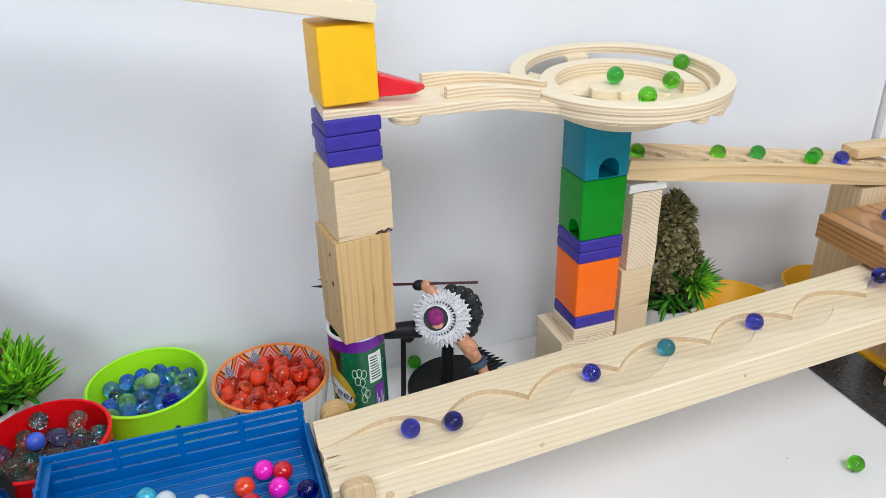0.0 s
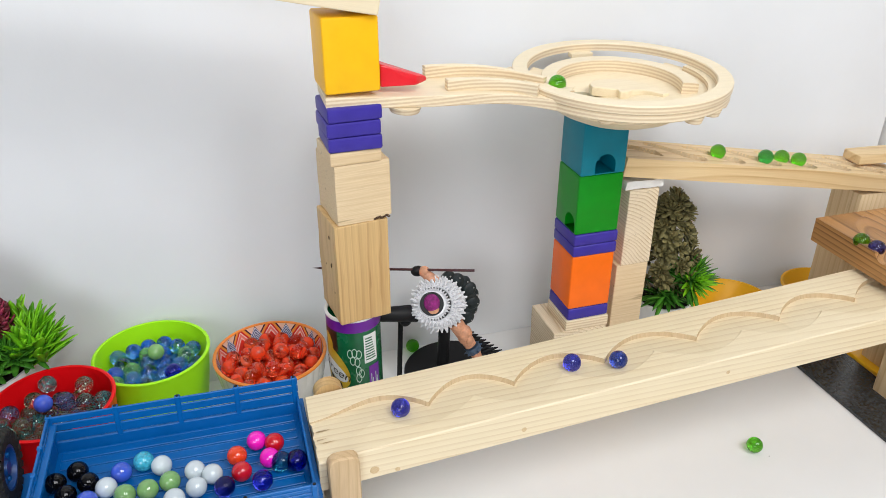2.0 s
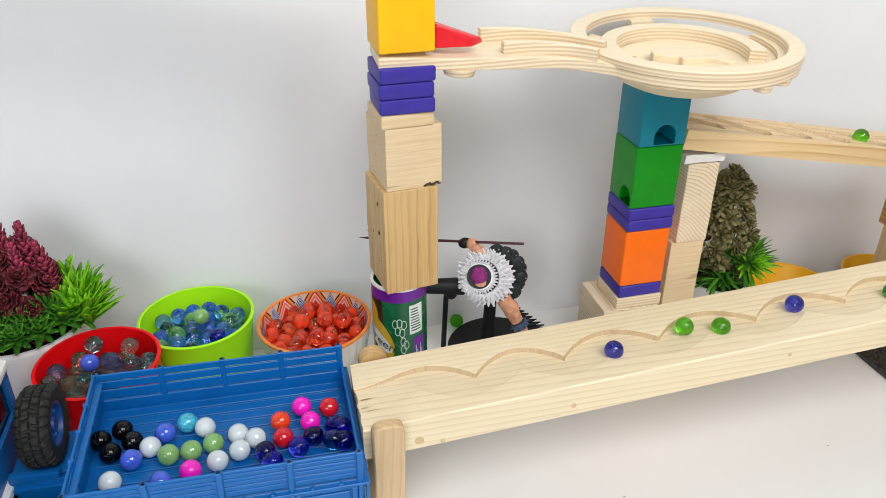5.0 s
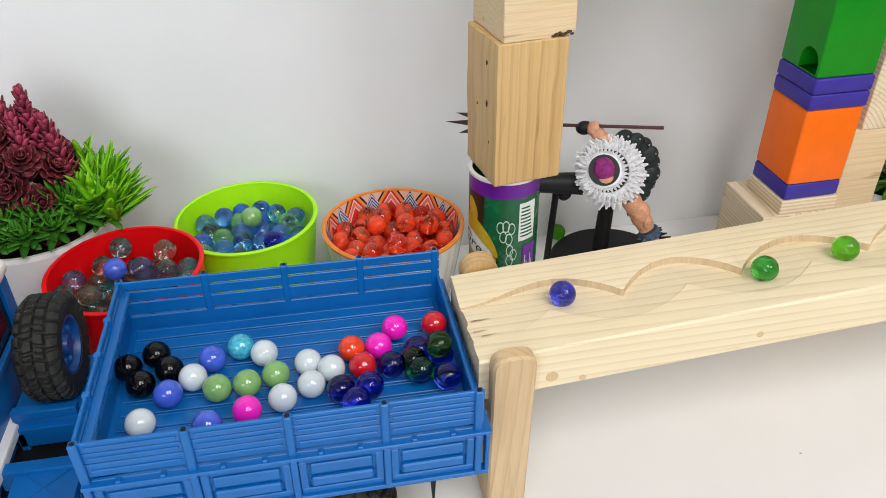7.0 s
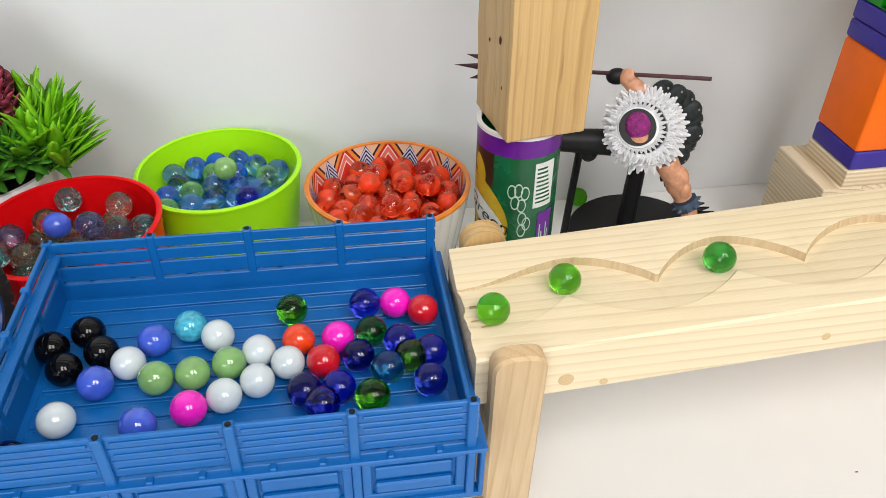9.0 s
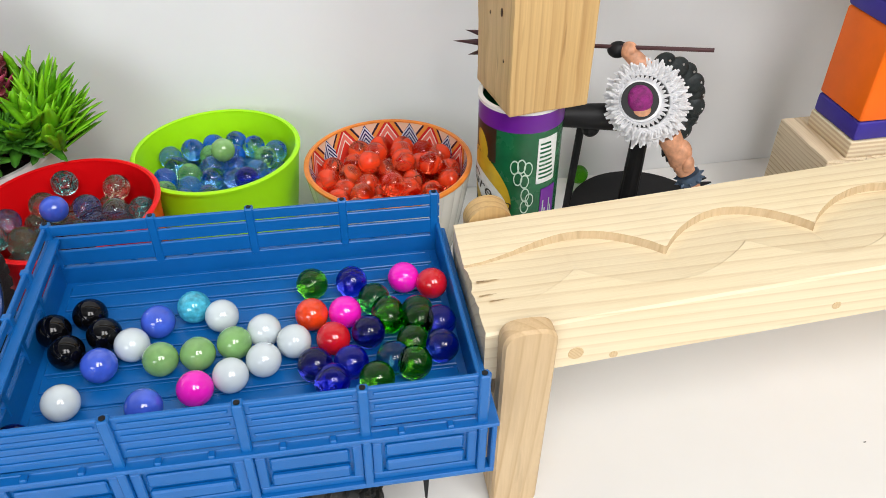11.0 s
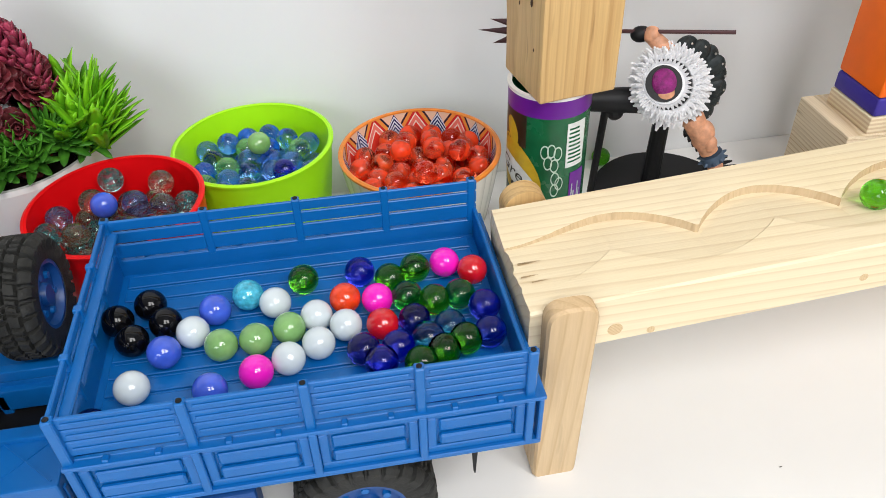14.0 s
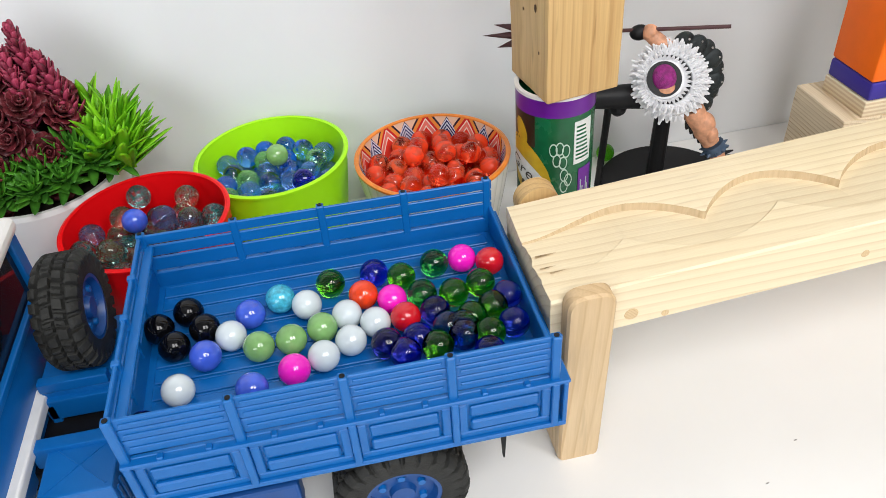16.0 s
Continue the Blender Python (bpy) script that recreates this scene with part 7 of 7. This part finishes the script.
    ('green', [(0.00, 0.3877, 0.5993, 0.3545), (0.20, 0.4162, 0.6230, 0.3534), (0.40, 0.4149, 0.6582, 0.3525), (0.60, 0.3813, 0.6739, 0.3525), (0.72, 0.3740, 0.6700, 0.3400), (0.80, 0.3770, 0.6700, 0.3000), (1.08, 0.4020, 0.6760, 0.2840), (1.20, 0.4490, 0.6779, 0.2730), (1.40, 0.4760, 0.6687, 0.2683), (1.60, 0.4850, 0.6712, 0.2667), (1.80, 0.5000, 0.6840, 0.2641), (2.00, 0.5370, 0.6821, 0.2577), (2.20, 0.5400, 0.6837, 0.2572), (2.40, 0.5690, 0.6714, 0.2522), (2.60, 0.5900, 0.6806, 0.2486), (2.80, 0.6170, 0.6784, 0.2439), (3.00, 0.6490, 0.6686, 0.2384), (3.60, 0.7450, 0.6760, 0.2218), (3.75, 0.7570, 0.6400, 0.2250), (3.90, 0.7550, 0.6000, 0.1920), (4.15, 0.7050, 0.5840, 0.1920), (6.52, 0.7050, 0.5840, 0.1920), (6.87, 0.6650, 0.5920, 0.1920), (7.07, 0.6400, 0.5520, 0.1880), (7.22, 0.6120, 0.5300, 0.1710), (7.77, 0.5182, 0.5150, 0.1574), (8.31, 0.4365, 0.5159, 0.1523), (8.86, 0.3548, 0.5193, 0.1471), (9.40, 0.2730, 0.5217, 0.1420), (9.60, 0.2520, 0.5150, 0.1406), (9.80, 0.2200, 0.5263, 0.1386), (10.00, 0.1850, 0.5174, 0.1364), (10.20, 0.1570, 0.5186, 0.1347), (10.70, 0.0755, 0.5160, 0.1275), (10.76, 0.0600, 0.5170, 0.1160), (10.81, 0.0520, 0.5185, 0.1085), (12.00, 0.0179, 0.5442, 0.1085), (12.50, 0.0179, 0.5442, 0.1085), (12.78, 0.0179, 0.5444, 0.1085), (15.18, 0.0179, 0.5444, 0.1085), (15.50, 0.0538, 0.5106, 0.1085), (16.00, 0.0538, 0.5106, 0.1085)]),
    ('green', [(0.00, 0.4371, 0.6378, 0.3533), (0.20, 0.4250, 0.7109, 0.3534), (0.40, 0.3654, 0.7053, 0.3536), (0.60, 0.3338, 0.6657, 0.3544), (0.80, 0.3550, 0.6315, 0.3540), (1.00, 0.3778, 0.6023, 0.3545), (1.20, 0.4064, 0.6087, 0.3540), (1.40, 0.4122, 0.6413, 0.3525), (1.60, 0.3934, 0.6767, 0.3525), (1.80, 0.3640, 0.6516, 0.3531), (1.92, 0.3740, 0.6700, 0.3400), (2.00, 0.3770, 0.6700, 0.3000), (2.08, 0.4020, 0.6760, 0.2840), (2.20, 0.4400, 0.6751, 0.2745), (2.40, 0.4890, 0.6825, 0.2661), (2.60, 0.4895, 0.6828, 0.2660), (2.80, 0.5280, 0.6800, 0.2593), (3.00, 0.5360, 0.6839, 0.2579), (4.31, 0.7450, 0.6760, 0.2218), (4.46, 0.7570, 0.6400, 0.2250), (4.61, 0.7550, 0.6000, 0.1920), (4.86, 0.7410, 0.6020, 0.1920), (6.72, 0.7410, 0.6020, 0.1920), (7.07, 0.6650, 0.5920, 0.1920), (7.27, 0.6400, 0.5520, 0.1880), (7.42, 0.6120, 0.5300, 0.1710), (7.96, 0.5182, 0.5150, 0.1574), (8.51, 0.4365, 0.5159, 0.1523), (9.05, 0.3548, 0.5193, 0.1471), (9.60, 0.2730, 0.5217, 0.1420), (9.80, 0.2480, 0.5154, 0.1404), (10.00, 0.2120, 0.5276, 0.1381), (10.20, 0.1720, 0.5151, 0.1356), (10.85, 0.0755, 0.5160, 0.1275), (10.91, 0.0600, 0.5170, 0.1160), (10.96, 0.0520, 0.5185, 0.1085), (12.00, 0.0344, 0.5519, 0.1085), (12.50, 0.0344, 0.5519, 0.1085), (12.78, 0.0319, 0.5499, 0.1085), (15.18, 0.0319, 0.5499, 0.1085), (15.50, 0.0478, 0.4921, 0.1085), (16.00, 0.0478, 0.4921, 0.1085)]),
    ('green', [(0.00, 0.4801, 0.6852, 0.3550), (0.20, 0.4419, 0.7373, 0.3550), (0.40, 0.3964, 0.7478, 0.3550), (0.60, 0.3521, 0.7305, 0.3550), (0.80, 0.3257, 0.6590, 0.3548), (1.00, 0.3457, 0.6134, 0.3549), (1.20, 0.3935, 0.6034, 0.3543), (1.40, 0.4336, 0.6342, 0.3533), (1.60, 0.4151, 0.7013, 0.3528), (1.80, 0.3534, 0.6953, 0.3538), (2.00, 0.3320, 0.6528, 0.3546), (2.20, 0.3546, 0.6178, 0.3545), (2.40, 0.3879, 0.6004, 0.3545), (2.60, 0.4122, 0.6189, 0.3535), (2.80, 0.4066, 0.6616, 0.3525), (3.00, 0.3699, 0.6663, 0.3526), (3.20, 0.3600, 0.6800, 0.3550), (3.45, 0.3900, 0.6500, 0.3530), (3.57, 0.3740, 0.6700, 0.3400), (3.65, 0.3770, 0.6700, 0.3000), (4.00, 0.4020, 0.6760, 0.2840), (4.20, 0.4500, 0.6760, 0.2728), (5.60, 0.7300, 0.6760, 0.2244), (5.69, 0.7450, 0.6760, 0.2218), (5.84, 0.7570, 0.6400, 0.2250), (5.99, 0.7550, 0.6000, 0.1920), (6.24, 0.7410, 0.5660, 0.1920), (11.07, 0.7410, 0.5660, 0.1920), (11.42, 0.6650, 0.5920, 0.1920), (11.62, 0.6400, 0.5520, 0.1880), (11.77, 0.6120, 0.5300, 0.1710), (12.32, 0.5162, 0.5145, 0.1573), (12.88, 0.4325, 0.5152, 0.1520), (13.44, 0.3488, 0.5163, 0.1467), (14.00, 0.2650, 0.5177, 0.1415), (14.20, 0.2340, 0.5202, 0.1395), (14.40, 0.1970, 0.5237, 0.1372), (14.60, 0.1680, 0.5155, 0.1353), (14.80, 0.1370, 0.5267, 0.1334), (15.00, 0.1040, 0.5186, 0.1313), (15.17, 0.0755, 0.5160, 0.1275), (15.23, 0.0600, 0.5170, 0.1160), (15.28, 0.0520, 0.5185, 0.1085), (15.50, 0.0518, 0.5295, 0.1085), (16.00, 0.0518, 0.5295, 0.1085)]),
    ('navy', [(0.00, 0.7050, 0.5480, 0.1920), (3.41, 0.7050, 0.5480, 0.1920), (3.76, 0.6650, 0.5920, 0.1920), (3.96, 0.6400, 0.5520, 0.1880), (4.11, 0.6120, 0.5300, 0.1710), (4.41, 0.5553, 0.5275, 0.1597), (4.70, 0.5105, 0.5153, 0.1569), (5.00, 0.4658, 0.5272, 0.1541), (5.30, 0.4210, 0.5153, 0.1513), (5.40, 0.4060, 0.5207, 0.1503), (5.50, 0.3890, 0.5271, 0.1493), (5.60, 0.3710, 0.5264, 0.1481), (5.70, 0.3590, 0.5213, 0.1474), (5.80, 0.3420, 0.5152, 0.1463), (5.90, 0.3240, 0.5165, 0.1452), (6.00, 0.3080, 0.5247, 0.1442), (6.10, 0.2800, 0.5251, 0.1424), (6.20, 0.2690, 0.5197, 0.1417), (6.30, 0.2510, 0.5148, 0.1406), (6.40, 0.2340, 0.5202, 0.1395), (6.50, 0.2160, 0.5271, 0.1384), (6.60, 0.1990, 0.5247, 0.1373), (6.80, 0.1720, 0.5151, 0.1356), (7.00, 0.1370, 0.5267, 0.1334), (7.20, 0.1100, 0.5221, 0.1317), (7.38, 0.0755, 0.5160, 0.1275), (7.44, 0.0600, 0.5170, 0.1160), (7.49, 0.0520, 0.5185, 0.1085), (7.75, 0.0300, 0.4690, 0.1085), (8.24, 0.0300, 0.4690, 0.1085), (8.52, 0.0300, 0.4690, 0.1085), (9.15, 0.0300, 0.4690, 0.1085), (9.50, 0.0300, 0.4690, 0.1085), (9.86, 0.0300, 0.4690, 0.1085), (10.08, 0.0480, 0.4690, 0.1085), (11.20, 0.0480, 0.4690, 0.1085), (12.00, 0.0480, 0.4690, 0.1085), (12.50, 0.0480, 0.4690, 0.1085), (12.78, 0.0480, 0.4690, 0.1085), (15.18, 0.0480, 0.4690, 0.1085), (15.50, 0.0446, 0.4795, 0.1085), (16.00, 0.0446, 0.4795, 0.1085)]),
    ('teal', [(0.00, 0.7050, 0.5480, 0.1920), (8.36, 0.7050, 0.5480, 0.1920), (8.71, 0.6650, 0.5920, 0.1920), (8.91, 0.6400, 0.5520, 0.1880), (9.06, 0.6120, 0.5300, 0.1710), (9.87, 0.4785, 0.5270, 0.1549), (10.68, 0.3570, 0.5204, 0.1473), (11.49, 0.2355, 0.5193, 0.1396), (12.30, 0.1140, 0.5241, 0.1319), (12.40, 0.0950, 0.5152, 0.1307), (12.46, 0.0755, 0.5160, 0.1275), (12.52, 0.0600, 0.5170, 0.1160), (12.57, 0.0520, 0.5185, 0.1085), (12.78, 0.0425, 0.5042, 0.1085), (15.18, 0.0425, 0.5042, 0.1085), (15.50, 0.0359, 0.5008, 0.1085), (16.00, 0.0359, 0.5008, 0.1085)]),
    ('orange', [(0.00, 0.0165, 0.5323, 0.1085), (0.70, 0.0165, 0.5323, 0.1085), (1.50, 0.0165, 0.5323, 0.1085), (2.40, 0.0165, 0.5323, 0.1085), (3.20, 0.0180, 0.5321, 0.1085), (4.70, 0.0180, 0.5321, 0.1085), (5.50, 0.0135, 0.5314, 0.1085), (6.20, 0.0135, 0.5314, 0.1085), (7.00, 0.0098, 0.5319, 0.1085), (7.36, 0.0098, 0.5319, 0.1085), (7.75, -0.0006, 0.5309, 0.1085), (8.24, -0.0006, 0.5309, 0.1085), (8.52, -0.0023, 0.5296, 0.1085), (9.15, -0.0023, 0.5296, 0.1085), (9.50, -0.0012, 0.5313, 0.1085), (9.86, -0.0012, 0.5313, 0.1085), (10.08, 0.0014, 0.5318, 0.1085), (11.20, 0.0014, 0.5318, 0.1085), (12.00, -0.0035, 0.5335, 0.1085), (12.50, -0.0035, 0.5335, 0.1085), (12.78, -0.0062, 0.5341, 0.1085), (15.18, -0.0062, 0.5341, 0.1085), (15.50, -0.0109, 0.5375, 0.1085), (16.00, -0.0109, 0.5375, 0.1085)]),
    ('red', [(0.00, 0.0192, 0.5133, 0.1085), (0.70, 0.0192, 0.5133, 0.1085), (1.50, 0.0192, 0.5133, 0.1085), (2.40, 0.0192, 0.5133, 0.1085), (3.20, 0.0179, 0.5124, 0.1085), (4.70, 0.0179, 0.5124, 0.1085), (5.50, 0.0172, 0.5129, 0.1085), (6.20, 0.0172, 0.5129, 0.1085), (7.00, 0.0149, 0.5159, 0.1085), (7.36, 0.0149, 0.5159, 0.1085), (7.75, 0.0042, 0.5134, 0.1085), (8.24, 0.0042, 0.5134, 0.1085), (8.52, 0.0093, 0.5137, 0.1085), (9.15, 0.0093, 0.5137, 0.1085), (9.50, 0.0093, 0.5144, 0.1085), (9.86, 0.0093, 0.5144, 0.1085), (10.08, 0.0109, 0.5137, 0.1085), (11.20, 0.0109, 0.5137, 0.1085), (12.00, 0.0120, 0.5128, 0.1085), (12.50, 0.0120, 0.5128, 0.1085), (12.78, 0.0105, 0.5120, 0.1085), (15.18, 0.0105, 0.5120, 0.1085), (15.50, 0.0085, 0.5145, 0.1085), (16.00, 0.0085, 0.5145, 0.1085)]),
    ('pink', [(0.00, 0.0415, 0.5225, 0.1085), (0.70, 0.0415, 0.5225, 0.1085), (1.50, 0.0415, 0.5225, 0.1085), (2.40, 0.0415, 0.5225, 0.1085), (3.20, 0.0444, 0.5242, 0.1085), (4.70, 0.0444, 0.5242, 0.1085), (5.50, 0.0293, 0.5308, 0.1085), (6.20, 0.0293, 0.5308, 0.1085), (7.00, 0.0259, 0.5312, 0.1085), (7.36, 0.0259, 0.5312, 0.1085), (7.75, 0.0155, 0.5299, 0.1085), (8.24, 0.0155, 0.5299, 0.1085), (8.52, 0.0168, 0.5287, 0.1085), (9.15, 0.0168, 0.5287, 0.1085), (9.50, 0.0170, 0.5305, 0.1085), (9.86, 0.0170, 0.5305, 0.1085), (10.08, 0.0174, 0.5306, 0.1085), (11.20, 0.0174, 0.5306, 0.1085), (12.00, 0.0125, 0.5301, 0.1085), (12.50, 0.0125, 0.5301, 0.1085), (12.78, 0.0099, 0.5303, 0.1085), (15.18, 0.0099, 0.5303, 0.1085), (15.50, 0.0037, 0.5296, 0.1085), (16.00, 0.0037, 0.5296, 0.1085)]),
    ('pink', [(0.00, 0.0328, 0.5457, 0.1085), (0.70, 0.0328, 0.5457, 0.1085), (1.50, 0.0328, 0.5457, 0.1085), (2.40, 0.0328, 0.5457, 0.1085), (3.20, 0.0324, 0.5458, 0.1085), (4.70, 0.0324, 0.5458, 0.1085), (5.50, 0.0376, 0.5455, 0.1085), (6.20, 0.0376, 0.5455, 0.1085), (7.00, 0.0374, 0.5458, 0.1085), (7.36, 0.0374, 0.5458, 0.1085), (7.75, 0.0476, 0.5508, 0.1085), (8.24, 0.0476, 0.5508, 0.1085), (8.52, 0.0468, 0.5500, 0.1085), (9.15, 0.0468, 0.5500, 0.1085), (9.50, 0.0480, 0.5513, 0.1085), (9.86, 0.0480, 0.5513, 0.1085), (10.08, 0.0485, 0.5513, 0.1085), (11.20, 0.0485, 0.5513, 0.1085), (12.00, 0.0506, 0.5505, 0.1085), (12.50, 0.0506, 0.5505, 0.1085), (12.78, 0.0480, 0.5510, 0.1085), (15.18, 0.0480, 0.5510, 0.1085), (15.50, 0.0466, 0.5521, 0.1085), (16.00, 0.0466, 0.5521, 0.1085)]),
    ('red', [(0.00, 0.0468, 0.5392, 0.1085), (0.70, 0.0468, 0.5392, 0.1085), (1.50, 0.0468, 0.5392, 0.1085), (2.40, 0.0468, 0.5392, 0.1085), (3.20, 0.0520, 0.5375, 0.1085), (4.70, 0.0520, 0.5375, 0.1085), (5.50, 0.0631, 0.5441, 0.1085), (6.20, 0.0631, 0.5441, 0.1085), (7.00, 0.0619, 0.5446, 0.1085), (7.36, 0.0619, 0.5446, 0.1085), (7.75, 0.0612, 0.5426, 0.1085), (8.24, 0.0612, 0.5426, 0.1085), (8.52, 0.0602, 0.5423, 0.1085), (9.15, 0.0602, 0.5423, 0.1085), (9.50, 0.0619, 0.5431, 0.1085), (9.86, 0.0619, 0.5431, 0.1085), (10.08, 0.0620, 0.5444, 0.1085), (11.20, 0.0620, 0.5444, 0.1085), (12.00, 0.0622, 0.5439, 0.1085), (12.50, 0.0622, 0.5439, 0.1085), (12.78, 0.0613, 0.5421, 0.1085), (15.18, 0.0613, 0.5421, 0.1085), (15.50, 0.0609, 0.5453, 0.1085), (16.00, 0.0609, 0.5453, 0.1085)]),
    ('navy_dark', [(0.00, 0.0618, 0.5123, 0.1085), (0.70, 0.0618, 0.5123, 0.1085), (1.50, 0.0618, 0.5123, 0.1085), (2.40, 0.0618, 0.5123, 0.1085), (3.20, 0.0438, 0.5061, 0.1085), (4.70, 0.0438, 0.5061, 0.1085), (5.50, 0.0335, 0.5139, 0.1085), (6.20, 0.0335, 0.5139, 0.1085), (7.00, 0.0314, 0.5135, 0.1085), (7.36, 0.0314, 0.5135, 0.1085), (7.75, 0.0238, 0.5130, 0.1085), (8.24, 0.0238, 0.5130, 0.1085), (8.52, 0.0258, 0.5148, 0.1085), (9.15, 0.0258, 0.5148, 0.1085), (9.50, 0.0259, 0.5160, 0.1085), (9.86, 0.0259, 0.5160, 0.1085), (10.08, 0.0274, 0.5152, 0.1085), (11.20, 0.0274, 0.5152, 0.1085), (12.00, 0.0287, 0.5105, 0.1085), (12.50, 0.0287, 0.5105, 0.1085), (12.78, 0.0263, 0.5119, 0.1085), (15.18, 0.0263, 0.5119, 0.1085), (15.50, 0.0241, 0.5148, 0.1085), (16.00, 0.0241, 0.5148, 0.1085)]),
    ('white', [(0.00, -0.0160, 0.5250, 0.1085), (7.38, -0.0160, 0.5250, 0.1085), (7.60, -0.0210, 0.5246, 0.1085), (16.00, -0.0210, 0.5246, 0.1085)]),
    ('white', [(0.00, -0.0030, 0.5172, 0.1085), (7.38, -0.0030, 0.5172, 0.1085), (7.60, -0.0072, 0.5150, 0.1085), (16.00, -0.0072, 0.5150, 0.1085)]),
    ('white', [(0.00, -0.0150, 0.5065, 0.1085), (7.38, -0.0150, 0.5065, 0.1085), (7.60, -0.0209, 0.5055, 0.1085), (16.00, -0.0209, 0.5055, 0.1085)]),
    ('white', [(0.00, -0.0310, 0.4990, 0.1085), (7.38, -0.0310, 0.4990, 0.1085), (7.60, -0.0352, 0.4985, 0.1085), (16.00, -0.0352, 0.4985, 0.1085)]),
    ('green', [(0.00, 0.5722, 0.4655, 0.0080), (0.40, 0.5375, 0.4449, 0.0080), (1.00, 0.5127, 0.4528, 0.0080), (1.40, 0.5065, 0.4692, 0.0080), (1.80, 0.5081, 0.4947, 0.0080), (2.20, 0.5170, 0.5291, 0.0080), (2.60, 0.5240, 0.5653, 0.0080), (3.00, 0.5270, 0.6091, 0.0080), (3.60, 0.5300, 0.6500, 0.0080), (4.20, 0.5320, 0.6620, 0.0080), (16.00, 0.5320, 0.6620, 0.0080)]),
]


motions()
